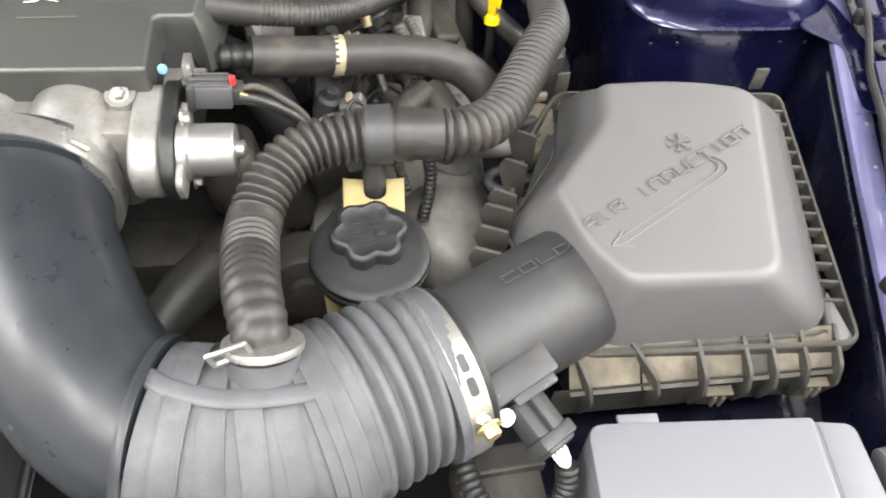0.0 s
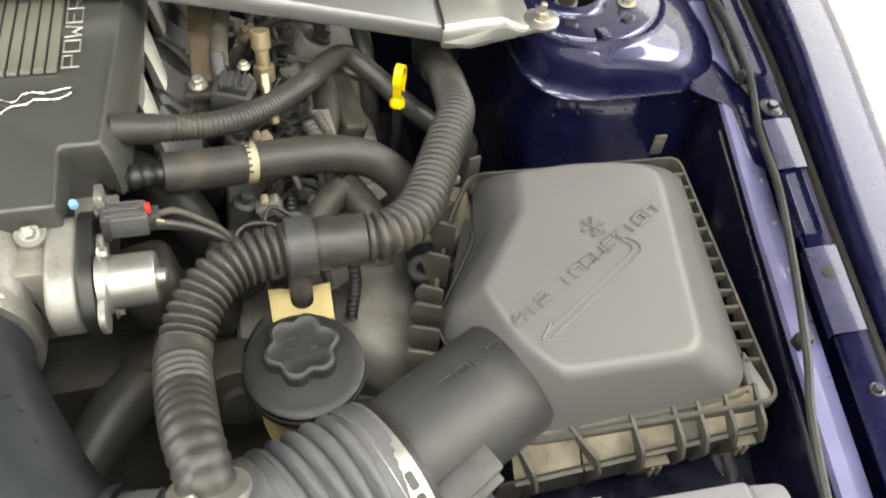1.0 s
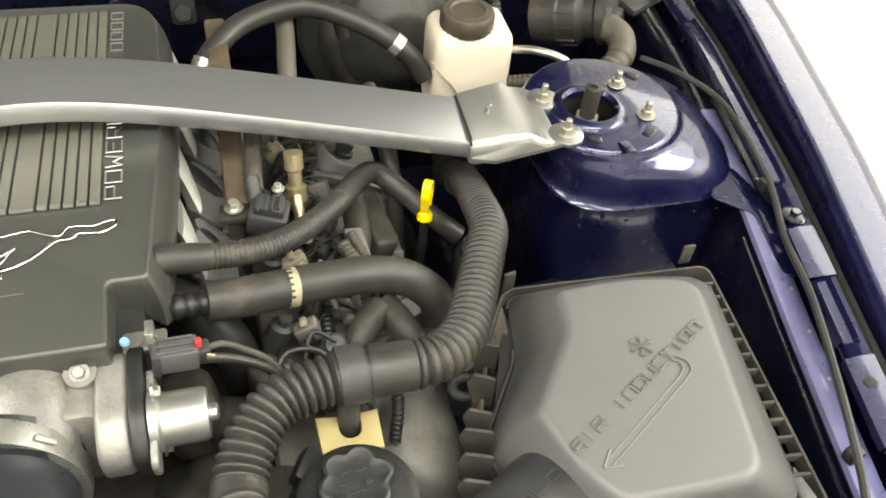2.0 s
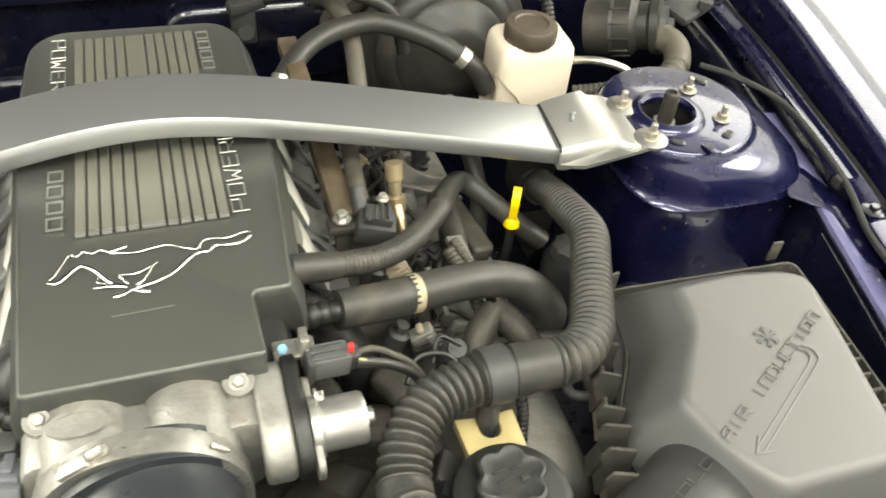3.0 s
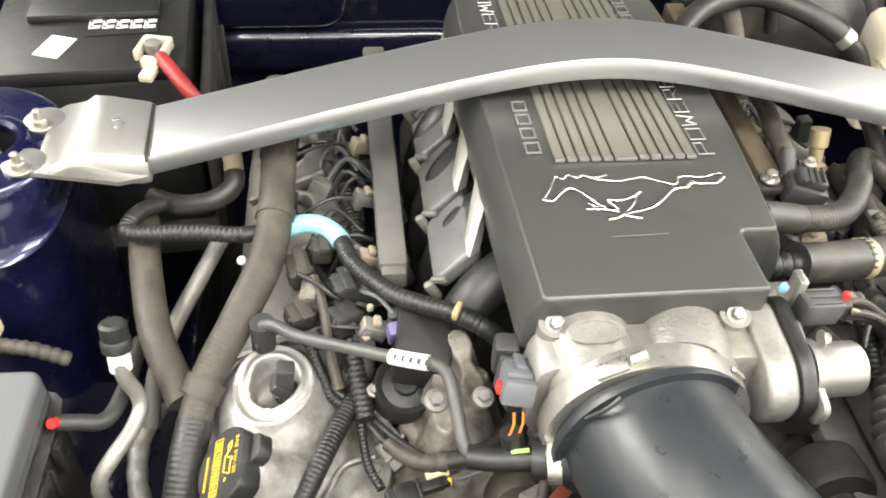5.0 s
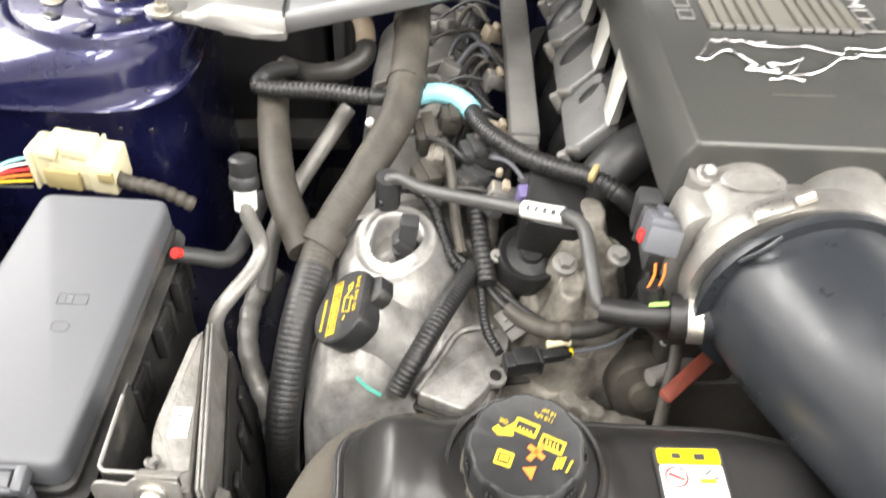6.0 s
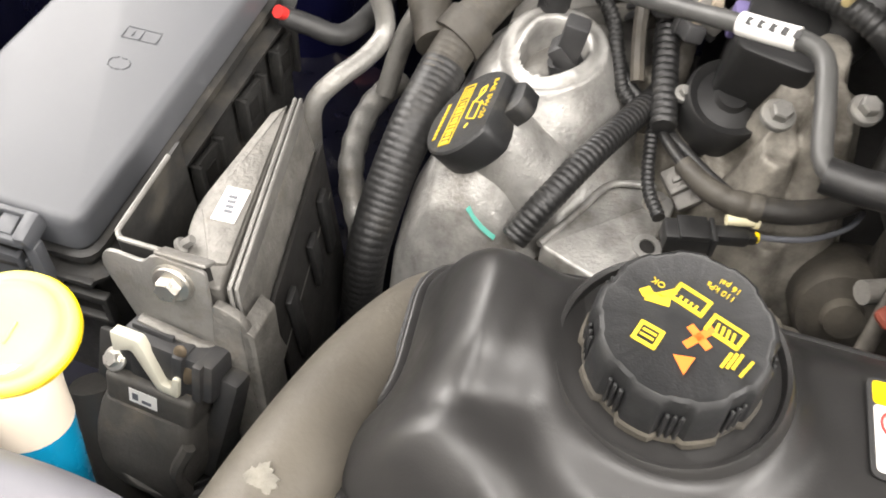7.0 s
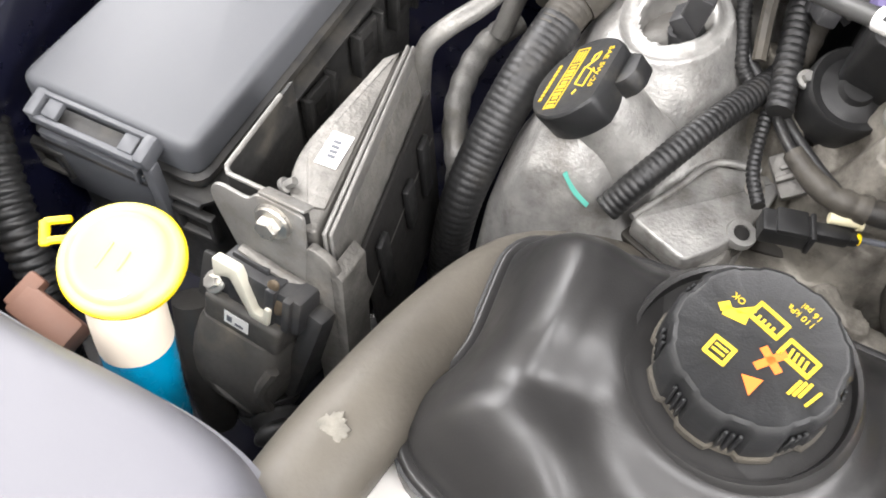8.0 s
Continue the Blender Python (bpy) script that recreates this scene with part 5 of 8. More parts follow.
for k in range(6):
    a = k * math.pi / 3 + 0.3
    c, s = math.cos(a), math.sin(a)
    g.tube([(0.442, -0.0485, LID_Z), (0.442 + 0.0105 * c, -0.0485 + 0.0105 * s, LID_Z)], 0.0007, 6, 0.004)
    for q in (0.6, -0.6):
        g.tube([(0.442 + 0.006 * c, -0.0485 + 0.006 * s, LID_Z), (0.442 + 0.006 * c + 0.004 * math.cos(a + q), -0.0485 + 0.006 * s + 0.004 * math.sin(a + q), LID_Z)], 0.0006, 6, 0.003)
part("raised_flake", g, LID, lid)
FL = [(0.384, 0.090), (0.592, 0.083), (0.570, -0.180), (0.360, -0.180), (0.300, -0.112), (0.318, -0.052), (0.354, 0.040)]
part("base_tray", Geo().loft([[(x, y, z) for x, y in inset(rounded(FL, 0.014, 4), d)] for d, z in ((0.03, 0.79), (0.020, 0.84), (0.014, 0.872), (0.013, 0.884))]), DARKPLUG, airbox, "dusty plastic base tray")
rim = part("base_rim", Geo().loft([[(x, y, z) for x, y in inset(rounded(FL, 0.014, 4), d)] for d, z in ((0.004, 0.876), (0.001, 0.877), (0.0, 0.879), (0.0, 0.8895), (0.0012, 0.891), (0.0034, 0.891), (0.0040, 0.8865), (0.0045, 0.878))], ends=False), BASE, airbox)


def edge_ribs(a, b, count, depth, height, mat, tall=0.0):
    """Short upright ribs between the rim and the lid along one edge."""
    a, b = Vector((*a, 0)), Vector((*b, 0))
    d = (b - a).normalized()
    nrm = Vector((-d.y, d.x, 0))
    for i in range(count):
        p = a.lerp(b, (i + 0.5) / count)
        part("rib", Geo().box((0.0032, abs(depth), height), along((p.x + nrm.x * depth * 0.5, p.y + nrm.y * depth * 0.5, 0.889 - height / 2 + tall), d, (0, 0, 1)), 0.0012, 2), mat, airbox)


edge_ribs((0.590, 0.068), (0.569, -0.150), 13, -0.022, 0.010, BASE, 0.0015)
TANB = material("tan_dust_on_plastic", (0.125, 0.108, 0.080), 0.78, 0.0, 0.4, 38, 0.3, 420, (0.055, 0.049, 0.039), 0.24)


def side_skirt(a, b, count, drop, out):
    """Dusty slanting panels parted by ribs below the rim, along an edge that the engine side sees."""
    a, b = Vector((*a, 0)), Vector((*b, 0))
    d = (b - a).normalized()
    n = Vector((-d.y, d.x, 0))
    for i in range(count):
        p, q = a.lerp(b, (i + 0.08) / count), a.lerp(b, (i + 0.92) / count)
        k = 0.6 + 0.4 * ((i * 7) % 3) / 2
        top, low = Vector((0, 0, 0.886)), n * out * k + Vector((0, 0, 0.886 - drop * k))
        back = n * -0.003
        part("side_panel", Geo().loft([[p + top, p + low, p + low + back, p + top + back], [q + top, q + low, q + low + back, q + top + back]]), BASE if i % 3 else TANB, airbox, "dusty slanting panel")
        r = a.lerp(b, i / count)
        part("side_rib", Geo().prism(rounded([(-0.010, 0.006), (0.004, 0.005), (out + 0.006, -drop * 0.8), (out + 0.002, -drop - 0.006), (-0.010, -drop - 0.004)], 0.003), -0.0014, 0.0014, along((r.x, r.y, 0.886), n, d) @ Matrix(((1, 0, 0, 0), (0, -1, 0, 0), (0, 0, -1, 0), (0, 0, 0, 1))), 0.0005), BASE, airbox)


side_skirt((0.300, -0.112), (0.318, -0.052), 3, 0.036, 0.010)
side_skirt((0.318, -0.052), (0.354, 0.040), 3, 0.030, 0.007)


def front_y(x):
    return -0.1860 + (x - 0.345) * 0.045


def strip(x0, x1, y0, z0, y1, z1, t=0.002):
    """A thin sloping panel along the box's front edge."""
    rows = []
    for x in (x0, x1):
        fy = front_y(x)
        rows.append([(x, fy + y0, z0), (x, fy + y1, z1), (x, fy + y1 + t, z1 - t), (x, fy + y0 + t, z0 - t)])
    return Geo().loft(rows)


part("front_skirt", strip(0.340, 0.556, -0.014, 0.876, -0.010, 0.830), BASE, airbox)
for x0, x1, mt in ((0.352, 0.404, TANB), (0.406, 0.447, TANB), (0.449, 0.481, TANB), (0.483, 0.501, BASE), (0.503, 0.525, TANB), (0.527, 0.551, TANB)):
    part("front_panel", strip(x0, x1, 0.012, 0.8925, -0.012, 0.872), mt, airbox, "dusty sloping panel")
    part("panel_lip", strip(x0, x1, -0.0125, 0.8735, -0.0165, 0.8715, 0.003), BASE, airbox)
for x, ang in ((0.359, 20), (0.405, 32), (0.448, 6), (0.482, 4), (0.502, 4), (0.526, 4), (0.552, 0)):
    y = front_y(x)
    part("front_rib", Geo().prism(rounded([(0.014, 0.895), (0.014, 0.840), (-0.016, 0.838), (-0.024, 0.868), (-0.017, 0.884)], 0.004), -0.0016, 0.0016, pose(x, y, 0, 0, 0, ang) @ Matrix(((0, 0, 1, 0), (1, 0, 0, 0), (0, 1, 0, 0), (0, 0, 0, 1))), 0.0005), BASE, airbox)
for x in (0.464, 0.5385):
    y = front_y(x)
    part("clip", Geo().box((0.022, 0.004, 0.022), pose(x, y - 0.016, 0.852), 0.001).box((0.022, 0.008, 0.003), pose(x, y - 0.018, 0.8625), 0.001).box((0.003, 0.008, 0.014), pose(x - 0.002, y - 0.019, 0.853), 0.001).box((0.003, 0.008, 0.014), pose(x + 0.004, y - 0.019, 0.853), 0.001), TANB, airbox, "dust-caked clip")
part("rear_tab", Geo().box((0.012, 0.003, 0.024), pose(0.571, 0.092, 0.899), 0.001), BASE, airbox)
part("rear_tab", Geo().box((0.012, 0.003, 0.026), pose(0.388, 0.088, 0.900, 0, 0, 12), 0.001), BASE, airbox)
part("corner_web", Geo().prism(rounded([(0.548, -0.156), (0.560, -0.130), (0.566, -0.176), (0.552, -0.178)], 0.005), 0.884, 0.8885, None, 0.001), LID, airbox, "pale scuffed corner")
part("hinge_bracket", Geo().prism(rounded([(-0.020, -0.030), (0.016, -0.034), (0.020, 0.018), (0.006, 0.026), (-0.018, 0.016)], 0.006), -0.035, 0.0, pose(0.360, 0.058, 0.882, 4, -14, 0), 0.004).box((0.030, 0.005, 0.010), pose(0.362, 0.084, 0.886, 0, 0, 16), 0.002), TANB, airbox, "dust-caked hinge bracket", 50)
part("bracket_slot", Geo().box((0.014, 0.020, 0.004), pose(0.358, 0.052, 0.8810, 4, -14, 0), 0.001), DARKPLUG, airbox)
g = Geo()
g.tube([(0.330 + 0.013 * math.cos(t), 0.010 + 0.011 * math.sin(t), 0.862) for t in (0.6, 1.4, 2.2, 3.0, 3.8, 4.6, 5.2)], 0.0045, 10)
part("hook", g.box((0.03, 0.012, 0.012), pose(0.350, 0.010, 0.860), 0.003), DARKPLUG, airbox, "open plastic hook")
part("lid_seam", Geo().tube([tuple(p) for p in lid_ring(0, -0.002, 0.8895)[::2]], 0.0018, 6, 0.01), BASE, airbox)

# air flow sensor on the outlet tube
maf = thing("air_flow_sensor", (0.305, -0.222, 0.90), "dark grey air flow sensor with its wiring plug", "sensor")
mm = along((0.302, -0.216, 0.929), wd, (0, -0.35, 1))
part("sensor_body", Geo().box((0.052, 0.022, 0.014), mm @ pose(0.004, 0, 0, 0, 0, 0), 0.003).box((0.034, 0.010, 0.010), mm @ pose(0.008, -0.012, 0.0), 0.002), DARKPLUG, maf)
m3 = along((0.318, -0.240, 0.912), (0.55, -0.80, -0.25), (0.3, 0.1, 1))
part("plug", Geo().box((0.040, 0.028, 0.018), m3, 0.004).box((0.010, 0.032, 0.021), m3 @ pose(0.012, 0, 0), 0.002).box((0.024, 0.008, 0.006), m3 @ pose(-0.004, 0, 0.011), 0.0015), DARKPLUG, maf)
for k in range(4):
    part("white_wire", Geo().tube([m3 @ Vector((0.020, -0.006 + 0.004 * k, 0)), m3 @ Vector((0.028, -0.004 + 0.003 * k, -0.002)), (0.337, -0.262, 0.893)], 0.0013, 6, 0.004), WHITE, maf)
part("sensor_loom", Geo().tube([(0.336, -0.261, 0.894), (0.337, -0.270, 0.878), (0.328, -0.281, 0.862), (0.305, -0.285, 0.855), (0.284, -0.272, 0.855), (0.274, -0.247, 0.860), (0.273, -0.225, 0.862)], 0.0085, 12, 0.005, [(0, 1, 0.0055, 0.0012)]), LOOM, maf, "black corrugated loom")
placed("bolt", BOLT_SMALL, facing((0.290, -0.229, 0.928), (-0.2, -0.5, 1)), maf)
placed("bolt", BOLT_SMALL, facing((0.296, -0.238, 0.920), (-0.2, -0.5, 1)), maf)
lone("relay_box", Geo().box((0.062, 0.060, 0.05), pose(0.300, -0.250, 0.815, 0, 0, 6), 0.006).box((0.064, 0.004, 0.012), pose(0.300, -0.243, 0.842, 0, 0, 6), 0.001), BASE, "dusty grey plastic box low beside the radiator", "box")

# ---- intake duct ----
duct = thing("intake_duct", (0.05, -0.2, 0.87), "large smooth black intake duct with a grey rubber boot", "intake duct")
CL = [(-0.030, -0.044, 0.936), (-0.022, -0.090, 0.937), (0.003, -0.147, 0.936), (0.036, -0.203, 0.931), (0.070, -0.234, 0.925), (0.100, -0.245, 0.921)]
part("smooth_elbow", Geo().tube(CL, lambda s: 0.0665 - 0.0065 * min(1.0, s / 0.12) - 0.0075 * s, 44, 0.008), ELBOW, duct, "smooth satin black elbow", 60)
DUSTSTEEL = material("dusty_steel_band", (0.43, 0.42, 0.395), 0.34, 0.8, 0.2, 40, 0.15, 400, (0.26, 0.23, 0.18), 0.20)
ring_m = facing((-0.030, -0.054, 0.9365), (0, -1, 0.02))


def band(name, m, r, w, mat, parent, label=""):
    return part(name, Geo().lathe([(r - 0.001, -w / 2), (r + 0.0012, -w / 2), (r + 0.0018, 0), (r + 0.0012, w / 2), (r - 0.001, w / 2)], 48, m), mat, parent, label)


band("cuff", facing((-0.0285, -0.0660, 0.9365), (0.12, -1, 0.02)), 0.0662, 0.006, ELBOW, duct, "black rubber lip")
cl1 = band("hose_clamp", ring_m, 0.0680, 0.018, DUSTSTEEL, duct, "flat steel hose clamp")
part("clamp_screw", Geo().box((0.022, 0.011, 0.006), along((-0.063, -0.056, 0.9985), (0.86, 0, 0.5), (-0.45, 0, 0.9)), 0.002).lathe([(0.0038, 0), (0.0038, 0.010)], 12, facing((-0.052, -0.056, 1.006), (0.86, 0, 0.5))), STEEL, cl1)
part("clamp_slot", Geo().box((0.014, 0.004, 0.002), along((0.022, -0.055, 0.985), (0.7, 0, -0.7), (0.7, 0, 0.7)), 0.0005), STEEL, cl1)
part("moulded_tick", Geo().tube([(-0.080, -0.075, 0.975), (-0.070, -0.078, 0.988), (-0.062, -0.076, 0.996)], 0.0016, 8), ELBOW, duct)
# rubber boot: a ribbed bend, then the bellows
B1 = [(0.083, -0.242, 0.922), (0.108, -0.247, 0.920), (0.138, -0.246, 0.918), (0.168, -0.238, 0.916), (0.190, -0.2270, 0.9155)]
B2 = [(0.172, -0.236, 0.916), (0.198, -0.2235, 0.915), (0.224, -0.2110, 0.9135), (0.256, -0.1975, 0.911)]
boot = part("boot_bend", Geo().tube(B1, 0.0605, 44, 0.005), BOOT, duct, "ribbed grey rubber boot", 60)
path, _ = glide(B1, 0.0172)
for i, p in enumerate(path):
    if i == 0:
        continue
    ahead = (path[min(i + 1, len(path) - 1)] - path[i - 1]).normalized()
    # flat panels that end in a thin raised lip
    high = 0.0014 if i % 2 else 0.0
    part("boot_rib", Geo().lathe([(0.0585, -0.0080), (0.0608 + high, -0.0074), (0.0614 + high, 0.0060), (0.0624 + high, 0.0072), (0.0620 + high, 0.0080), (0.0585, 0.0084)], 52, facing(p, ahead)), BOOT, boot)
part("boot_belt", Geo().tube([(0.086, -0.2300, 0.9800), (0.100, -0.2390, 0.9815), (0.124, -0.2460, 0.9815), (0.148, -0.2470, 0.9805), (0.172, -0.2440, 0.9780), (0.192, -0.2380, 0.9750)], 0.0062, 14, 0.004, flat=0.35), BOOT, boot, "moulded belt along the bend", 60)
band("boot_edge", facing((0.082, -0.2415, 0.922), (0.97, -0.2, 0)), 0.0625, 0.006, ELBOW, duct, "dark moulded edge")
part("bellows", Geo().tube(B2, lambda q: 0.0640 - 0.0060 * q, 56, 0.0015, [(0.16, 0.90, 0.0112, 0.0062)]), BOOT, duct, "grey rubber bellows", 50)
cl2 = band("hose_clamp", facing(CLAMP + AX * 0.002, AX), 0.0575, 0.016, DUSTSTEEL, duct, "perforated steel hose clamp")
band("cuff", facing(CLAMP - AX * 0.0085, AX), 0.0545, 0.006, BLACK, duct, "black rubber lip")
band("cuff", facing(CLAMP + AX * 0.0130, AX), 0.0575, 0.007, BOOT, duct)
for k in range(2):
    q = radians(50 + 15 * k)
    side = Vector((-AX.y, AX.x, 0)) * -1
    nn = side * -math.cos(q) * 1.0 + Vector((0, 0, 1)) * math.sin(q)
    part("clamp_slot", Geo().prism(rounded([(-0.006, -0.0028), (0.006, -0.0028), (0.006, 0.0028), (-0.006, 0.0028)], 0.0025), 0, 0.0006, along(CLAMP + AX * 0.002 + nn * 0.0592, nn.cross(AX), nn)), DARKPLUG, cl2)
part("screw_housing", Geo().box((0.022, 0.012, 0.008), along((0.277, -0.245, 0.930), (0.55, -0.5, 0.6), (0.2, -0.8, 0.5)), 0.002), STEEL, cl2)
placed("clamp_screw", GILT, along((0.282, -0.250, 0.934), (0, 0, 1), (0.4, -0.8, 0.3)), cl2)
# small port on the boot
part("port", Geo().lathe([(0.029, -0.02), (0.025, 0.0), (0.0220, 0.010), (0.0218, 0.034)], 28, facing((0.150, -0.236, 0.952), (0.0, 0.50, 0.75))), BOOT, duct, "", 60)
pc = facing((0.1505, -0.2145, 0.9835), (0, 0.55, 0.75))
cl3 = band("spring_clamp", pc, 0.0224, 0.0050, DUSTSTEEL, duct, "bright spring clamp")
ear = pose(0.134, -0.2270, 0.9955, 0, -14, 12)
part("clamp_ear", Geo().box((0.024, 0.003, 0.003), ear @ pose(0, 0, 0.005), 0.001).box((0.024, 0.003, 0.003), ear @ pose(0, 0, -0.006), 0.001).box((0.003, 0.003, 0.013), ear @ pose(-0.011, 0, 0), 0.001).box((0.003, 0.003, 0.013), ear @ pose(0.000, 0, 0), 0.001).box((0.003, 0.003, 0.013), ear @ pose(0.011, 0, 0), 0.001), BRIGHT, cl3)

# ---- long corrugated breather hose ----
hA = thing("breather_hose", (0.26, 0.0, 0.93), "long black corrugated breather hose curving over the engine", "hose")
PA = [(0.1505, -0.221, 0.974), (0.148, -0.205, 0.984), (0.142, -0.178, 0.982), (0.136, -0.138, 0.960), (0.134, -0.098, 0.946), (0.145, -0.063, 0.951), (0.166, -0.039, 0.956), (0.194, -0.028, 0.957), (0.224, -0.024, 0.957), (0.255, -0.0245, 0.957), (0.288, -0.021, 0.955), (0.316, 0.002, 0.949), (0.338, 0.043, 0.941), (0.360, 0.090, 0.934), (0.380, 0.135, 0.924), (0.390, 0.195, 0.900), (0.396, 0.240, 0.880), (0.398, 0.285, 0.858)]
part("corrugated_tube", Geo().tube(PA, lambda q: 0.0195 - 0.0025 * max(0.0, 0.14 - q) / 0.14 - 0.0022 * max(0.0, q - 0.45) / 0.55, 22, 0.0016, [(0.0, 0.125, 0.010, 0.0012), (0.13, 0.185, 0.0078, 0.0042), (0.208, 0.368, 0.0078, 0.0042), (0.458, 0.995, 0.0078, 0.0040)]), HOSE, hA, "", 60)
for i, (a, b) in enumerate((((0.236, -0.024, 0.957), (0.248, -0.0245, 0.957)),)):
    part("smooth_sleeve", Geo().tube([a, b], 0.0205, 24, 0.004), HOSE, hA)
cp = part("hose_clip", Geo().tube([(0.2125, -0.0245, 0.957), (0.2325, -0.0238, 0.957)], 0.0222, 26, 0.004), DARKPLUG, hA, "dark plastic clip round the hose")
part("clip_post", Geo().tube([(0.219, -0.030, 0.94), (0.219, -0.034, 0.915), (0.219, -0.034, 0.895)], 0.009, 12), DARKPLUG, cp)
part("hose_end", Geo().lathe([(0.024, 0), (0.024, 0.02), (0.020, 0.03), (0.020, 0.06)], 18, facing((0.404, 0.325, 0.835), (-0.05, -0.5, 0.25))).box((0.05, 0.04, 0.05), pose(0.405, 0.315, 0.865, 0, 0, 15), 0.01), BLACK, hA)

# ---- power steering reservoir ----
ps = thing("power_steering_reservoir", (0.213, -0.095, 0.80), "yellowed power steering reservoir with a black lobed cap", "fluid reservoir")
pm = pose(0.2135, -0.103, 0.0, 0, 0, 0)
part("bowl", Geo().lathe([(0.022, 0.795), (0.030, 0.81), (0.035, 0.85), (0.037, 0.90), (0.038, 0.912)], 36, pm), IVORY, ps, "yellowed translucent bowl")
lidp = part("cap_disc", Geo().lathe([(0.0405, 0.905), (0.0435, 0.906), (0.0445, 0.909), (0.0445, 0.913), (0.0430, 0.9145), (0.0440, 0.917), (0.0435, 0.9195), (0.0415, 0.921), (0.036, 0.9215), (0.030, 0.9225), (0.022, 0.924)], 48, pm), CAP, ps, "black flanged cap")


def lobes(a, z):
    return 1 + 0.10 * math.cos(6 * a) - 0.02 * math.cos(12 * a)


part("cap_grip", Geo().lathe([(0.0250, 0.921), (0.0262, 0.925), (0.0262, 0.933), (0.0250, 0.9355), (0.0225, 0.9362), (0.0215, 0.9352), (0.012, 0.9350)], 72, pose(0.2135, -0.096, 0, 0, 0, 12), lobes), CAP, lidp, "", 50)
g = Geo()
for a, b, w, h in ((-0.008, 0.006, 0.010, 0.002), (0.004, 0.006, 0.008, 0.002), (-0.006, -0.002, 0.012, 0.002), (0.008, -0.003, 0.006, 0.006), (-0.002, -0.010, 0.014, 0.002)):
    g.box((w, h, 0.0012), pose(0.2135 + a, -0.096 + b, 0.9355, 0, 0, 10), 0.0004)
part("raised_marks", g, CAP, lidp)
notch = [(0.219 + 0.0085 * math.cos(radians(a)), -0.042 + 0.0085 * math.sin(radians(a))) for a in (0, -30, -60, -90, -120, -150, -180)]
u_form = [(0.195, -0.060), (0.241, -0.063), (0.242, -0.029), (0.2275, -0.030)] + notch + [(0.2105, -0.030), (0.194, -0.028)]
yb = part("yellow_bracket", Geo().prism(u_form, 0.904, 0.914, None, 0.0012), IVORY, ps, "yellowed plastic bracket")
part("bracket_wall", Geo().box((0.044, 0.005, 0.030), pose(0.218, -0.056, 0.889, 0, 0, -3), 0.002), IVORY, yb)
part("bracket_web", Geo().box((0.004, 0.026, 0.024), pose(0.238, -0.044, 0.893), 0.001), IVORY, yb)

# ---- smooth hoses between cover and driver side ----
hB = thing("bypass_hose", (0.22, 0.09, 0.90), "smooth black rubber hose with an ochre stamped band", "hose")
part("hose", Geo().tube([(0.124, 0.0685, 0.953), (0.155, 0.074, 0.947), (0.191, 0.083, 0.940), (0.230, 0.091, 0.934), (0.265, 0.098, 0.925), (0.296, 0.098, 0.913), (0.318, 0.088, 0.897), (0.326, 0.082, 0.876), (0.312, 0.085, 0.852), (0.29, 0.092, 0.835)], 0.0165, 22, 0.005), HOSE, hB, "", 60)
part("stamped_band", Geo().tube([(0.1875, 0.0823, 0.9408), (0.1955, 0.0838, 0.9392)], 0.0169, 22, 0.003), GOLD, hB, "ochre stamped band")
g = Geo()
for k in range(9):
    a = radians(20 + 18 * k)
    n = Vector((-0.15 * math.cos(a), -math.cos(a) * -0.9, math.sin(a)))
    g.box((0.005, 0.0022, 0.0006), along(Vector((0.1915, 0.0831, 0.940)) + Vector((0.03 * math.cos(a), -math.cos(a), math.sin(a))).normalized() * 0.0171, (1, 0.2, -0.2), (0, -math.cos(a), math.sin(a))))
part("print", g, PRINT, hB)
part("fitting", Geo().tube([(0.088, 0.064, 0.956), (0.128, 0.069, 0.952)], 0.0105, 16, 0.004, [(0.1, 0.8, 0.010, 0.002)]).box((0.010, 0.018, 0.020), pose(0.095, 0.064, 0.958), 0.003), BLACK, hB, "black quick connector")
hC = thing("vent_hose", (0.2, 0.16, 0.90), "thin black corrugated vent hose over the fuel rail", "hose")
part("hose", Geo().tube([(0.094, 0.089, 0.986), (0.130, 0.097, 0.974), (0.172, 0.112, 0.960), (0.208, 0.143, 0.943), (0.248, 0.192, 0.925), (0.278, 0.242, 0.908), (0.300, 0.260, 0.897), (0.328, 0.244, 0.878), (0.352, 0.226, 0.860), (0.380, 0.214, 0.838)], 0.0110, 16, 0.0025, [(0.10, 0.52, 0.0042, 0.0011)]), HOSE, hC, "", 60)
part("hose_sleeve", Geo().tube([(0.090, 0.088, 0.987), (0.124, 0.095, 0.976)], 0.0122, 16, 0.006), HOSE, hC)

# dipstick
dip = thing("dipstick", (0.345, 0.235, 0.60), "bright yellow looped oil dipstick handle", "dipstick")
g, rings = Geo(), []
ha, hp = Vector((0.466, 0.885, 0)), Vector((0.885, -0.466, 0))
for i in range(25):
    t = 2 * math.pi * i / 24
    w = 0.0105 * math.sin(t) * (0.75 if math.cos(t) < 0 else 1.0)
    out = Vector((ha.x * w, ha.y * w, 0.021 * math.cos(t)))
    nrm = (ha * (0.021 * math.sin(t)) + Vector((0, 0, 0.0105 * math.cos(t)))).normalized()
    c = Vector((0.3455, 0.224, 0.888)) + out
    rings.append([tuple(c + hp * (0.0042 * a) + nrm * (0.0013 * q)) for a, q in ((-1, -1), (1, -1), (1, 1), (-1, 1))])
g.loft(rings, ends=False)
g.lathe([(0.0085, 0), (0.0085, 0.005), (0.005, 0.010)], 18, facing((0.344, 0.221, 0.862), (0, 0.15, 1)))
part("handle", g, YELLOW, dip)
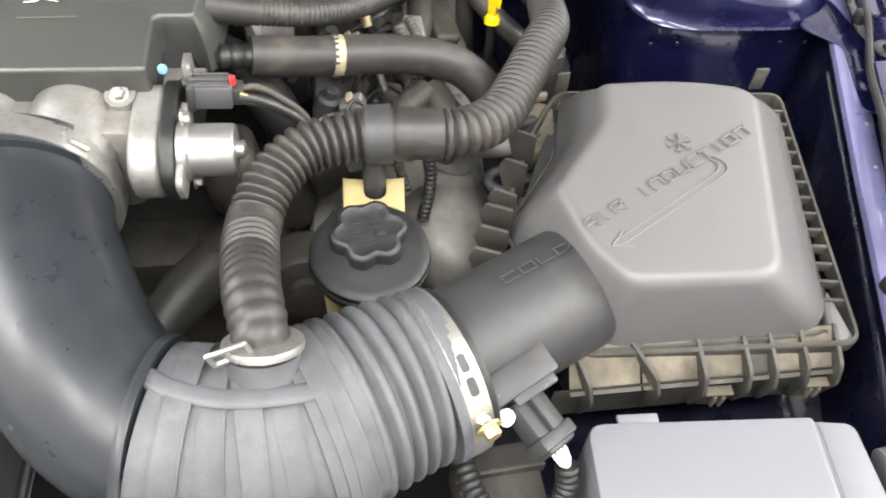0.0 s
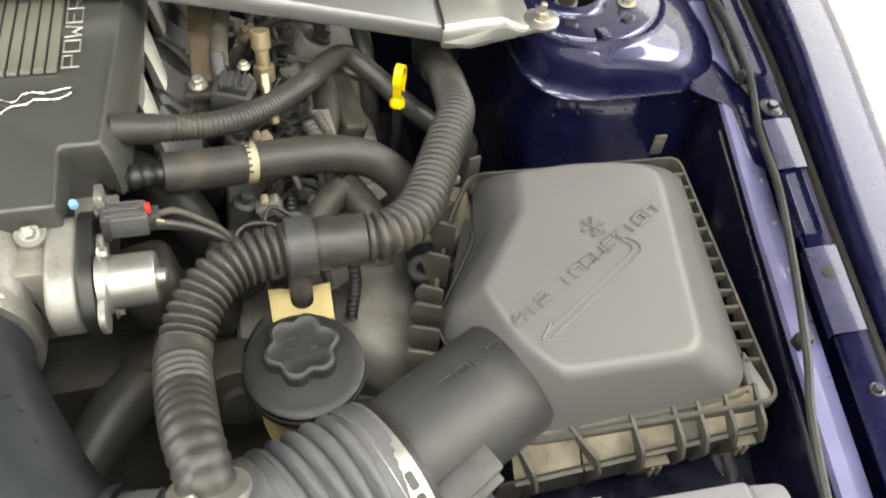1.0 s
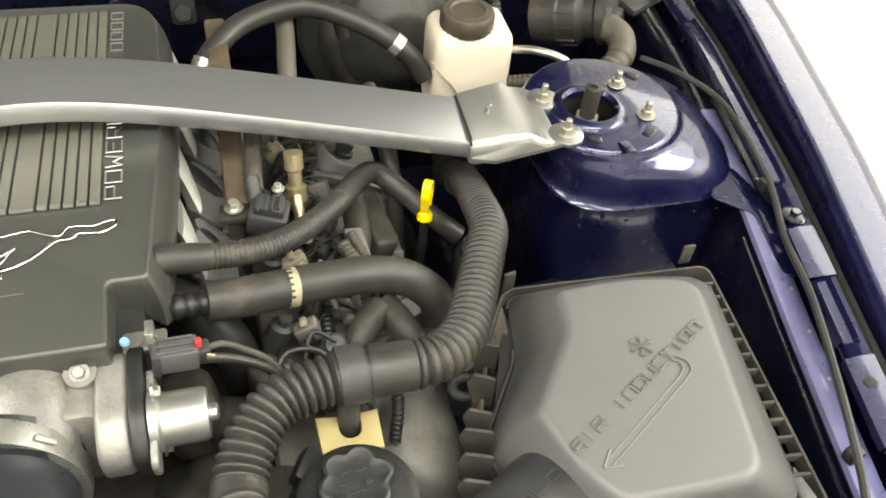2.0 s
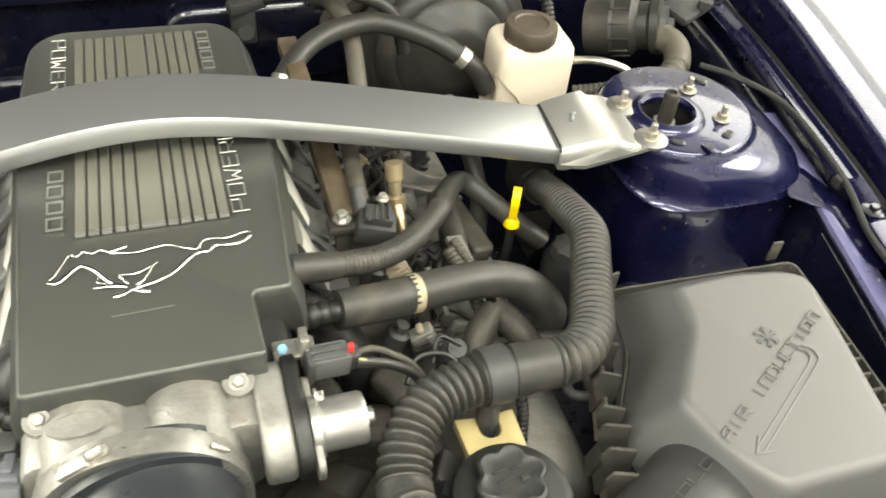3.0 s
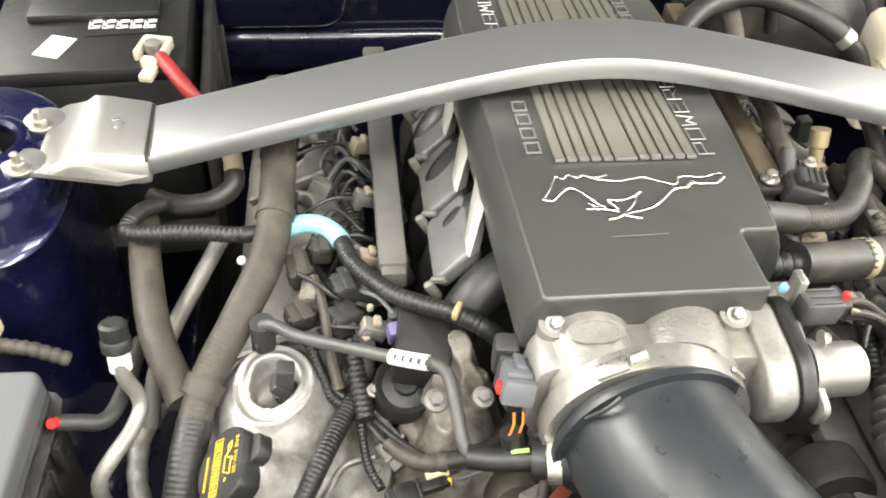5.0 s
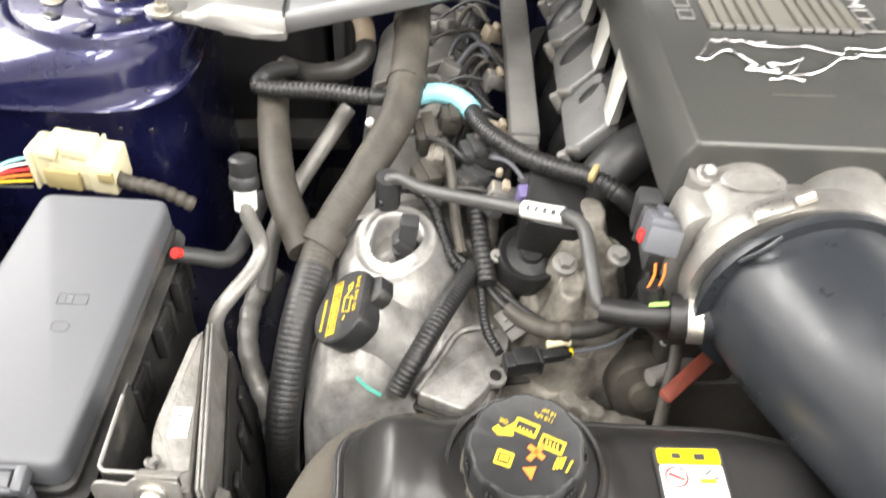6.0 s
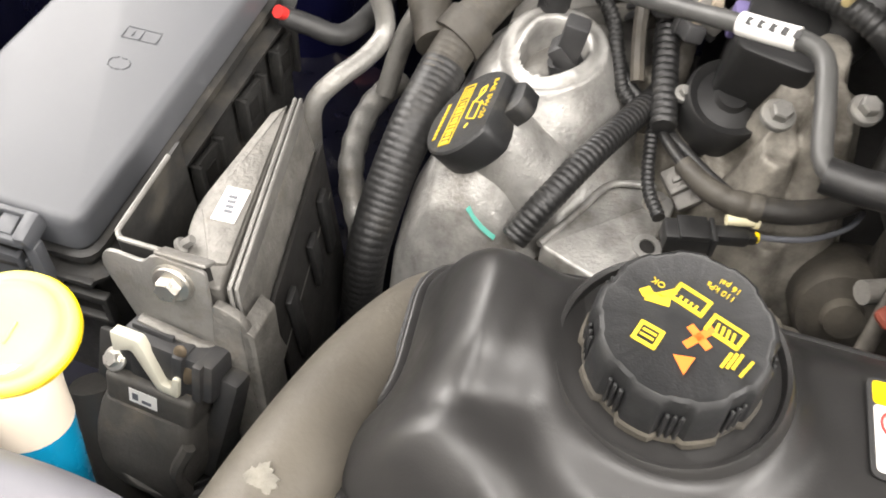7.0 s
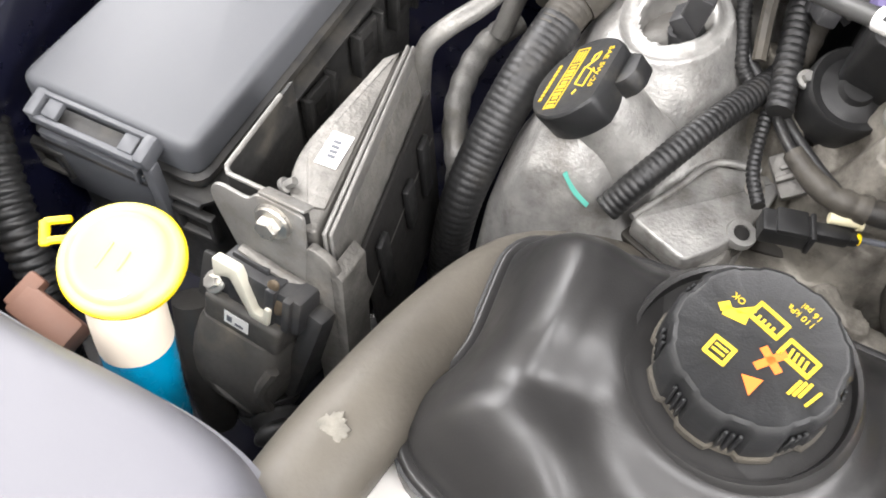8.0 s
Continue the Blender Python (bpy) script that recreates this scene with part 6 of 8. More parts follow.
part("dipstick_tube", Geo().tube([(0.344, 0.221, 0.862), (0.342, 0.222, 0.80), (0.32, 0.23, 0.65)], 0.005, 10), BLACK, dip)

# odd pieces round the driver's bank
lone("heater_hose", Geo().tube([(0.31, 0.36, 0.93), (0.315, 0.30, 0.915), (0.318, 0.262, 0.885), (0.32, 0.25, 0.84), (0.325, 0.25, 0.76)], 0.0095, 14), HOSE, "black heater hose dropping behind the engine", "hose")
tp = thing("coolant_pipes", (0.27, 0.03, 0.83), "dusty cast coolant pipe stubs under the hoses", "pipe")
part("pipe_stub", Geo().tube([(0.232, 0.035, 0.865), (0.248, 0.062, 0.893), (0.268, 0.082, 0.899)], 0.013, 16), CAST_DARK, tp)
part("pipe_stub", Geo().tube([(0.300, 0.035, 0.872), (0.285, 0.060, 0.893), (0.272, 0.086, 0.897)], 0.013, 16), CAST_DARK, tp)
part("pipe_stub", Geo().tube([(0.31, 0.055, 0.855), (0.34, 0.04, 0.872), (0.366, 0.045, 0.872)], 0.009, 14), CAST, tp)
part("thin_wire", Geo().tube([(0.168, 0.012, 0.915), (0.180, 0.030, 0.922), (0.205, 0.032, 0.918), (0.222, 0.018, 0.905)], 0.0026, 8), BLACK, tp)
part("plug", Geo().box((0.022, 0.018, 0.024), pose(0.205, 0.004, 0.890, 15, 0, 20), 0.004), DARKPLUG, tp)
part("plug", Geo().lathe([(0.012, 0), (0.012, 0.012), (0.008, 0.016), (0.008, 0.022)], 20, facing((0.222, 0.055, 0.885), (0, -0.5, 1))), DARKPLUG, tp)
part("plug", Geo().box((0.030, 0.020, 0.02), pose(0.185, -0.045, 0.87, 25, 0, 60), 0.004).box((0.014, 0.02, 0.02), pose(0.180, -0.068, 0.875, 25, 0, 60), 0.003), DARKPLUG, tp)
part("bracket", Geo().box((0.018, 0.05, 0.006), pose(0.262, 0.150, 0.902, 10, 12, 8), 0.002), CAST, tp)
part("rocker_tower", Geo().prism(rounded([(-0.016, -0.055), (0.012, -0.050), (0.016, 0.04), (-0.004, 0.056), (-0.018, 0.03)], 0.008), -0.05, 0.0, pose(0.290, 0.225, 0.882, 0, 20, 10), 0.004), CAST_DARK, tp, "", 60)
part("rocker_tower", Geo().tube([(0.252, 0.140, 0.878), (0.268, 0.19, 0.886), (0.270, 0.25, 0.89)], 0.013, 14), CAST_DARK, tp)
rw = random.Random(21)
for a, b, c, rr, mt, rib in (((0.246, 0.150, 0.915), (0.258, 0.115, 0.900), (0.262, 0.070, 0.880), 0.0065, TAPE, 0.0045), ((0.256, 0.165, 0.912), (0.272, 0.125, 0.895), (0.284, 0.080, 0.872), 0.0050, TAPE, 0.004), ((0.224, 0.140, 0.905), (0.226, 0.112, 0.900), (0.232, 0.100, 0.885), 0.0030, CAST_BRIGHT, 0), ((0.205, 0.118, 0.905), (0.225, 0.122, 0.918), (0.240, 0.150, 0.905), 0.0022, LOOM, 0), ((0.262, 0.040, 0.885), (0.266, 0.000, 0.880), (0.258, -0.03, 0.86), 0.0055, LOOM, 0.004), ((0.240, 0.055, 0.890), (0.238, 0.020, 0.888), (0.246, -0.01, 0.875), 0.0045, TAPE, 0.004), ((0.300, 0.060, 0.880), (0.330, 0.050, 0.885), (0.362, 0.062, 0.880), 0.0060, RUBBER, 0), ((0.195, 0.030, 0.912), (0.204, 0.045, 0.925), (0.222, 0.040, 0.915), 0.0020, BLACK, 0)):
    part("loom_branch", Geo().tube([a, b, c], rr, 10, 0.003, [(0, 1, rib, rr * 0.14)] if rib else ()), mt, tp)
for i in range(10):
    x, y = 0.20 + rw.uniform(0, 0.10), 0.03 + rw.uniform(0, 0.16)
    f = pose(x, y, 0.868 + rw.uniform(0, 0.012), rw.uniform(-30, 30), rw.uniform(-30, 30), rw.uniform(0, 180))
    part("plug", Geo().box((0.012, 0.018, 0.011), f, 0.0018).box((0.014, 0.005, 0.012), f @ pose(0, 0.004, 0), 0.001).box((0.004, 0.010, 0.003), f @ pose(0, 0, 0.007), 0.0008), rw.choice((DARKPLUG, CAST_DARK, SLATE, TAPE)), tp)
vv = thing("vacuum_canister", (0.393, 0.176, 0.78), "black ribbed round cap beside the breather hose", "canister")
part("body", Geo().lathe([(0.026, -0.06), (0.026, 0.0), (0.023, 0.006)], 30, pose(0.393, 0.176, 0.845)), BLACK, vv)
part("cap", Geo().lathe([(0.019, 0.0), (0.018, 0.014), (0.012, 0.018), (0.0, 0.018)], 36, pose(0.393, 0.176, 0.851), lambda a, z: 1 + 0.06 * math.cos(9 * a)), DARKPLUG, vv)

# ---- brake fluid reservoir, booster and the parts by the firewall ----
bf = thing("brake_fluid_reservoir", (0.455, 0.47, 0.82), "milky white brake fluid reservoir with a dark screw cap", "fluid reservoir")
out = rounded([(-0.050, -0.036), (0.052, -0.036), (0.054, 0.040), (-0.048, 0.040)], 0.014)
part("bottle", Geo().loft([[(0.455 + x * k, 0.47 + y * k, z) for x, y in out] for k, z in ((0.90, 0.80), (0.96, 0.83), (0.96, 0.912), (0.93, 0.924), (0.84, 0.931), (0.62, 0.934))]), MILK, bf, "", 60)
part("bottle_seam", Geo().tube([(0.405, 0.45, 0.895), (0.415, 0.434, 0.885), (0.430, 0.432, 0.868), (0.445, 0.433, 0.84)], 0.0016, 6), TAN, bf)
part("screw_cap", Geo().lathe([(0.030, 0.930), (0.032, 0.933), (0.032, 0.950), (0.030, 0.953), (0.021, 0.954), (0.019, 0.952)], 48, Matrix.Translation((0.450, 0.464, 0)), lambda a, z: 1 + 0.02 * math.cos(24 * a)), material("brown_black_cap", (0.075, 0.060, 0.045), 0.5, 0.0, 0.2, 30, 0.2, 500), bf)
bo = thing("brake_booster", (0.40, 0.62, 0.70), "large round dusty black brake booster on the firewall", "brake booster")
part("shell", Geo().lathe([(0.12, -0.02), (0.125, 0.0), (0.125, 0.02), (0.121, 0.026), (0.116, 0.027), (0.112, 0.034), (0.104, 0.036), (0.100, 0.050), (0.088, 0.058), (0.080, 0.058), (0.074, 0.066), (0.058, 0.070), (0.050, 0.080), (0.034, 0.082)], 48, facing((0.395, 0.64, 0.835), (0.02, -1, 0.12))), HOSE, bo, "", 50)
part("band", Geo().lathe([(0.126, 0.004), (0.1285, 0.008), (0.126, 0.012)], 48, facing((0.395, 0.64, 0.835), (0.02, -1, 0.12))), CAST_DARK, bo)
bh = thing("booster_hose", (0.26, 0.5, 0.87), "thick black vacuum hose arching behind the brace", "hose")
part("hose", Geo().tube([(0.125, 0.40, 0.88), (0.143, 0.432, 0.925), (0.190, 0.480, 0.945), (0.262, 0.508, 0.945), (0.325, 0.487, 0.932), (0.375, 0.462, 0.905), (0.40, 0.455, 0.87)], 0.0125, 16), HOSE, bh)
part("hose_clip", Geo().tube([(0.362, 0.4685, 0.9145), (0.371, 0.464, 0.908)], 0.0138, 16, 0.004), STEEL, bh, "bright steel hose clip")
part("hose_clip", Geo().tube([(0.140, 0.428, 0.921), (0.146, 0.436, 0.929)], 0.0138, 16, 0.004), STEEL, bh)
gr = thing("firewall_grommet", (0.262, 0.67, 0.86), "round rubber grommet with a rod through the firewall", "grommet")
part("grommet", Geo().lathe([(0.040, 0), (0.040, 0.010), (0.032, 0.020), (0.016, 0.024)], 30, facing((0.262, 0.69, 0.865), (0, -1, 0.1))), GREYHOSE, gr)
part("rod", Geo().tube([(0.250, 0.66, 0.86), (0.29, 0.62, 0.92), (0.32, 0.60, 0.96)], 0.009, 12), GREYHOSE, gr)
rs = thing("air_pump", (0.63, 0.48, 0.84), "dusty black pump with a ribbed elbow pipe", "pump")
part("pump_body", Geo().lathe([(0.042, -0.05), (0.044, -0.03), (0.044, 0.02), (0.036, 0.03), (0.036, 0.045), (0.044, 0.05), (0.044, 0.062), (0.02, 0.066)], 32, facing((0.605, 0.515, 0.905), (0.75, -0.55, 0.25)) @ Matrix.Scale(0.86, 4)), HOSE, rs)
part("pump_ribs", Geo().lathe([(0.0455, -0.012), (0.0455, -0.008), (0.044, -0.006)], 32, facing((0.605, 0.515, 0.905), (0.75, -0.55, 0.25)) @ Matrix.Scale(0.86, 4)), HOSE, rs)
part("elbow_pipe", Geo().tube([(0.632, 0.475, 0.915), (0.646, 0.445, 0.913), (0.636, 0.415, 0.903), (0.606, 0.395, 0.893), (0.572, 0.385, 0.885)], 0.017, 18, 0.003, [(0.5, 0.95, 0.012, 0.003)]), GREYHOSE, rs)
part("pump_plug", Geo().box((0.065, 0.045, 0.014), pose(0.690, 0.50, 0.935, 10, -8, 25), 0.006).lathe([(0.008, 0), (0.008, 0.012)], 14, facing((0.703, 0.485, 0.938), (0, 0, 1))), DARKPLUG, rs)
lone("brake_line", Geo().tube([(0.485, 0.395, 0.895), (0.520, 0.380, 0.905), (0.550, 0.384, 0.903), (0.58, 0.40, 0.89)], 0.0085, 12, 0.003, [(0, 1, 0.006, 0.001)]), TAPE, "short taped brake line by the strut tower", "brake line")
lone("wiring_riser", Geo().tube([(0.515, 0.50, 0.84), (0.512, 0.53, 0.90), (0.505, 0.57, 0.96), (0.50, 0.60, 1.0)], 0.008, 12, 0.003, [(0, 1, 0.006, 0.001)]), LOOM, "black corrugated wiring riser by the firewall", "wiring")
lone("firewall_bracket", Geo().box((0.03, 0.03, 0.06), pose(0.125, 0.62, 0.90), 0.005).box((0.05, 0.016, 0.016), pose(0.13, 0.61, 0.925, 0, 0, 20), 0.003).lathe([(0.010, 0), (0.010, 0.01)], 16, facing((0.125, 0.60, 0.895), (0, -1, 0.2))), DARKPLUG, "small dark bracket with a bolt on the firewall", "bracket")

# more lines and hoses between booster and engine
for name, pts, rr, mt, rib, lab in (
    ("vacuum_line", [(0.150, 0.62, 0.925), (0.205, 0.575, 0.958), (0.262, 0.548, 0.958), (0.300, 0.545, 0.930), (0.315, 0.54, 0.88)], 0.0085, HOSE, 0, "black vacuum line beside the brake booster"),
    ("heater_pipe", [(0.225, 0.66, 0.90), (0.235, 0.58, 0.930), (0.240, 0.52, 0.925), (0.235, 0.46, 0.90), (0.23, 0.42, 0.87)], 0.0110, GREYHOSE, 0, "grey heater pipe in front of the firewall"),
    ("speed_cable", [(0.300, 0.66, 0.93), (0.330, 0.60, 0.965), (0.365, 0.575, 0.972), (0.40, 0.585, 0.965), (0.43, 0.62, 0.94)], 0.0055, LOOM, 0.006, "thin corrugated cable over the booster"),
    ("fluid_line", [(0.505, 0.455, 0.90), (0.530, 0.430, 0.912), (0.560, 0.412, 0.908), (0.575, 0.392, 0.895)], 0.0050, STEEL, 0, "thin steel fluid line by the tower"),
):
    lone(name, Geo().tube(pts, rr, 12, 0.004, [(0, 1, rib, 0.0008)] if rib else ()), mt, lab, "hose" if mt is not STEEL else "pipe")
for k in range(12):
    a = 2 * math.pi * k / 12
    part("pump_rib", Geo().box((0.004, 0.003, 0.030), facing((0.605, 0.515, 0.905), (0.75, -0.55, 0.25)) @ Matrix.Scale(0.86, 4) @ pose(0.0445 * math.cos(a), 0.0445 * math.sin(a), 0.003, 0, 0, math.degrees(a)), 0.001), HOSE, rs)
part("pump_cap", Geo().lathe([(0.030, 0.064), (0.028, 0.072), (0.012, 0.074), (0.010, 0.082)], 24, facing((0.605, 0.515, 0.905), (0.75, -0.55, 0.25)) @ Matrix.Scale(0.86, 4)), DARKPLUG, rs)

# ---- battery ----
bat = thing("battery", (-0.49, 0.50, 0.70), "black car battery with a white label strip", "battery")
part("case", Geo().box((0.20, 0.22, 0.20), pose(-0.490, 0.53, 0.80, 0, 0, 4), 0.006), BLACK, bat)
part("case_lid", Geo().box((0.206, 0.226, 0.018), pose(-0.490, 0.53, 0.909, 0, 0, 4), 0.005).box((0.14, 0.09, 0.012), pose(-0.49, 0.56, 0.922, 0, 0, 4), 0.004), BLACK, bat)
part("label_strip", Geo().box((0.075, 0.03, 0.0016), pose(-0.455, 0.500, 0.9192, 0, 0, 4)), BLACK, bat)
g = Geo()
for k in range(5):
    g.box((0.012, 0.005, 0.0008), pose(-0.484 + 0.0145 * k, 0.511, 0.9204, 0, 0, 8)).box((0.012, 0.005, 0.0008), pose(-0.484 + 0.0145 * k, 0.499, 0.9204, 0, 0, 8)).box((0.004, 0.016, 0.0008), pose(-0.488 + 0.0145 * k, 0.505, 0.9204, 0, 0, 8))
part("label_bars", g, PAPER, bat)
part("white_tag", Geo().box((0.028, 0.040, 0.001), pose(-0.518, 0.462, 0.919, 0, 0, -18)), PAPER, bat)
clampm = material("pale_clamp_plastic", (0.55, 0.50, 0.38), 0.45, 0.1, 0.12, 30, 0.1, 500)
tm3 = pose(-0.414, 0.446, 0.920, 0, 0, -12)
part("terminal", Geo().box((0.030, 0.006, 0.012), tm3 @ pose(0, 0.016, 0.004), 0.002).box((0.006, 0.034, 0.012), tm3 @ pose(-0.013, 0, 0.004), 0.002).box((0.006, 0.034, 0.012), tm3 @ pose(0.013, 0, 0.004), 0.002).box((0.018, 0.012, 0.010), tm3 @ pose(0.004, -0.022, 0.002), 0.002).box((0.014, 0.022, 0.008), tm3 @ pose(0.008, -0.040, 0.0), 0.002), clampm, bat, "pale clamp on the battery terminal")
part("terminal_post", Geo().lathe([(0.009, -0.004), (0.0085, 0.012), (0.007, 0.013)], 18, tm3), CAST, bat)
btray = thing("battery_tray", (-0.495, 0.52, 0.68), "dark plastic battery tray with an upright side wall", "tray")
part("tray_floor", Geo().box((0.26, 0.27, 0.02), pose(-0.495, 0.52, 0.69, 0, 0, 4), 0.004), FUSE_DARK, btray)
part("side_wall", Geo().box((0.012, 0.27, 0.19), pose(-0.372, 0.52, 0.79, 0, 0, 4), 0.004), FUSE_DARK, btray)
for k in range(4):
    part("wall_rib", Geo().box((0.005, 0.006, 0.15), pose(-0.3640 - 0.0010 * k, 0.42 + 0.065 * k, 0.78, 0, 0, 4), 0.001), FUSE_DARK, btray)
lone("battery_cable", Geo().tube([(-0.405, 0.430, 0.924), (-0.390, 0.405, 0.922), (-0.374, 0.385, 0.912), (-0.360, 0.385, 0.890), (-0.350, 0.410, 0.850)], 0.0075, 14), material("faded_red_insulation", (0.25, 0.022, 0.02), 0.5, 0, 0.15, 30, 0.1, 400), "thick dull red battery cable", "cable")

# ---- passenger side looms and hoses ----
tr = thing("main_loom", (-0.32, 0.12, 0.80), "thick taped main wiring trunk with a branch", "wiring loom")
part("trunk", Geo().tube([(-0.283, 0.36, 0.93), (-0.281, 0.30, 0.928), (-0.280, 0.228, 0.920), (-0.286, 0.154, 0.907), (-0.309, 0.100, 0.888), (-0.336, 0.055, 0.860), (-0.349, 0.000, 0.835), (-0.356, -0.041, 0.802), (-0.359, -0.066, 0.770), (-0.36, -0.08, 0.71)], lambda q: 0.0158 - 0.0050 * max(0.0, q - 0.25) / 0.75, 20, 0.004, [(0.52, 1.0, 0.0040, 0.0002)]), TAPE, tr, "", 60)
part("lower_sleeve", Geo().tube([(-0.343, 0.030, 0.848), (-0.350, -0.006, 0.832), (-0.3565, -0.041, 0.802), (-0.3595, -0.066, 0.770), (-0.36, -0.08, 0.71)], lambda q: 0.0142 - 0.0022 * q, 20, 0.002, [(0.0, 1.0, 0.0042, 0.00025)]), LOOM, tr, "black corrugated sleeve", 60)
part("branch", Geo().tube([(-0.404, 0.235, 0.872), (-0.399, 0.205, 0.880), (-0.391, 0.158, 0.876), (-0.377, 0.100, 0.866), (-0.352, 0.047, 0.850)], 0.0135, 18), TAPE, tr, "", 60)
for i, (a, b) in enumerate((((-0.281, 0.272, 0.925), (-0.280, 0.260, 0.924)), ((-0.2805, 0.195, 0.915), (-0.282, 0.186, 0.913)), ((-0.334, 0.058, 0.862), (-0.341, 0.046, 0.855)))):
    part("tape_wrap", Geo().tube([a, b], 0.0168, 18, 0.004), TAPE, tr)
sv = thing("blue_sleeved_hose", (-0.28, 0.17, 0.89), "thin black loom with a light blue sleeve over the trunk", "hose")
PC = [(-0.385, 0.232, 0.895), (-0.400, 0.212, 0.903), (-0.407, 0.190, 0.904), (-0.392, 0.183, 0.905), (-0.350, 0.180, 0.907), (-0.310, 0.176, 0.906), (-0.272, 0.186, 0.902)]
part("loom_run", Geo().tube(PC, 0.0074, 14, 0.003, [(0.2, 0.8, 0.0045, 0.0009)]), LOOM, sv)
part("blue_sleeve", Geo().tube([(-0.272, 0.186, 0.902), (-0.258, 0.189, 0.904), (-0.242, 0.184, 0.905), (-0.231, 0.174, 0.904), (-0.226, 0.164, 0.904)], 0.0086, 16, 0.002, [(0, 1, 0.0030, 0.0004)]), CYAN, sv, "light blue ribbed sleeve")
part("loom_run", Geo().tube([(-0.226, 0.164, 0.904), (-0.216, 0.131, 0.910), (-0.190, 0.092, 0.917), (-0.165, 0.075, 0.919), (-0.142, 0.064, 0.920), (-0.120, 0.052, 0.915), (-0.100, 0.044, 0.900)], 0.0076, 14, 0.003, [(0.05, 0.85, 0.0040, 0.0006)]), LOOM, sv)
part("yellow_clip", Geo().box((0.005, 0.015, 0.008), pose(-0.141, 0.058, 0.929, 0, 0, -25), 0.002), IVORY, sv)
wh = thing("return_hose", (-0.34, 0.24, 0.86), "black hose with a cream end behind the brace", "hose")
part("hose", Geo().tube([(-0.40, 0.262, 0.878), (-0.372, 0.245, 0.882), (-0.341, 0.240, 0.890), (-0.323, 0.250, 0.898), (-0.322, 0.262, 0.904)], 0.0095, 14), HOSE, wh)
part("cream_end", Geo().tube([(-0.322, 0.260, 0.903), (-0.324, 0.278, 0.910), (-0.332, 0.300, 0.918)], 0.0090, 14), material("tan_tube", (0.52, 0.42, 0.30), 0.5, 0.0, 0.1, 30, 0.1, 500), wh, "cream tube end")
lone("silver_strut", Geo().tube([(-0.334, 0.207, 0.872), (-0.355, 0.175, 0.850), (-0.375, 0.145, 0.828), (-0.392, 0.115, 0.80), (-0.40, 0.09, 0.76)], 0.0075, 12), CAST, "short silver pipe under the looms", "pipe")
lone("white_fastener", Geo().ball((-0.310, 0.158, 0.893), 0.0042), WHITE, "small white push fastener", "fastener")

# pipe from the air conditioning with a black cap
ac = thing("refrigerant_pipe", (-0.40, 0.04, 0.78), "bare aluminium refrigerant pipe with a black valve cap", "pipe")
part("pipe", Geo().tube([(-0.396, 0.062, 0.892), (-0.394, 0.055, 0.876), (-0.388, 0.053, 0.858), (-0.386, 0.046, 0.847), (-0.392, 0.028, 0.842), (-0.404, 0.006, 0.838), (-0.413, -0.004, 0.826), (-0.415, -0.006, 0.80), (-0.414, -0.006, 0.72)], 0.0062, 14), CAST_BRIGHT, ac)
part("valve_body", Geo().lathe([(0.0085, 0.0), (0.0085, 0.018), (0.0075, 0.020)], 16, facing((-0.396, 0.060, 0.880), (0.0, 0.3, 1))), WHITE, ac, "bright valve body")
part("valve_cap", Geo().lathe([(0.0115, 0.0), (0.0115, 0.008), (0.010, 0.010), (0.0105, 0.012), (0.0105, 0.022), (0.008, 0.024)], 12, facing((-0.3965, 0.066, 0.896), (0.0, 0.3, 1))), CAP, ac, "black valve cap")
part("braided_pipe", Geo().tube([(-0.394, 0.112, 0.76), (-0.408, 0.085, 0.752), (-0.409, 0.050, 0.745), (-0.400, 0.018, 0.738), (-0.384, -0.008, 0.72), (-0.38, -0.02, 0.66)], 0.0095, 14, 0.003, [(0.1, 1, 0.019, 0.0010)]), CAST_BRIGHT, ac, "crinkled silver pipe")
part("black_pipe", Geo().tube([(-0.398, 0.12, 0.84), (-0.401, 0.07, 0.845), (-0.409, 0.035, 0.85), (-0.428, 0.030, 0.856), (-0.444, 0.028, 0.860)], 0.0065, 12), RUBBER, ac)
part("red_tip", Geo().lathe([(0.004, 0), (0.004, 0.006)], 10, facing((-0.441, 0.026, 0.863), (-0.3, -0.6, 0.6))), RED, ac)

# breather tube from valve cover to intake duct
pv = thing("breather_tube", (-0.19, 0.0, 0.86), "slim black breather tube with a white printed tag", "hose")
PV = [(-0.290, 0.084, 0.893), (-0.280, 0.079, 0.899), (-0.262, 0.065, 0.901), (-0.227, 0.044, 0.911), (-0.191, 0.021, 0.924), (-0.168, 0.010, 0.930), (-0.155, 0.000, 0.930), (-0.151, -0.022, 0.922), (-0.148, -0.046, 0.911), (-0.142, -0.056, 0.909)]
part("tube", Geo().tube(PV, 0.0050, 14), material("worn_black_tube", (0.062, 0.062, 0.060), 0.42, 0.0, 0.15, 30, 0.1, 500), pv, "", 60)
part("printed_tag", Geo().tube([(-0.193, 0.0225, 0.9235), (-0.180, 0.0155, 0.9268), (-0.167, 0.0095, 0.930)], 0.0060, 14), PAPER, pv, "white printed tag")
g = Geo()
for k in range(5):
    p = Vector((-0.190, 0.021, 0.9243)).lerp(Vector((-0.169, 0.010, 0.9297)), k / 4)
    g.box((0.003, 0.004, 0.0008), pose(p.x, p.y - 0.004, p.z + 0.0050, 35, 0, -25))
part("tag_print", g, PRINT, pv)
part("elbow_sleeve", Geo().tube([(-0.146, -0.055, 0.909), (-0.128, -0.060, 0.911), (-0.104, -0.0635, 0.915)], 0.0085, 16), BLACK, pv)
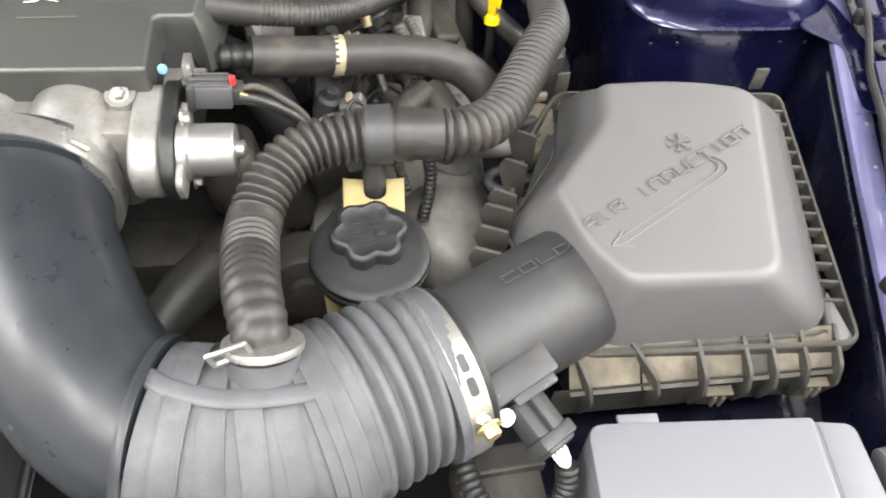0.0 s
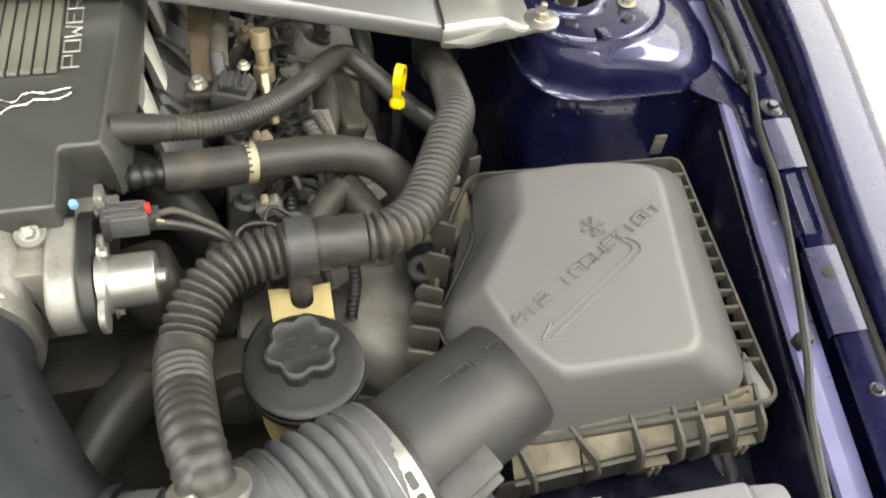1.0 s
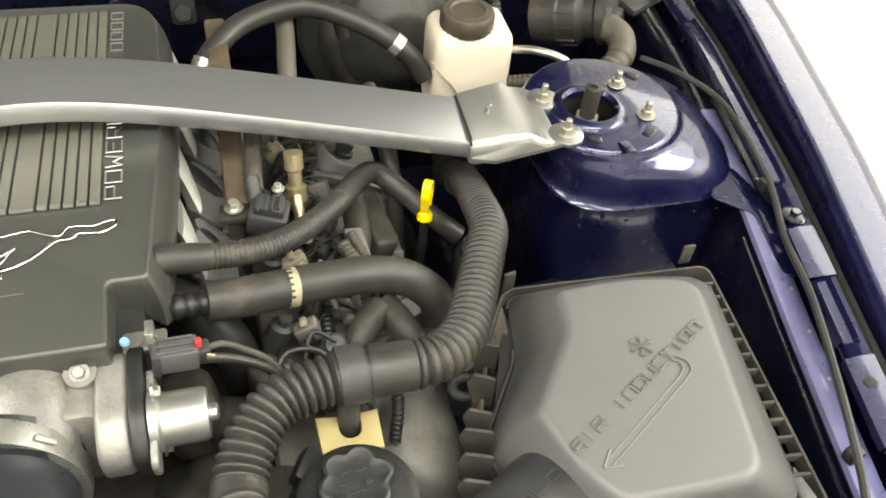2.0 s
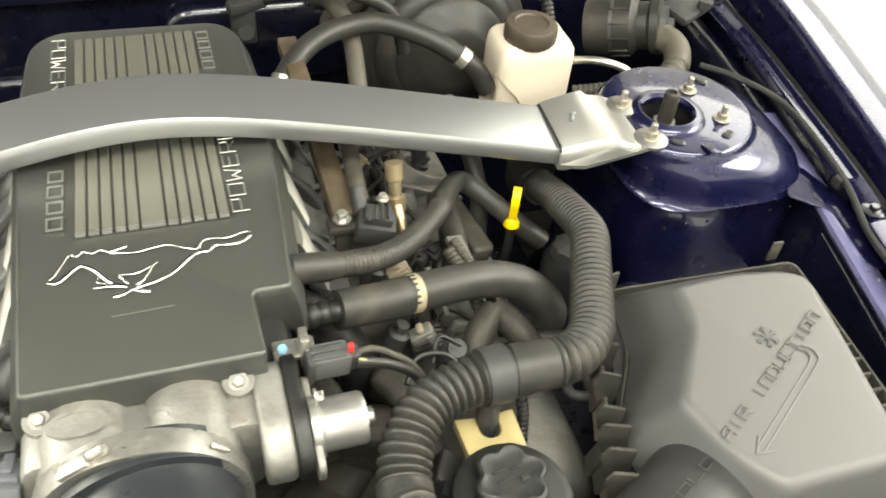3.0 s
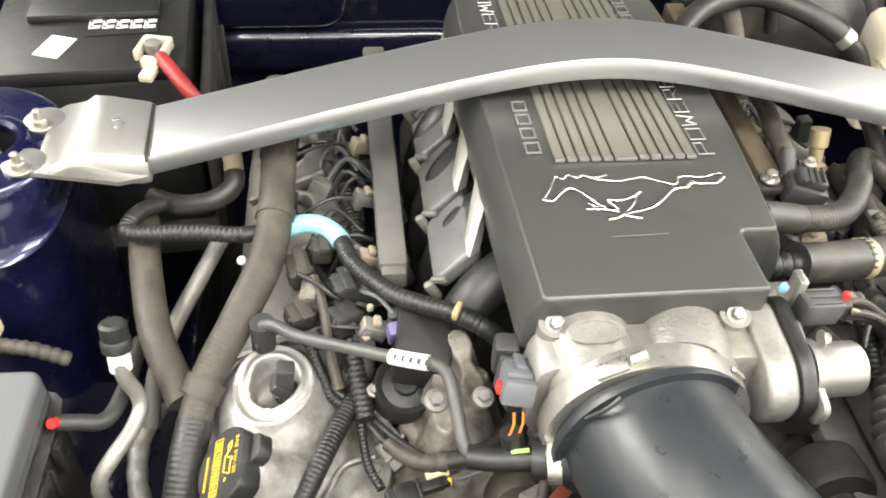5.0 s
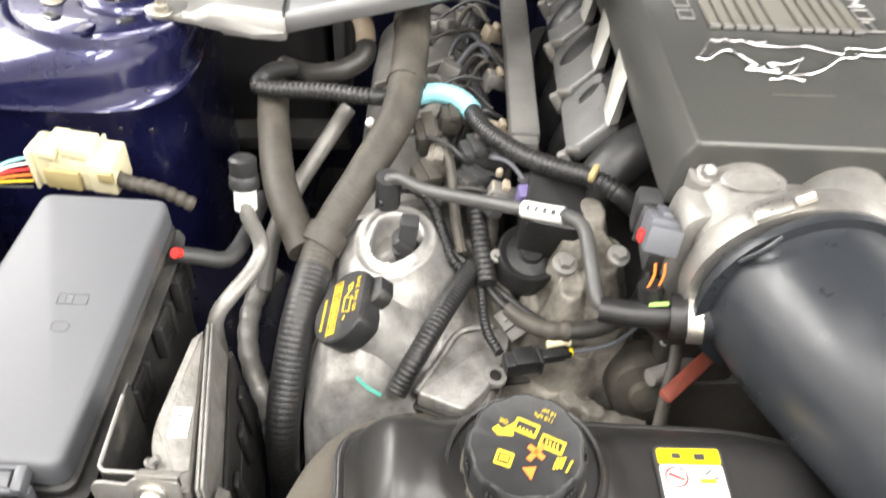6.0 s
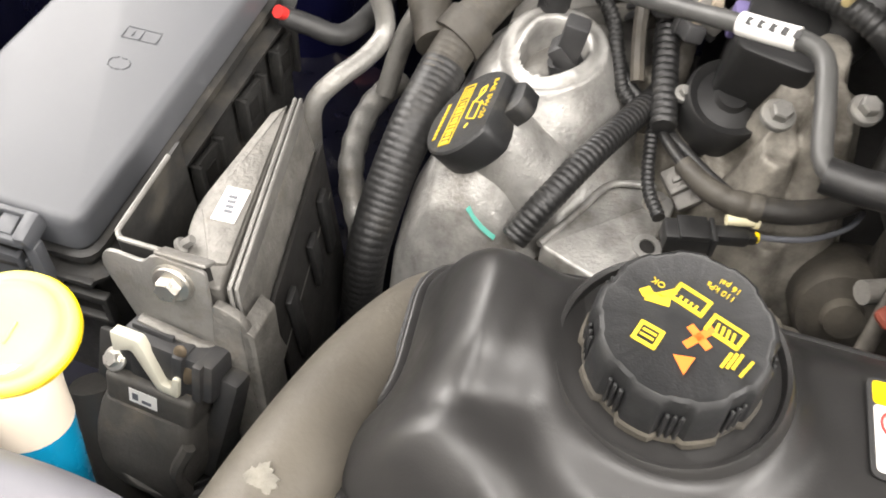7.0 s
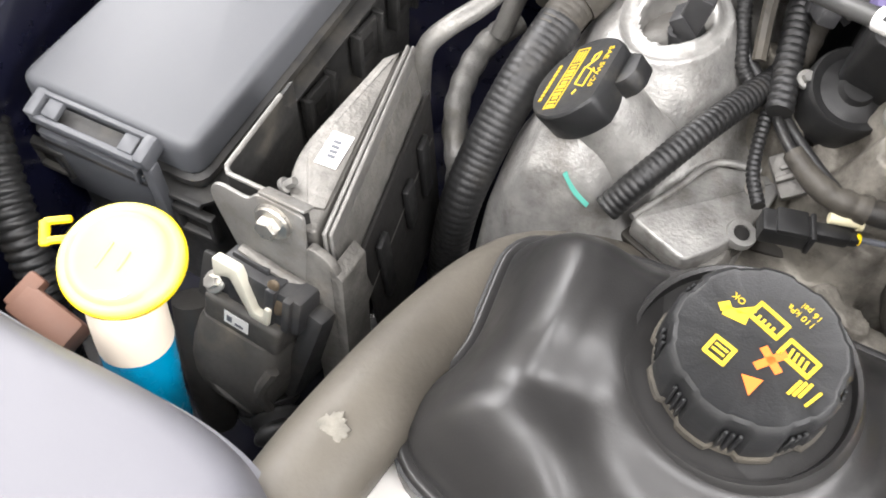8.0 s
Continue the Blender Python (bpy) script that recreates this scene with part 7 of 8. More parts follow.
part("green_dash", Geo().box((0.012, 0.003, 0.001), pose(-0.113, -0.063, 0.9240, 0, -15, -8)), material("lime_ink", (0.32, 0.55, 0.14), 0.5, 0, 0.05, 30, 0), pv)
part("clip_collar", Geo().tube([(-0.104, -0.0635, 0.915), (-0.084, -0.0675, 0.918)], 0.0140, 18), BLACK, pv)
part("ring_clamp", Geo().tube([(-0.094, -0.0655, 0.9165), (-0.085, -0.0672, 0.918)], 0.0168, 22, 0.003), STEEL, pv, "bright ring clamp")
part("duct_stub", Geo().tube([(-0.096, -0.066, 0.917), (-0.070, -0.072, 0.925), (-0.05, -0.08, 0.93)], lambda s: 0.0125 + 0.008 * s, 18), ELBOW, pv)
part("tube_root", Geo().tube([(-0.292, 0.088, 0.850), (-0.290, 0.086, 0.895)], 0.010, 14), DARKPLUG, pv)

# loom over the valve cover
vl = thing("coil_loom", (-0.24, 0.02, 0.80), "black corrugated loom across the valve cover with plugs", "wiring loom")
part("loom_front", Geo().tube([(-0.214, 0.060, 0.848), (-0.219, 0.048, 0.846), (-0.233, 0.018, 0.847), (-0.248, -0.014, 0.846), (-0.263, -0.042, 0.836), (-0.276, -0.06, 0.818)], 0.0080, 14, 0.002, [(0, 1, 0.0036, 0.0004)]), LOOM, vl, "", 60)
part("loom_rear", Geo().tube([(-0.226, 0.034, 0.838), (-0.215, 0.056, 0.843), (-0.212, 0.09, 0.858), (-0.216, 0.13, 0.868)], 0.010, 14, 0.003, [(0, 1, 0.009, 0.0005)]), TAPE, vl)
part("coil_wire", Geo().tube([(-0.297, 0.080, 0.872), (-0.286, 0.088, 0.880), (-0.270, 0.090, 0.880), (-0.255, 0.080, 0.872), (-0.246, 0.062, 0.858), (-0.238, 0.045, 0.848), (-0.224, 0.036, 0.842)], 0.0045, 10, 0.002, [(0, 1, 0.0034, 0.0006)]), LOOM, vl)
part("coil_wire", Geo().tube([(-0.262, 0.092, 0.872), (-0.250, 0.075, 0.862), (-0.240, 0.055, 0.852), (-0.222, 0.040, 0.843)], 0.0035, 10), LOOM, vl)
part("drop_wire", Geo().tube([(-0.217, 0.040, 0.844), (-0.216, 0.018, 0.838), (-0.212, -0.008, 0.830), (-0.203, -0.028, 0.828)], 0.0040, 10, 0.002, [(0, 1, 0.0034, 0.0006)]), LOOM, vl)
for off in (0.0, 0.0052):
    part("side_wire", Geo().tube([(-0.217 + off, 0.034, 0.843), (-0.213 + off, 0.026, 0.843), (-0.201 + off, 0.0065 + off, 0.843), (-0.187 + off, -0.0075 + off, 0.843), (-0.170, -0.016 + off, 0.842)], 0.0030, 10), LOOM, vl)
part("side_sleeve", Geo().tube([(-0.197, 0.003, 0.842), (-0.184, -0.0095, 0.842), (-0.170, -0.0165, 0.842), (-0.153, -0.0170, 0.842)], lambda q: 0.0056 + 0.0024 * q, 16, 0.002, [(0.5, 0.9, 0.011, 0.0008)]), TAPE, vl, "taped brown sleeve", 60)
part("side_run", Geo().tube([(-0.156, -0.0170, 0.842), (-0.142, -0.0155, 0.842), (-0.129, -0.0110, 0.842), (-0.110, 0.0005, 0.843), (-0.096, 0.016, 0.846), (-0.088, 0.04, 0.86)], 0.0068, 16), HOSE, vl, "black hose end", 60)
part("tape_knot", Geo().ball((-0.213, 0.052, 0.842), 0.0125, squash=(1, 1.3, 0.9)), TAPE, vl)
pb = pose(-0.1875, -0.0375, 0.830, 0, 0, 13)
pl = part("cam_plug", Geo().box((0.026, 0.0145, 0.013), pb, 0.002).box((0.016, 0.0155, 0.004), pb @ pose(0.002, 0, 0.0062), 0.001).box((0.003, 0.017, 0.0145), pb @ pose(0.0130, 0, 0), 0.001).box((0.020, 0.0090, 0.0085), pb @ pose(0.0235, 0.002, 0), 0.002).box((0.008, 0.0070, 0.0065), pb @ pose(0.0345, 0.002, 0), 0.002), BLACK, vl, "black cam sensor plug")
part("ivory_lock", Geo().tube([(-0.1690, -0.0250, 0.8360), (-0.1545, -0.0212, 0.8360)], 0.0030, 12).lathe([(0.0042, 0), (0.0042, 0.0022)], 14, facing((-0.1545, -0.0212, 0.8360), (1, 0.26, 0))), CREAM, pl, "ivory pin")
part("yellow_seal", Geo().lathe([(0.0032, 0.0), (0.0036, 0.001), (0.0030, 0.003)], 12, facing((-0.1530, -0.0272, 0.830), (1, 0.22, 0))), YELLOW, pl, "yellow seal")
part("thin_lead", Geo().tube([(-0.1510, -0.0262, 0.830), (-0.136, -0.023, 0.830), (-0.120, -0.017, 0.830), (-0.102, -0.002, 0.829), (-0.092, 0.016, 0.825)], 0.0017, 8), SLATE, pl)
for x, y, z, mt in ((-0.232, 0.118, 0.872, GREEN), (-0.228, 0.100, 0.872, GREEN), (-0.205, 0.095, 0.888, TAN)):
    part("plug_tab", Geo().box((0.0055, 0.005, 0.008), pose(x, y, z + 0.008, 10, 0, 15), 0.002), mt, vl)

for x, y, z, sx, sy, sz, rz, mt in ((-0.262, 0.146, 0.890, 0.020, 0.026, 0.022, 12, TAPE), (-0.252, 0.120, 0.886, 0.017, 0.022, 0.020, -8, CAST_DIRTY), (-0.262, 0.104, 0.880, 0.022, 0.020, 0.018, 25, TAPE), (-0.224, 0.122, 0.892, 0.020, 0.026, 0.018, 15, RUBBER), (-0.204, 0.120, 0.892, 0.018, 0.020, 0.016, -20, DARKPLUG), (-0.226, 0.094, 0.884, 0.024, 0.022, 0.020, 30, RUBBER), (-0.244, 0.168, 0.892, 0.018, 0.020, 0.018, 5, TAPE)):
    f = pose(x, y, z, 8 * math.sin(90 * x), 10 * math.cos(70 * y), rz)
    part("loom_bracket", Geo().box((sx, sy, sz), f, 0.003).box((sx * 0.5, sy * 1.15, sz * 0.4), f @ pose(sx * 0.12, 0, sz * 0.45), 0.0015).box((sx * 1.15, sy * 0.2, sz * 0.7), f @ pose(0, -sy * 0.25, 0.001), 0.001), mt, vl)
for pts, rr, mt in ((((-0.262, 0.130, 0.902), (-0.246, 0.112, 0.908), (-0.232, 0.104, 0.900), (-0.222, 0.110, 0.888)), 0.0022, LOOM), (((-0.224, 0.134, 0.900), (-0.212, 0.124, 0.910), (-0.200, 0.126, 0.904), (-0.192, 0.118, 0.888)), 0.0026, TAPE), (((-0.250, 0.130, 0.898), (-0.242, 0.100, 0.892), (-0.238, 0.070, 0.874), (-0.232, 0.046, 0.856)), 0.0042, TAPE), (((-0.212, 0.112, 0.898), (-0.198, 0.098, 0.904), (-0.186, 0.084, 0.898)), 0.0018, SLATE)):
    part("thin_wire", Geo().tube(pts, rr, 8, 0.004), mt, vl)

# ---- coolant expansion tank ----
tank = thing("coolant_tank", (-0.17, -0.22, 0.82), "satin black coolant expansion tank across the radiator", "coolant tank")


def tank_height(x, y):
    """The tank's top: a low deck, a raised hump by the filler and a front lobe."""
    def sm(t):
        return 0.5 + 0.5 * math.tanh(t)
    hump = 0.031 * sm((-0.254 - x) / 0.016) * sm((y + 0.206) / 0.015)
    lobe = 0.018 * sm((-0.238 - x) / 0.024) * sm((-0.212 - y) / 0.014)
    r = math.hypot(x + 0.2015, y + 0.176)
    skirt_up = 0.010 * math.exp(-(max(0.0, r - 0.043) / 0.012) ** 2)
    return 0.899 + math.hypot(hump, lobe) + skirt_up * (1 - sm((-0.262 - x) / 0.006))


OUT = rounded([(-0.308, -0.128), (-0.240, -0.113), (-0.06, -0.116), (-0.010, -0.130), (-0.010, -0.37), (-0.235, -0.37), (-0.256, -0.268), (-0.303, -0.252), (-0.3145, -0.236), (-0.3135, -0.216), (-0.3025, -0.196)], [0.022, 0.03, 0.03, 0.03, 0.01, 0.01, 0.03, 0.012, 0.012, 0.012, 0.016], 7)
OUT = [(p.x, p.y) for p in glide([(x, y, 0) for x, y in OUT + OUT[:1]], 0.006)[0][:-1]]
cx0, cy0 = -0.17, -0.22
OUT.sort(key=lambda p: -math.atan2(p[1] - cy0, p[0] - cx0))
OUT = [p for i, p in enumerate(OUT) if math.dist(p, OUT[i - 1]) > 0.002]
rings = [[(x, y, z) for x, y in OUT] for z in (0.80, 0.8655)]
for d, z in ((0.0, 0.8690), (0.0006, 0.8712), (0.0022, 0.8722), (0.0038, 0.8712)):
    rings.append([(x, y, z) for x, y in inset(OUT, d)])
edge = np.array(sorted(inset(OUT, 0.0050), key=lambda p: -math.atan2(p[1] - cy0, p[0] - cx0)))
for i in range(70):
    k = 1 - (i / 70) ** 1.25
    row = [(cx0 + (x - cx0) * k, cy0 + (y - cy0) * k) for x, y in edge]
    ring = []
    for x, y in row:
        # soft distance to the rim, so that the shoulders meet without creases
        far = np.hypot(edge[:, 0] - x, edge[:, 1] - y)
        d = far.min() - 0.004 * math.log(np.exp((far.min() - far) / 0.004).sum() / 2.2) if i else 0.0
        full = 1 - (1 - min(1.0, max(0.0, d) / 0.036)) ** 2.3
        ring.append((x, y, 0.871 + (tank_height(x, y) - 0.871) * full))
    rings.append(ring)
part("tank_shell", Geo().loft(rings), TANK, tank, "", 80)
part("weld_seam", Geo().loft([[(x, y, z) for x, y in inset(OUT, d)] for d, z in ((0.001, 0.8660), (-0.0012, 0.8664), (-0.0014, 0.8684), (0.001, 0.8688))], ends=False), CAP, tank, "moulded weld seam")
CT = Vector((-0.2015, -0.1760, 0.0))
NT = Vector((-0.05, -0.10, 1)).normalized()
tf = facing((CT.x, CT.y, 0.913), NT)
part("filler_collar", Geo().lathe([(0.054, -0.022), (0.0460, -0.006), (0.0430, 0.0025), (0.0418, 0.0040), (0.0402, 0.0034), (0.0395, -0.001), (0.030, -0.001)], 56, tf), TANK, tank, "round filler collar", 50)


def cap_ribs(a, z):
    k = 1 if math.cos(9 * a) > -0.2 else -1
    return 1 + (0.028 if z < 0.026 else 0.016) * k


cap = part("pressure_cap", Geo().lathe([(0.0318, -0.001), (0.0314, 0.010), (0.0304, 0.0245), (0.0294, 0.0272), (0.0280, 0.0282), (0.0270, 0.0276), (0.0, 0.0276)], 108, tf, cap_ribs), CAP, tank, "black ribbed pressure cap with yellow and orange signs", 40)
part("dust_ring", Geo().lathe([(0.0320, 0.0005), (0.0329, 0.0010), (0.0326, 0.0042), (0.0316, 0.0052)], 108, tf, cap_ribs, ends=False), CAPDUST, cap, "pale dust caked round the skirt")
for k in range(9):
    a = 2 * math.pi * (k + 0.5) / 9
    for j in (-1, 0, 1):
        part("grip_ridge", Geo().box((0.0016, 0.0016, 0.018), tf @ pose(0.0310 * math.cos(a + j * 0.08), 0.0310 * math.sin(a + j * 0.08), 0.012, 0, 0, math.degrees(a)), 0.0005, 1), CAP, cap)
ink = tf @ pose(0, 0, 0.0278, 0, 0, 32)


def ink_part(boxes, mat, label, m=None):
    g = Geo()
    for a, b, w, h, r in boxes:
        g.box((w, h, 0.0004), ink @ (m or Matrix.Identity(4)) @ pose(a, b, 0, 0, 0, r))
    return part("print", g, mat, cap, label)


frame_box = [(0, -0.0032, 0.0125, 0.0016, 0), (0, 0.0032, 0.0125, 0.0014, 0), (-0.0058, 0, 0.0014, 0.0075, 0), (0.0058, 0, 0.0014, 0.0075, 0)]
ink_part(frame_box + [(-0.003 + 0.002 * k, -0.0018, 0.0010, 0.0022, 0) for k in range(4)], INK, "yellow printed sign", pose(0.001, 0.0095, 0, 0, 0, -30))
ink_part([(0, 0, 0.0085, 0.0040, -10), (-0.004, 0.0022, 0.004, 0.0032, 30), (0.0030, 0.0026, 0.0065, 0.0022, 25)], INK, "yellow hand sign", pose(-0.0100, 0.0080, 0, 0, 0, 0))
ink_part(frame_box + [(-0.003 + 0.002 * k, -0.0004, 0.0010, 0.0036, 12) for k in range(4)], INK, "yellow printed sign", pose(0.0128, -0.0010, 0, 0, 0, -30))
ink_part([(0, 0, 0.0068, 0.0011, 60), (0.0018, 0, 0.0068, 0.0011, 60), (0.0036, 0, 0.0068, 0.0011, 60), (0.0064, -0.0022, 0.0075, 0.0010, 55)], INK, "yellow wavy sign", pose(0.0130, -0.0115, 0, 0, 0, 0))
ink_part([(0, -0.0034, 0.0080, 0.0014, 0), (0, 0.0034, 0.0080, 0.0014, 0), (-0.0038, 0, 0.0014, 0.0078, 0), (0.0038, 0, 0.0014, 0.0078, 0), (0, 0.0012, 0.005, 0.0009, 0), (0, -0.0008, 0.005, 0.0009, 0)], INK, "yellow book sign", pose(-0.0125, -0.0065, 0, 0, 0, -25))
ink_part([(0, 0, 0.0120, 0.0028, 40), (0, 0, 0.0100, 0.0028, -50)], ORANGE, "orange cross", pose(0.0042, -0.0045, 0, 0, 0, 0))
part("print", Geo().prism([(-0.0036, 0.0030), (0.0, -0.0038), (0.0036, 0.0030)][::-1], 0, 0.0004, ink @ pose(-0.0005, -0.0155, 0)), ORANGE, cap, "orange warning triangle")
lettering("print", "110 kPa", 0.0034, 0.0002, ink @ pose(0.0162, 0.0127, 0, 0, 0, 150), INK, cap)
lettering("print", "16 psi", 0.0034, 0.0002, ink @ pose(0.0182, 0.0158, 0, 0, 0, 150), INK, cap)
lettering("print", "OK", 0.0034, 0.0002, ink @ pose(-0.0073, 0.0141, 0, 0, 0, 150), INK, cap)
# warning sticker on the tank's deck
sm = along((-0.107, -0.171, tank_height(-0.107, -0.171) + 0.0018), (1, 0.02, 0), (0, 0, 1))
stk = part("sticker", Geo().prism(rounded([(-0.0195, -0.0215), (0.0195, -0.0215), (0.0195, 0.0205), (-0.0195, 0.0205)], 0.004), 0, 0.0005, sm), PRINT, tank, "warning sticker")
part("sticker_white", Geo().prism(rounded([(-0.0175, -0.0190), (0.0175, -0.0190), (0.0175, 0.0085), (-0.0175, 0.0085)], 0.002), 0.0005, 0.0009, sm), PAPER, stk)
part("sticker_yellow", Geo().prism(rounded([(-0.0175, 0.0090), (0.0175, 0.0090), (0.0175, 0.0190), (-0.0175, 0.0190)], 0.002), 0.0005, 0.0009, sm), YELLOW, stk)
g = Geo()
g.tube([sm @ Vector((-0.009 + 0.006 * math.cos(t), 0.001 + 0.006 * math.sin(t), 0.001)) for t in [2 * math.pi * k / 12 for k in range(13)]], 0.0006, 6, 0.002).box((0.009, 0.002, 0.0004), sm @ pose(-0.009, 0.001, 0.0011, 0, 0, -25))
part("red_sign", g, RED, stk)
g = Geo()
for a, b, w, h, r in ((-0.007, 0.0142, 0.005, 0.0035, 0), (0.006, 0.0138, 0.006, 0.004, 0), (0.009, 0.004, 0.006, 0.0009, 40), (-0.007, -0.0085, 0.011, 0.0007, 0), (0.008, -0.0085, 0.011, 0.0007, 0), (0.012, 0.000, 0.005, 0.0008, 20)):
    g.box((w, h, 0.0003), sm @ pose(a, b, 0.0011, 0, 0, r))
part("sticker_print", g, PRINT, stk)
g = Geo()
for a, b, w, h in ((-0.007, -0.0145, 0.011, 0.0032), (0.008, -0.0145, 0.012, 0.0032), (0.008, -0.0015, 0.009, 0.003)):
    g.box((w, h, 0.0003), sm @ pose(a, b, 0.0011))
part("sticker_print", g, INK, stk)
part("deck_rivet", Geo().lathe([(0.009, 0), (0.008, 0.003), (0.004, 0.004), (0.0, 0.0035)], 24, facing((-0.088, -0.218, tank_height(-0.088, -0.218)), (0, 0, 1))), CAP, tank)

# upper radiator hose beside the tank
rh = thing("radiator_hose", (-0.33, -0.2, 0.84), "thick weathered grey upper radiator hose", "hose")
part("hose", Geo().tube([(-0.338, -0.40, 0.86), (-0.335, -0.33, 0.868), (-0.332, -0.282, 0.874), (-0.326, -0.235, 0.868), (-0.318, -0.185, 0.853), (-0.307, -0.138, 0.832), (-0.292, -0.105, 0.808), (-0.26, -0.075, 0.78), (-0.21, -0.05, 0.75)], 0.0215, 26, 0.006), GREYHOSE, rh, "", 60)
edge = [(0.0062 * (1 + 0.10 * math.sin(5 * t) + 0.09 * math.sin(13 * t + 1) + 0.06 * math.sin(19 * t)) * math.cos(t), 0.0074 * (1 + 0.10 * math.sin(5 * t) + 0.09 * math.sin(13 * t + 1) + 0.06 * math.sin(19 * t)) * math.sin(t)) for t in (2 * math.pi * k / 44 for k in range(44))]
sp_m = facing((-0.3285, -0.256, 0.8932), (0.0, -0.10, 1))
g = Geo().loft([[(x * k, y * k, z - 23.5 * (x * k) ** 2) for x, y in edge] for k, z in ((1.0, -0.0006), (0.94, 0.0006), (0.6, 0.0009), (0.3, 0.0007), (0.05, 0.0009))], m=sp_m)
part("dried_splash", g, material("dried_mud", (0.165, 0.155, 0.13), 0.8, 0, 0.3, 160, 0.4, 500), rh, "dried pale splash on the hose")
lone("white_radiator_tab", Geo().box((0.060, 0.050, 0.05), pose(-0.296, -0.268, 0.822, 0, 0, -25), 0.012, 3), WHITE, "smooth white plastic tab under the coolant tank", "bracket")

# ---- fuse box ----
fb = thing("fuse_box", (-0.50, -0.06, 0.74), "slate grey fuse box with a smooth lid and dusty sides", "fuse box")
FX = [(-0.575, -0.156), (-0.4660, -0.157), (-0.4500, 0.056), (-0.545, 0.058)]


def tilted(x, y, z):
    """The fuse box leans down towards the front of the car."""
    return (x, y, z + 0.004 + (y - 0.05) * 0.118)


lidf = part("lid", Geo().loft([[tilted(x, y, z) for x, y in inset(rounded(FX, 0.0105, 4), d)] for d, z in ((0.0, 0.8660), (0.0003, 0.8800), (0.0010, 0.8832), (0.0026, 0.8852), (0.0052, 0.8860))]), FUSE, fb, "smooth slate grey lid", 50)
# Dark plastic here stands for shade on the side of the lid.
part("lid_skirt", Geo().loft([[tilted(x, y, z) for x, y in inset(rounded(FX, 0.0105, 4), d)] for d, z in ((-0.0010, 0.856), (-0.0010, 0.860), (0.0022, 0.862), (0.0022, 0.8726))]), FUSE_DARK, lidf, "skirt below the lid, darkened for the side's shade")
part("box_body", Geo().loft([[tilted(x, y, z) for x, y in inset(rounded(FX, 0.010, 3), d)] for d, z in ((0.002, 0.70), (0.001, 0.78), (0.003, 0.857))]), FUSE_DARK, fb, "dusty black sides")
part("body_ledge", Geo().loft([[tilted(x, y, z) for x, y in inset(rounded(FX, 0.010, 3), d)] for d, z in ((0.003, 0.8440), (-0.0060, 0.8450), (-0.0065, 0.8480), (0.003, 0.8490))], ends=False), FUSE_DARK, fb)
for y in (-0.112, -0.060, -0.008, 0.034):
    p = tilted(-0.4480 + (y - 0.054) * 0.075, y, 0.818)
    lt = part("side_latch", Geo().box((0.004, 0.022, 0.030), pose(*p, 0, 0, -4.5), 0.001).box((0.008, 0.0035, 0.034), pose(p[0] + 0.001, p[1] - 0.0125, p[2], 0, 0, -4.5), 0.001).box((0.008, 0.0035, 0.034), pose(p[0] + 0.002, p[1] + 0.0125, p[2], 0, 0, -4.5), 0.001), FUSE_DARK, fb)
    part("latch_window", Geo().box((0.0050, 0.010, 0.013), pose(*p, 0, 0, -4.5)), PIT, lt)
# the handle and latches on the front end
hb = part("handle_bar", Geo().box((0.068, 0.004, 0.006), pose(-0.5205, -0.1705, 0.8600), 0.0015).box((0.072, 0.003, 0.004), pose(-0.5195, -0.1590, 0.8665), 0.001).box((0.007, 0.016, 0.010), pose(-0.5530, -0.1640, 0.8625, 14, 0, 0), 0.002).box((0.007, 0.016, 0.012), pose(-0.4870, -0.1640, 0.8615, 14, 0, 0), 0.002), FUSE, fb, "grey moulded handle")
part("handle_shelf", Geo().box((0.064, 0.011, 0.002), pose(-0.5200, -0.1640, 0.8580, 10, 0, 0), 0.0006), FUSE_DARK, hb)
for x, z in ((-0.5430, 0.8640), (-0.4970, 0.8630)):
    part("handle_peg", Geo().box((0.009, 0.010, 0.004), pose(x, -0.1645, z, 14, 0, 0), 0.001), FUSE, hb)
part("handle_post", Geo().box((0.008, 0.007, 0.075), pose(-0.4900, -0.1640, 0.820, 4, 6, 0), 0.002), FUSE, fb)
part("apron_bead", Geo().box((0.044, 0.004, 0.003), pose(-0.5240, -0.1630, 0.8360, 0, 3, 0), 0.001).box((0.003, 0.005, 0.010), pose(-0.5030, -0.1630, 0.832), 0.001), FUSE, fb)
part("front_apron", Geo().box((0.070, 0.004, 0.052), pose(-0.535, -0.160, 0.806, 3, 0, 0), 0.0015), FUSE, fb)
part("front_ledge", Geo().box((0.104, 0.007, 0.004), pose(-0.518, -0.160, 0.8255), 0.001), FUSE_DARK, fb)
for x in (-0.572, -0.4740):
    lt = part("end_latch", Geo().box((0.026, 0.006, 0.006), pose(x, -0.161, 0.814), 0.0015).box((0.026, 0.006, 0.004), pose(x, -0.161, 0.796), 0.0012).box((0.004, 0.006, 0.020), pose(x - 0.011, -0.161, 0.805), 0.001).box((0.004, 0.006, 0.020), pose(x + 0.011, -0.161, 0.805), 0.001), FUSE_DARK, fb)
    part("latch_window", Geo().box((0.020, 0.003, 0.016), pose(x, -0.1585, 0.805)), PIT, lt)
g = Geo()
for a, b, w, h in ((-0.494, -0.042, 0.020, 0.0008), (-0.494, -0.034, 0.020, 0.0008), (-0.504, -0.038, 0.0008, 0.009), (-0.494, -0.038, 0.0008, 0.009), (-0.484, -0.038, 0.0008, 0.009), (-0.499, -0.038, 0.0008, 0.004)):
    g.box((w, h, 0.0008), pose(*tilted(a, b, 0.8862)), 0.0002, 1)
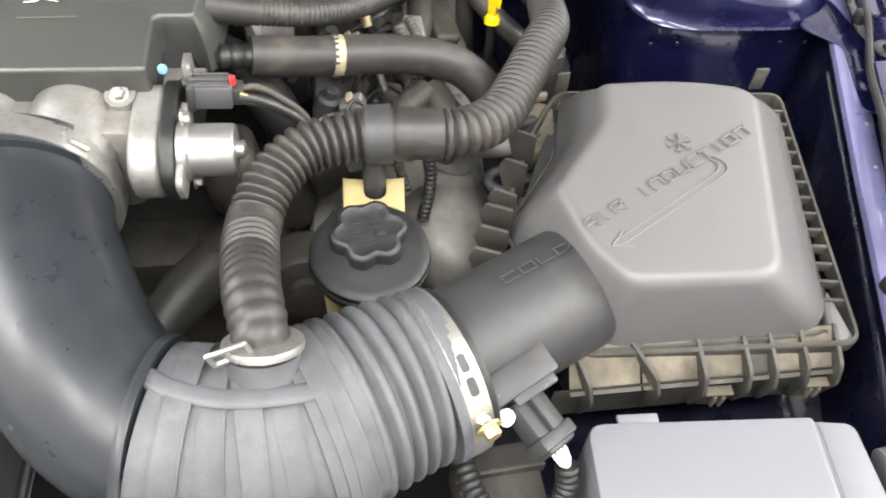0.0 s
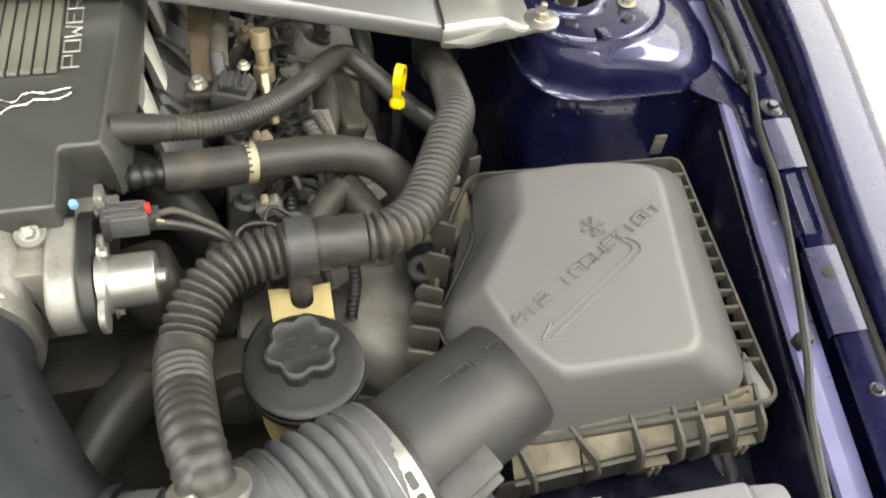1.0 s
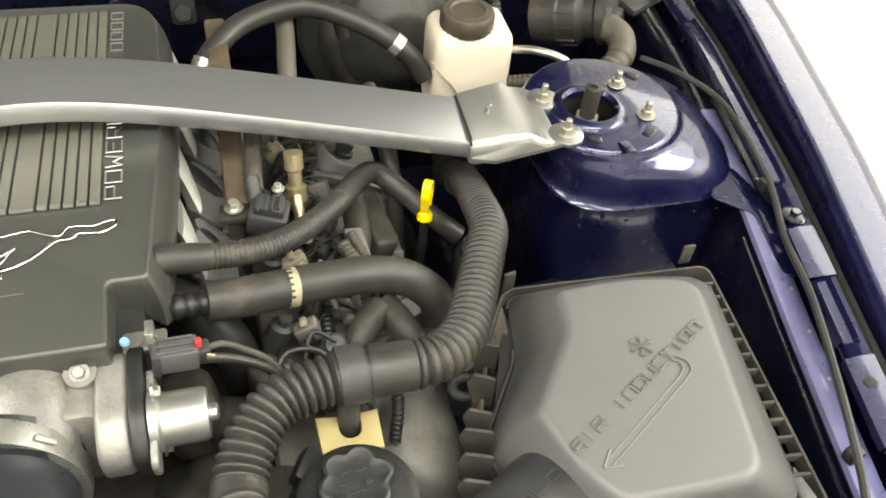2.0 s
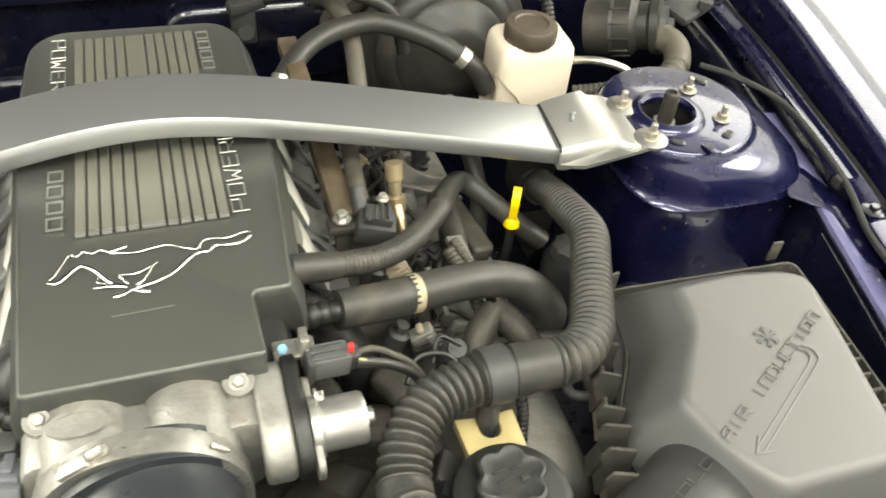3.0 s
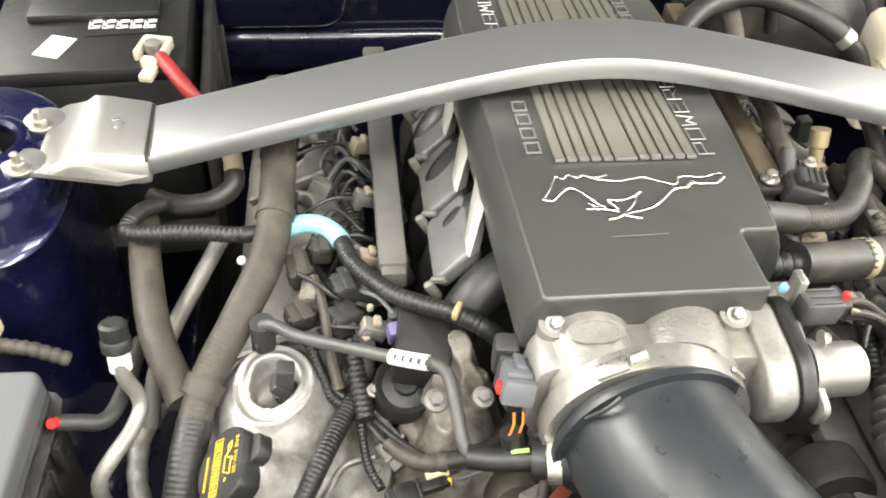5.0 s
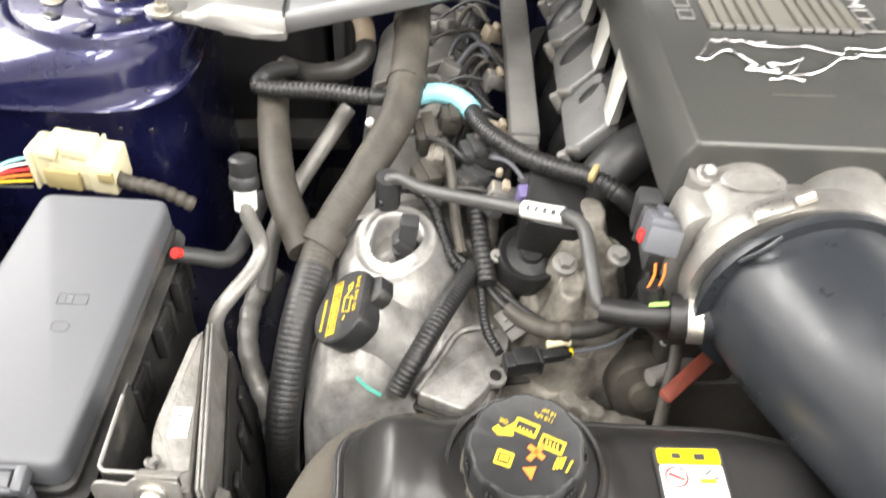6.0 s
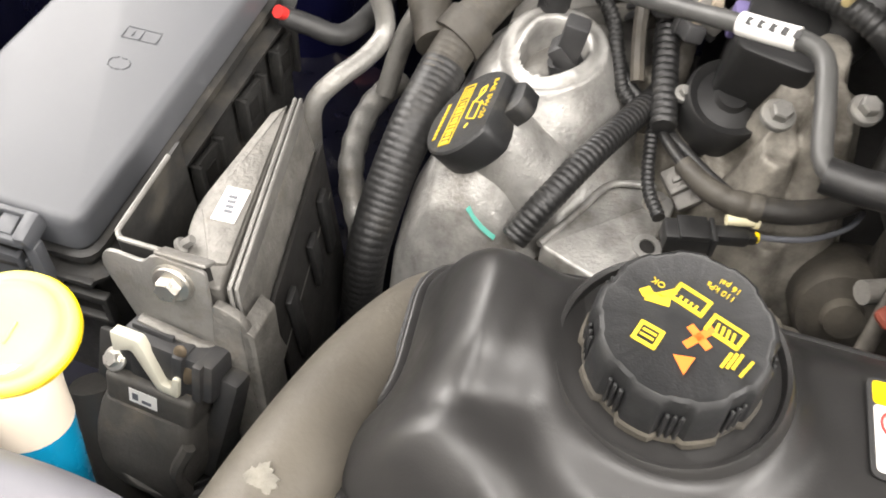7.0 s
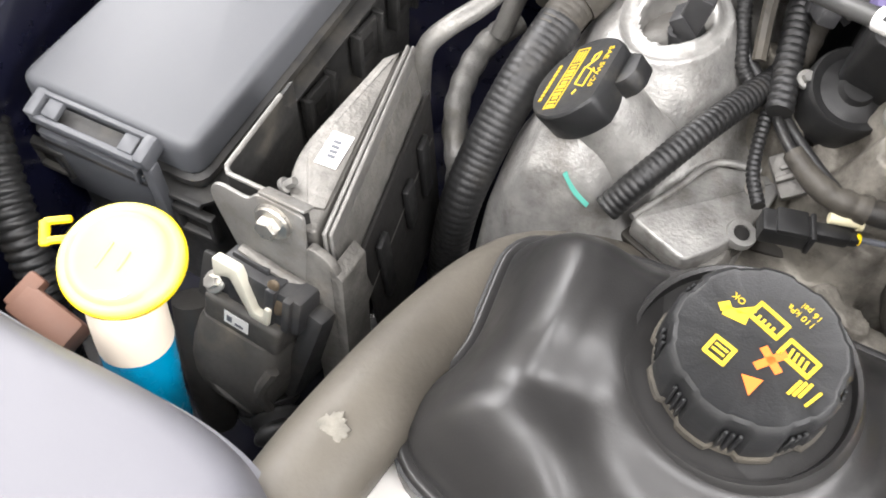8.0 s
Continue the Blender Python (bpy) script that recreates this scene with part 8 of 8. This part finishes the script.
for k in range(9):
    q = 2 * math.pi * k / 9
    g.box((0.003, 0.0008, 0.0008), pose(*tilted(-0.496 + 0.006 * math.cos(q), -0.060 + 0.004 * math.sin(q), 0.8862), 0, 0, math.degrees(q) + 90), 0.0002, 1)
part("moulded_sign", g, FUSE, lidf)
wc = thing("white_connector", (-0.545, 0.12, 0.83), "cream wiring connector block with coloured wires", "wiring plug")
part("block", Geo().box((0.075, 0.030, 0.034), pose(-0.548, 0.128, 0.862, 0, 0, -8), 0.003).box((0.026, 0.022, 0.014), pose(-0.540, 0.122, 0.884, 0, 0, -8), 0.002).box((0.022, 0.012, 0.03), pose(-0.520, 0.108, 0.866, 0, 0, -8), 0.002).box((0.014, 0.034, 0.008), pose(-0.562, 0.126, 0.882, 0, 0, -8), 0.0015), CREAM, wc)
for k in range(4):
    part("ridge", Geo().box((0.003, 0.032, 0.036), pose(-0.578 + 0.016 * k, 0.128, 0.863, 0, 0, -8), 0.001), CREAM, wc)
part("pin_cover", Geo().box((0.030, 0.004, 0.018), pose(-0.556, 0.1105, 0.858, 0, 0, -8), 0.001).box((0.012, 0.005, 0.010), pose(-0.516, 0.101, 0.870, 0, 0, -8), 0.001), IVORY, wc)
for k, mt in enumerate((CYAN, PAPER, RED, ORANGE, INK, PRINT)):
    part("wire", Geo().tube([(-0.582, 0.124 - 0.003 * k, 0.870 - 0.004 * k), (-0.600, 0.110 - 0.002 * k, 0.872 - 0.003 * k), (-0.612, 0.088, 0.868)], 0.0013, 6, 0.006), mt, wc)
part("loom_branch", Geo().tube([(-0.607, 0.094, 0.869), (-0.618, 0.060, 0.872), (-0.632, 0.02, 0.872), (-0.65, -0.03, 0.87)], 0.0055, 12, 0.003, [(0, 1, 0.009, 0.0012)]), LOOM, wc)
part("loom_branch", Geo().tube([(-0.515, 0.112, 0.862), (-0.498, 0.104, 0.862), (-0.475, 0.100, 0.860), (-0.45, 0.10, 0.845)], 0.0065, 12, 0.003, [(0, 1, 0.008, 0.001)]), TAPE, wc)

# ---- engine control module standing beside the fuse box ----
md = thing("control_module", (-0.41, -0.10, 0.74), "upright cast aluminium control module with a finned edge", "control module")
lean = along((-0.3935, -0.109, 0.0), (-0.16, 0.987, 0), (0, 0, 1))
part("module_case", Geo().prism(rounded([(-0.412, -0.059), (-0.4045, -0.049), (-0.3870, -0.171), (-0.3985, -0.1715), (-0.4150, -0.150), (-0.4195, -0.130)], [0.002, 0.002, 0.003, 0.004, 0.010, 0.012]), 0.74, 0.868, None, 0.0015), MODULE, md, "", 50)
part("case_step", Geo().prism(rounded([(-0.4085, -0.058), (-0.4050, -0.054), (-0.3900, -0.158), (-0.3980, -0.160), (-0.4150, -0.132)], 0.0016), 0.867, 0.8698, None, 0.0008), MODULE, md)
for k, (dx, top) in enumerate(((0.0, 0.8715), (0.0026, 0.8706))):
    part("edge_rail", Geo().box((0.126, 0.0021, 0.10), lean @ pose(-0.0005 + 0.001 * k, -0.0005 - dx, top - 0.05, 0, 0, 0), 0.0009, 1), CAST_BRIGHT, md, "bright edge rail")
part("module_side", Geo().box((0.124, 0.004, 0.070), lean @ pose(0.001, -0.0072, 0.832, -11, 0, 0), 0.001), MODULE, md, "grey cast side")
part("side_panel", Geo().box((0.112, 0.003, 0.12), lean @ pose(0.010, -0.0160, 0.776, -5, 0, 0), 0.001), PIT, md, "dusty black side panel")
for a, h in ((-0.03, 0.05), (0.012, 0.035), (0.04, 0.045)):
    part("panel_rib", Geo().box((0.012, 0.004, h), lean @ pose(a, -0.0180, 0.800, -5, 0, 0), 0.0015), BLACK, md)
part("white_label", Geo().box((0.021, 0.0115, 0.0006), lean @ pose(-0.0155, 0.0120, 0.8704, 0, 0, -6)), PAPER, md)
g = Geo()
for k in range(4):
    g.box((0.0018, 0.0040, 0.0004), lean @ pose(-0.0200 + 0.0030 * k, 0.0120, 0.8709, 0, 0, -6))
part("label_bars", g, SLATE, md)
placed("post", hexbolt(0.0026, 0.008, CAST_BRIGHT), pose(-0.4145, -0.1545, 0.868, 0, 50, 20), md)
# the open thin-walled tray between module and fuse box
tray = thing("module_tray", (-0.425, -0.10, 0.74), "open thin-walled tray between fuse box and module", "tray")
TW = rounded([(-0.4395, -0.106), (-0.4385, -0.1675), (-0.394, -0.1685)], [0.0, 0.006, 0.0], 5)
g = Geo().loft([[(x, y, z) for x, y in TW] + [(x + 0.0016, y + 0.0016, z) for x, y in TW[::-1]] for z in (0.77, 0.880)])
part("tray_wall", g, FUSE_DARK, tray)
part("bright_rim", Geo().tube([(x + 0.0008, y + 0.0008, 0.8803) for x, y in [(-0.4392, -0.116)] + TW[6:]], 0.0013, 8, 0.002), CAST_BRIGHT, tray, "thin bright rim")
part("tray_floor", Geo().box((0.040, 0.12, 0.004), pose(-0.4185, -0.11, 0.775)), FUSE_DARK, tray)
# silver mounting bracket at the front
mbk = thing("module_bracket", (-0.40, -0.19, 0.76), "galvanised steel mounting bracket with a hex bolt", "bracket")
fm = along((-0.4125, -0.1755, 0.861), (1, -0.02, 0), (0, 0.16, 1))
rot = fm @ Matrix(((1, 0, 0, 0), (0, 0, -1, 0), (0, 1, 0, 0), (0, 0, 0, 1)))
part("bracket_plate", Geo().prism(rounded([(-0.030, 0.010), (-0.012, -0.032), (0.024, -0.036), (0.0285, -0.006), (0.0225, 0.0005), (0.0215, 0.021), (-0.003, 0.023), (-0.008, 0.0165), (-0.026, 0.0185)], [0.006, 0.004, 0.004, 0.004, 0.002, 0.003, 0.005, 0.003, 0.006]), -0.0012, 0.0012, rot, 0.0006), CAST_BRIGHT, mbk)
part("folded_tab", Geo().box((0.0245, 0.0018, 0.010), fm @ pose(0.0095, 0.004, 0.0215, 62, 0, 0), 0.0008), CAST_BRIGHT, mbk)
part("bracket_strap", Geo().prism(rounded([(0.022, -0.030), (0.034, -0.11), (0.050, -0.11), (0.0415, -0.010), (0.036, 0.0), (0.0235, 0.0035)], [0.004, 0.004, 0.004, 0.01, 0.006, 0.003]), -0.003, 0.0022, rot, 0.0010), MODULE, mbk, "rough speckled steel strap")
part("strap_flange", Geo().prism(rounded([(0.036, -0.005), (0.046, -0.11), (0.052, -0.11), (0.043, -0.010)], 0.0012), -0.020, 0.0022, rot, 0.0006), MODULE, mbk)
part("bolt_washer", Geo().lathe([(0.0098, 0), (0.0098, 0.0012), (0.0090, 0.0018)], 24, rot @ pose(0.006, 0.0105, 0.0012)), STEEL, mbk)
placed("bolt", hexbolt(0.0058, 0.007, STEEL), rot @ pose(0.006, 0.0105, 0.0024, 0, 0, 12), mbk)
part("bracket_lip", Geo().tube([rot @ Vector(p) for p in ((-0.013, -0.0185, 0.003), (0.0, -0.0195, 0.0045), (0.014, -0.0225, 0.0045), (0.024, -0.0255, 0.003))], 0.0028, 10, 0.004, flat=0.7), MODULE, mbk)
# big multi-pin plug hanging below it
mp = thing("module_plug", (-0.41, -0.215, 0.74), "large dusty black multi-pin plug with a white lever", "wiring plug")
pm2 = along((-0.4115, -0.1860, 0.8215), (1, -0.10, 0), (0, 0.30, 1))
ph = part("plug_head", Geo().box((0.050, 0.026, 0.024), pm2 @ pose(0.004, 0, 0.006), 0.003), DARKPLUG, mp, "", 40)
part("head_block", Geo().box((0.012, 0.024, 0.022), pm2 @ pose(-0.008, -0.002, 0.006), 0.002), DARKPLUG, ph)
part("head_rib", Geo().box((0.006, 0.029, 0.024), pm2 @ pose(0.012, -0.001, 0.007), 0.0015).box((0.005, 0.029, 0.022), pm2 @ pose(0.022, -0.001, 0.007), 0.0015).box((0.022, 0.006, 0.004), pm2 @ pose(-0.006, -0.004, 0.0190), 0.001), DARKPLUG, ph)
SHELLGREY = material("dusty_grey_shell", (0.055, 0.052, 0.047), 0.6, 0.0, 0.3, 40, 0.3, 400, (0.15, 0.13, 0.10), 0.22)
ps2 = part("plug_shell", Geo().loft([[pm2 @ Vector((x * k - 0.004, y * k + 0.10 * z, z)) for x, y in rounded([(-0.025, -0.019), (0.024, -0.019), (0.026, 0.017), (-0.025, 0.018)], 0.009)] for k, z in ((0.94, -0.020), (1.02, -0.026), (1.08, -0.036), (1.10, -0.048), (1.02, -0.060), (0.86, -0.070), (0.66, -0.078))]), SHELLGREY, mp, "dusty swollen grey shell", 60)
part("shell_collar", Geo().box((0.047, 0.033, 0.018), pm2 @ pose(-0.002, -0.002, -0.013), 0.003, 3), SHELLGREY, ps2)
part("shell_fold", Geo().tube([pm2 @ Vector(q) for q in ((0.021, -0.020, -0.030), (0.017, -0.024, -0.046), (0.020, -0.020, -0.062))], 0.0035, 8, 0.004), SHELLGREY, ps2)
part("shell_fold", Geo().tube([pm2 @ Vector(q) for q in ((-0.024, -0.018, -0.058), (-0.008, -0.023, -0.066), (0.010, -0.020, -0.072))], 0.0030, 8, 0.004), SHELLGREY, ps2)
part("shell_seam", Geo().tube([pm2 @ Vector(p) for p in ((-0.022, -0.017, -0.028), (0.0, -0.0185, -0.030), (0.016, -0.0175, -0.032))], 0.0014, 6, 0.004), BLACK, mp)
part("plug_side", Geo().box((0.012, 0.030, 0.074), pm2 @ pose(0.0265, 0.008, -0.030, 0, 10, 0), 0.004), RUBBER, mp)
LEVER = material("aged_white_lever", (0.60, 0.58, 0.48), 0.5, 0, 0.06, 30, 0.05, 500)
part("lever", Geo().prism(rounded([(-0.021, 0.022), (-0.006, 0.0225), (0.0055, 0.001), (0.0105, 0.001), (0.0110, 0.0080), (0.0145, 0.0080), (0.0140, -0.004), (0.0035, -0.004), (-0.0100, 0.0150), (-0.0195, 0.0105)], 0.0016, 3), -0.0030, 0.0030, pm2 @ pose(0, -0.0145, 0) @ Matrix(((1, 0, 0, 0), (0, 0, -1, 0), (0, 1, 0, 0), (0, 0, 0, 1))), 0.0008), LEVER, mp, "aged white locking lever")
part("plug_label", Geo().box((0.015, 0.0006, 0.0085), pm2 @ pose(-0.004, -0.0184, -0.012)), PAPER, mp)
part("label_bars", Geo().box((0.003, 0.0004, 0.004), pm2 @ pose(-0.008, -0.0189, -0.012)).box((0.005, 0.0004, 0.0016), pm2 @ pose(-0.002, -0.0189, -0.0135)), SLATE, mp)
for a, b, s in ((0.016, 0.008, 0.010), (0.0165, -0.008, 0.008), (0.012, 0.020, 0.007)):
    part("dirt_edge", Geo().ball((0, 0, 0), s * 0.5, 12, (0.9, 0.5, 1.3), pm2 @ pose(a, -0.012, b, 0, 25, 0)), RUST, mp, "caked brown dirt")
part("plug_tail", Geo().tube([(-0.413, -0.202, 0.762), (-0.401, -0.216, 0.748), (-0.387, -0.230, 0.745), (-0.365, -0.244, 0.735)], 0.015, 14, 0.003, [(0, 1, 0.009, 0.004)]), RUBBER, mp, "wrinkled taped tail")
part("plug_tail", Geo().tube([(-0.421, -0.195, 0.775), (-0.423, -0.202, 0.74), (-0.418, -0.21, 0.68)], 0.017, 14, 0.003, [(0, 1, 0.011, 0.003)]), RUBBER, mp)
placed("bolt", BOLT_SMALL, facing((-0.4345, -0.196, 0.826), (-0.1, -0.6, 0.8)), mp)
part("bolt_bracket", Geo().box((0.022, 0.004, 0.026), pose(-0.4350, -0.192, 0.822, -30, 0, 0), 0.0015).box((0.02, 0.016, 0.05), pose(-0.436, -0.188, 0.79, 10, 0, 0), 0.003), FUSE_DARK, mp)
lone("low_hose", Geo().tube([(-0.452, -0.20, 0.80), (-0.446, -0.212, 0.775), (-0.442, -0.22, 0.745), (-0.44, -0.225, 0.70)], 0.011, 14), HOSE, "short black hose low behind the washer filler", "hose")

# ---- washer bottle neck ----
ws = thing("washer_filler", (-0.43, -0.24, 0.78), "yellow washer filler cap on a white neck with blue fluid", "washer bottle")
wm = facing((-0.4315, -0.2385, 0.912), (0.12, -0.15, 1), 20)


def egg(a, z):
    return 1 + 0.07 * math.cos(a - 0.2) + 0.02 * math.cos(2 * a)


wcap = part("filler_cap", Geo().lathe([(0.0228, -0.006), (0.0236, -0.005), (0.0238, -0.002), (0.0232, 0.0004), (0.0212, 0.0010), (0.0200, 0.0008), (0.0188, 0.0022), (0.0170, 0.0030), (0.0150, 0.0024), (0.0, 0.0024)], 44, wm, egg), LEMON, ws, "pale yellow flip cap", 60)
part("cap_rim", Geo().lathe([(0.0232, -0.0072), (0.0244, -0.0057), (0.0244, -0.0030), (0.0232, -0.0022)], 44, wm, egg), YELLOW, wcap)
part("hinge_tab", Geo().box((0.004, 0.011, 0.003), wm @ pose(-0.0190, 0.0250, -0.002, 0, 0, -24), 0.001).box((0.011, 0.003, 0.003), wm @ pose(-0.0125, 0.0275, -0.002, 0, 0, -24), 0.001).box((0.011, 0.003, 0.003), wm @ pose(-0.0150, 0.0195, -0.002, 0, 0, -24), 0.001), YELLOW, wcap)
part("raised_marks", Geo().box((0.012, 0.0012, 0.0008), wm @ pose(-0.003, 0.003, 0.0026, 0, 0, 30), 0.0003, 1).box((0.009, 0.0012, 0.0008), wm @ pose(0.002, -0.003, 0.0026, 0, 0, 30), 0.0003, 1), LEMON, wcap)
part("neck_top", Geo().tube([(-0.430, -0.2405, 0.906), (-0.4270, -0.2480, 0.890), (-0.4250, -0.2520, 0.8735)], 0.0155, 28, 0.004), MILK, ws, "milky plastic neck", 60)
part("neck_fluid", Geo().tube([(-0.4250, -0.2520, 0.8737), (-0.4240, -0.2560, 0.858), (-0.4230, -0.262, 0.83), (-0.423, -0.268, 0.78)], 0.0153, 28, 0.006), BLUEFLUID, ws, "bright blue washer fluid in the neck", 60)
lone("brown_connector", Geo().box((0.036, 0.018, 0.018), pose(-0.497, -0.248, 0.820, 10, 12, -8), 0.003).box((0.010, 0.020, 0.009), pose(-0.511, -0.243, 0.828, 10, 12, -8), 0.002), BROWN, "brown wiring plug beside the washer filler", "wiring plug")
lone("fender_loom", Geo().tube([(-0.640, -0.05, 0.84), (-0.622, -0.13, 0.850), (-0.592, -0.172, 0.842), (-0.562, -0.202, 0.818), (-0.540, -0.222, 0.785), (-0.530, -0.24, 0.75), (-0.525, -0.25, 0.70)], 0.0125, 16, 0.002, [(0, 1, 0.0055, 0.0014)]), LOOM, "black corrugated loom beside the fuse box", "wiring loom")
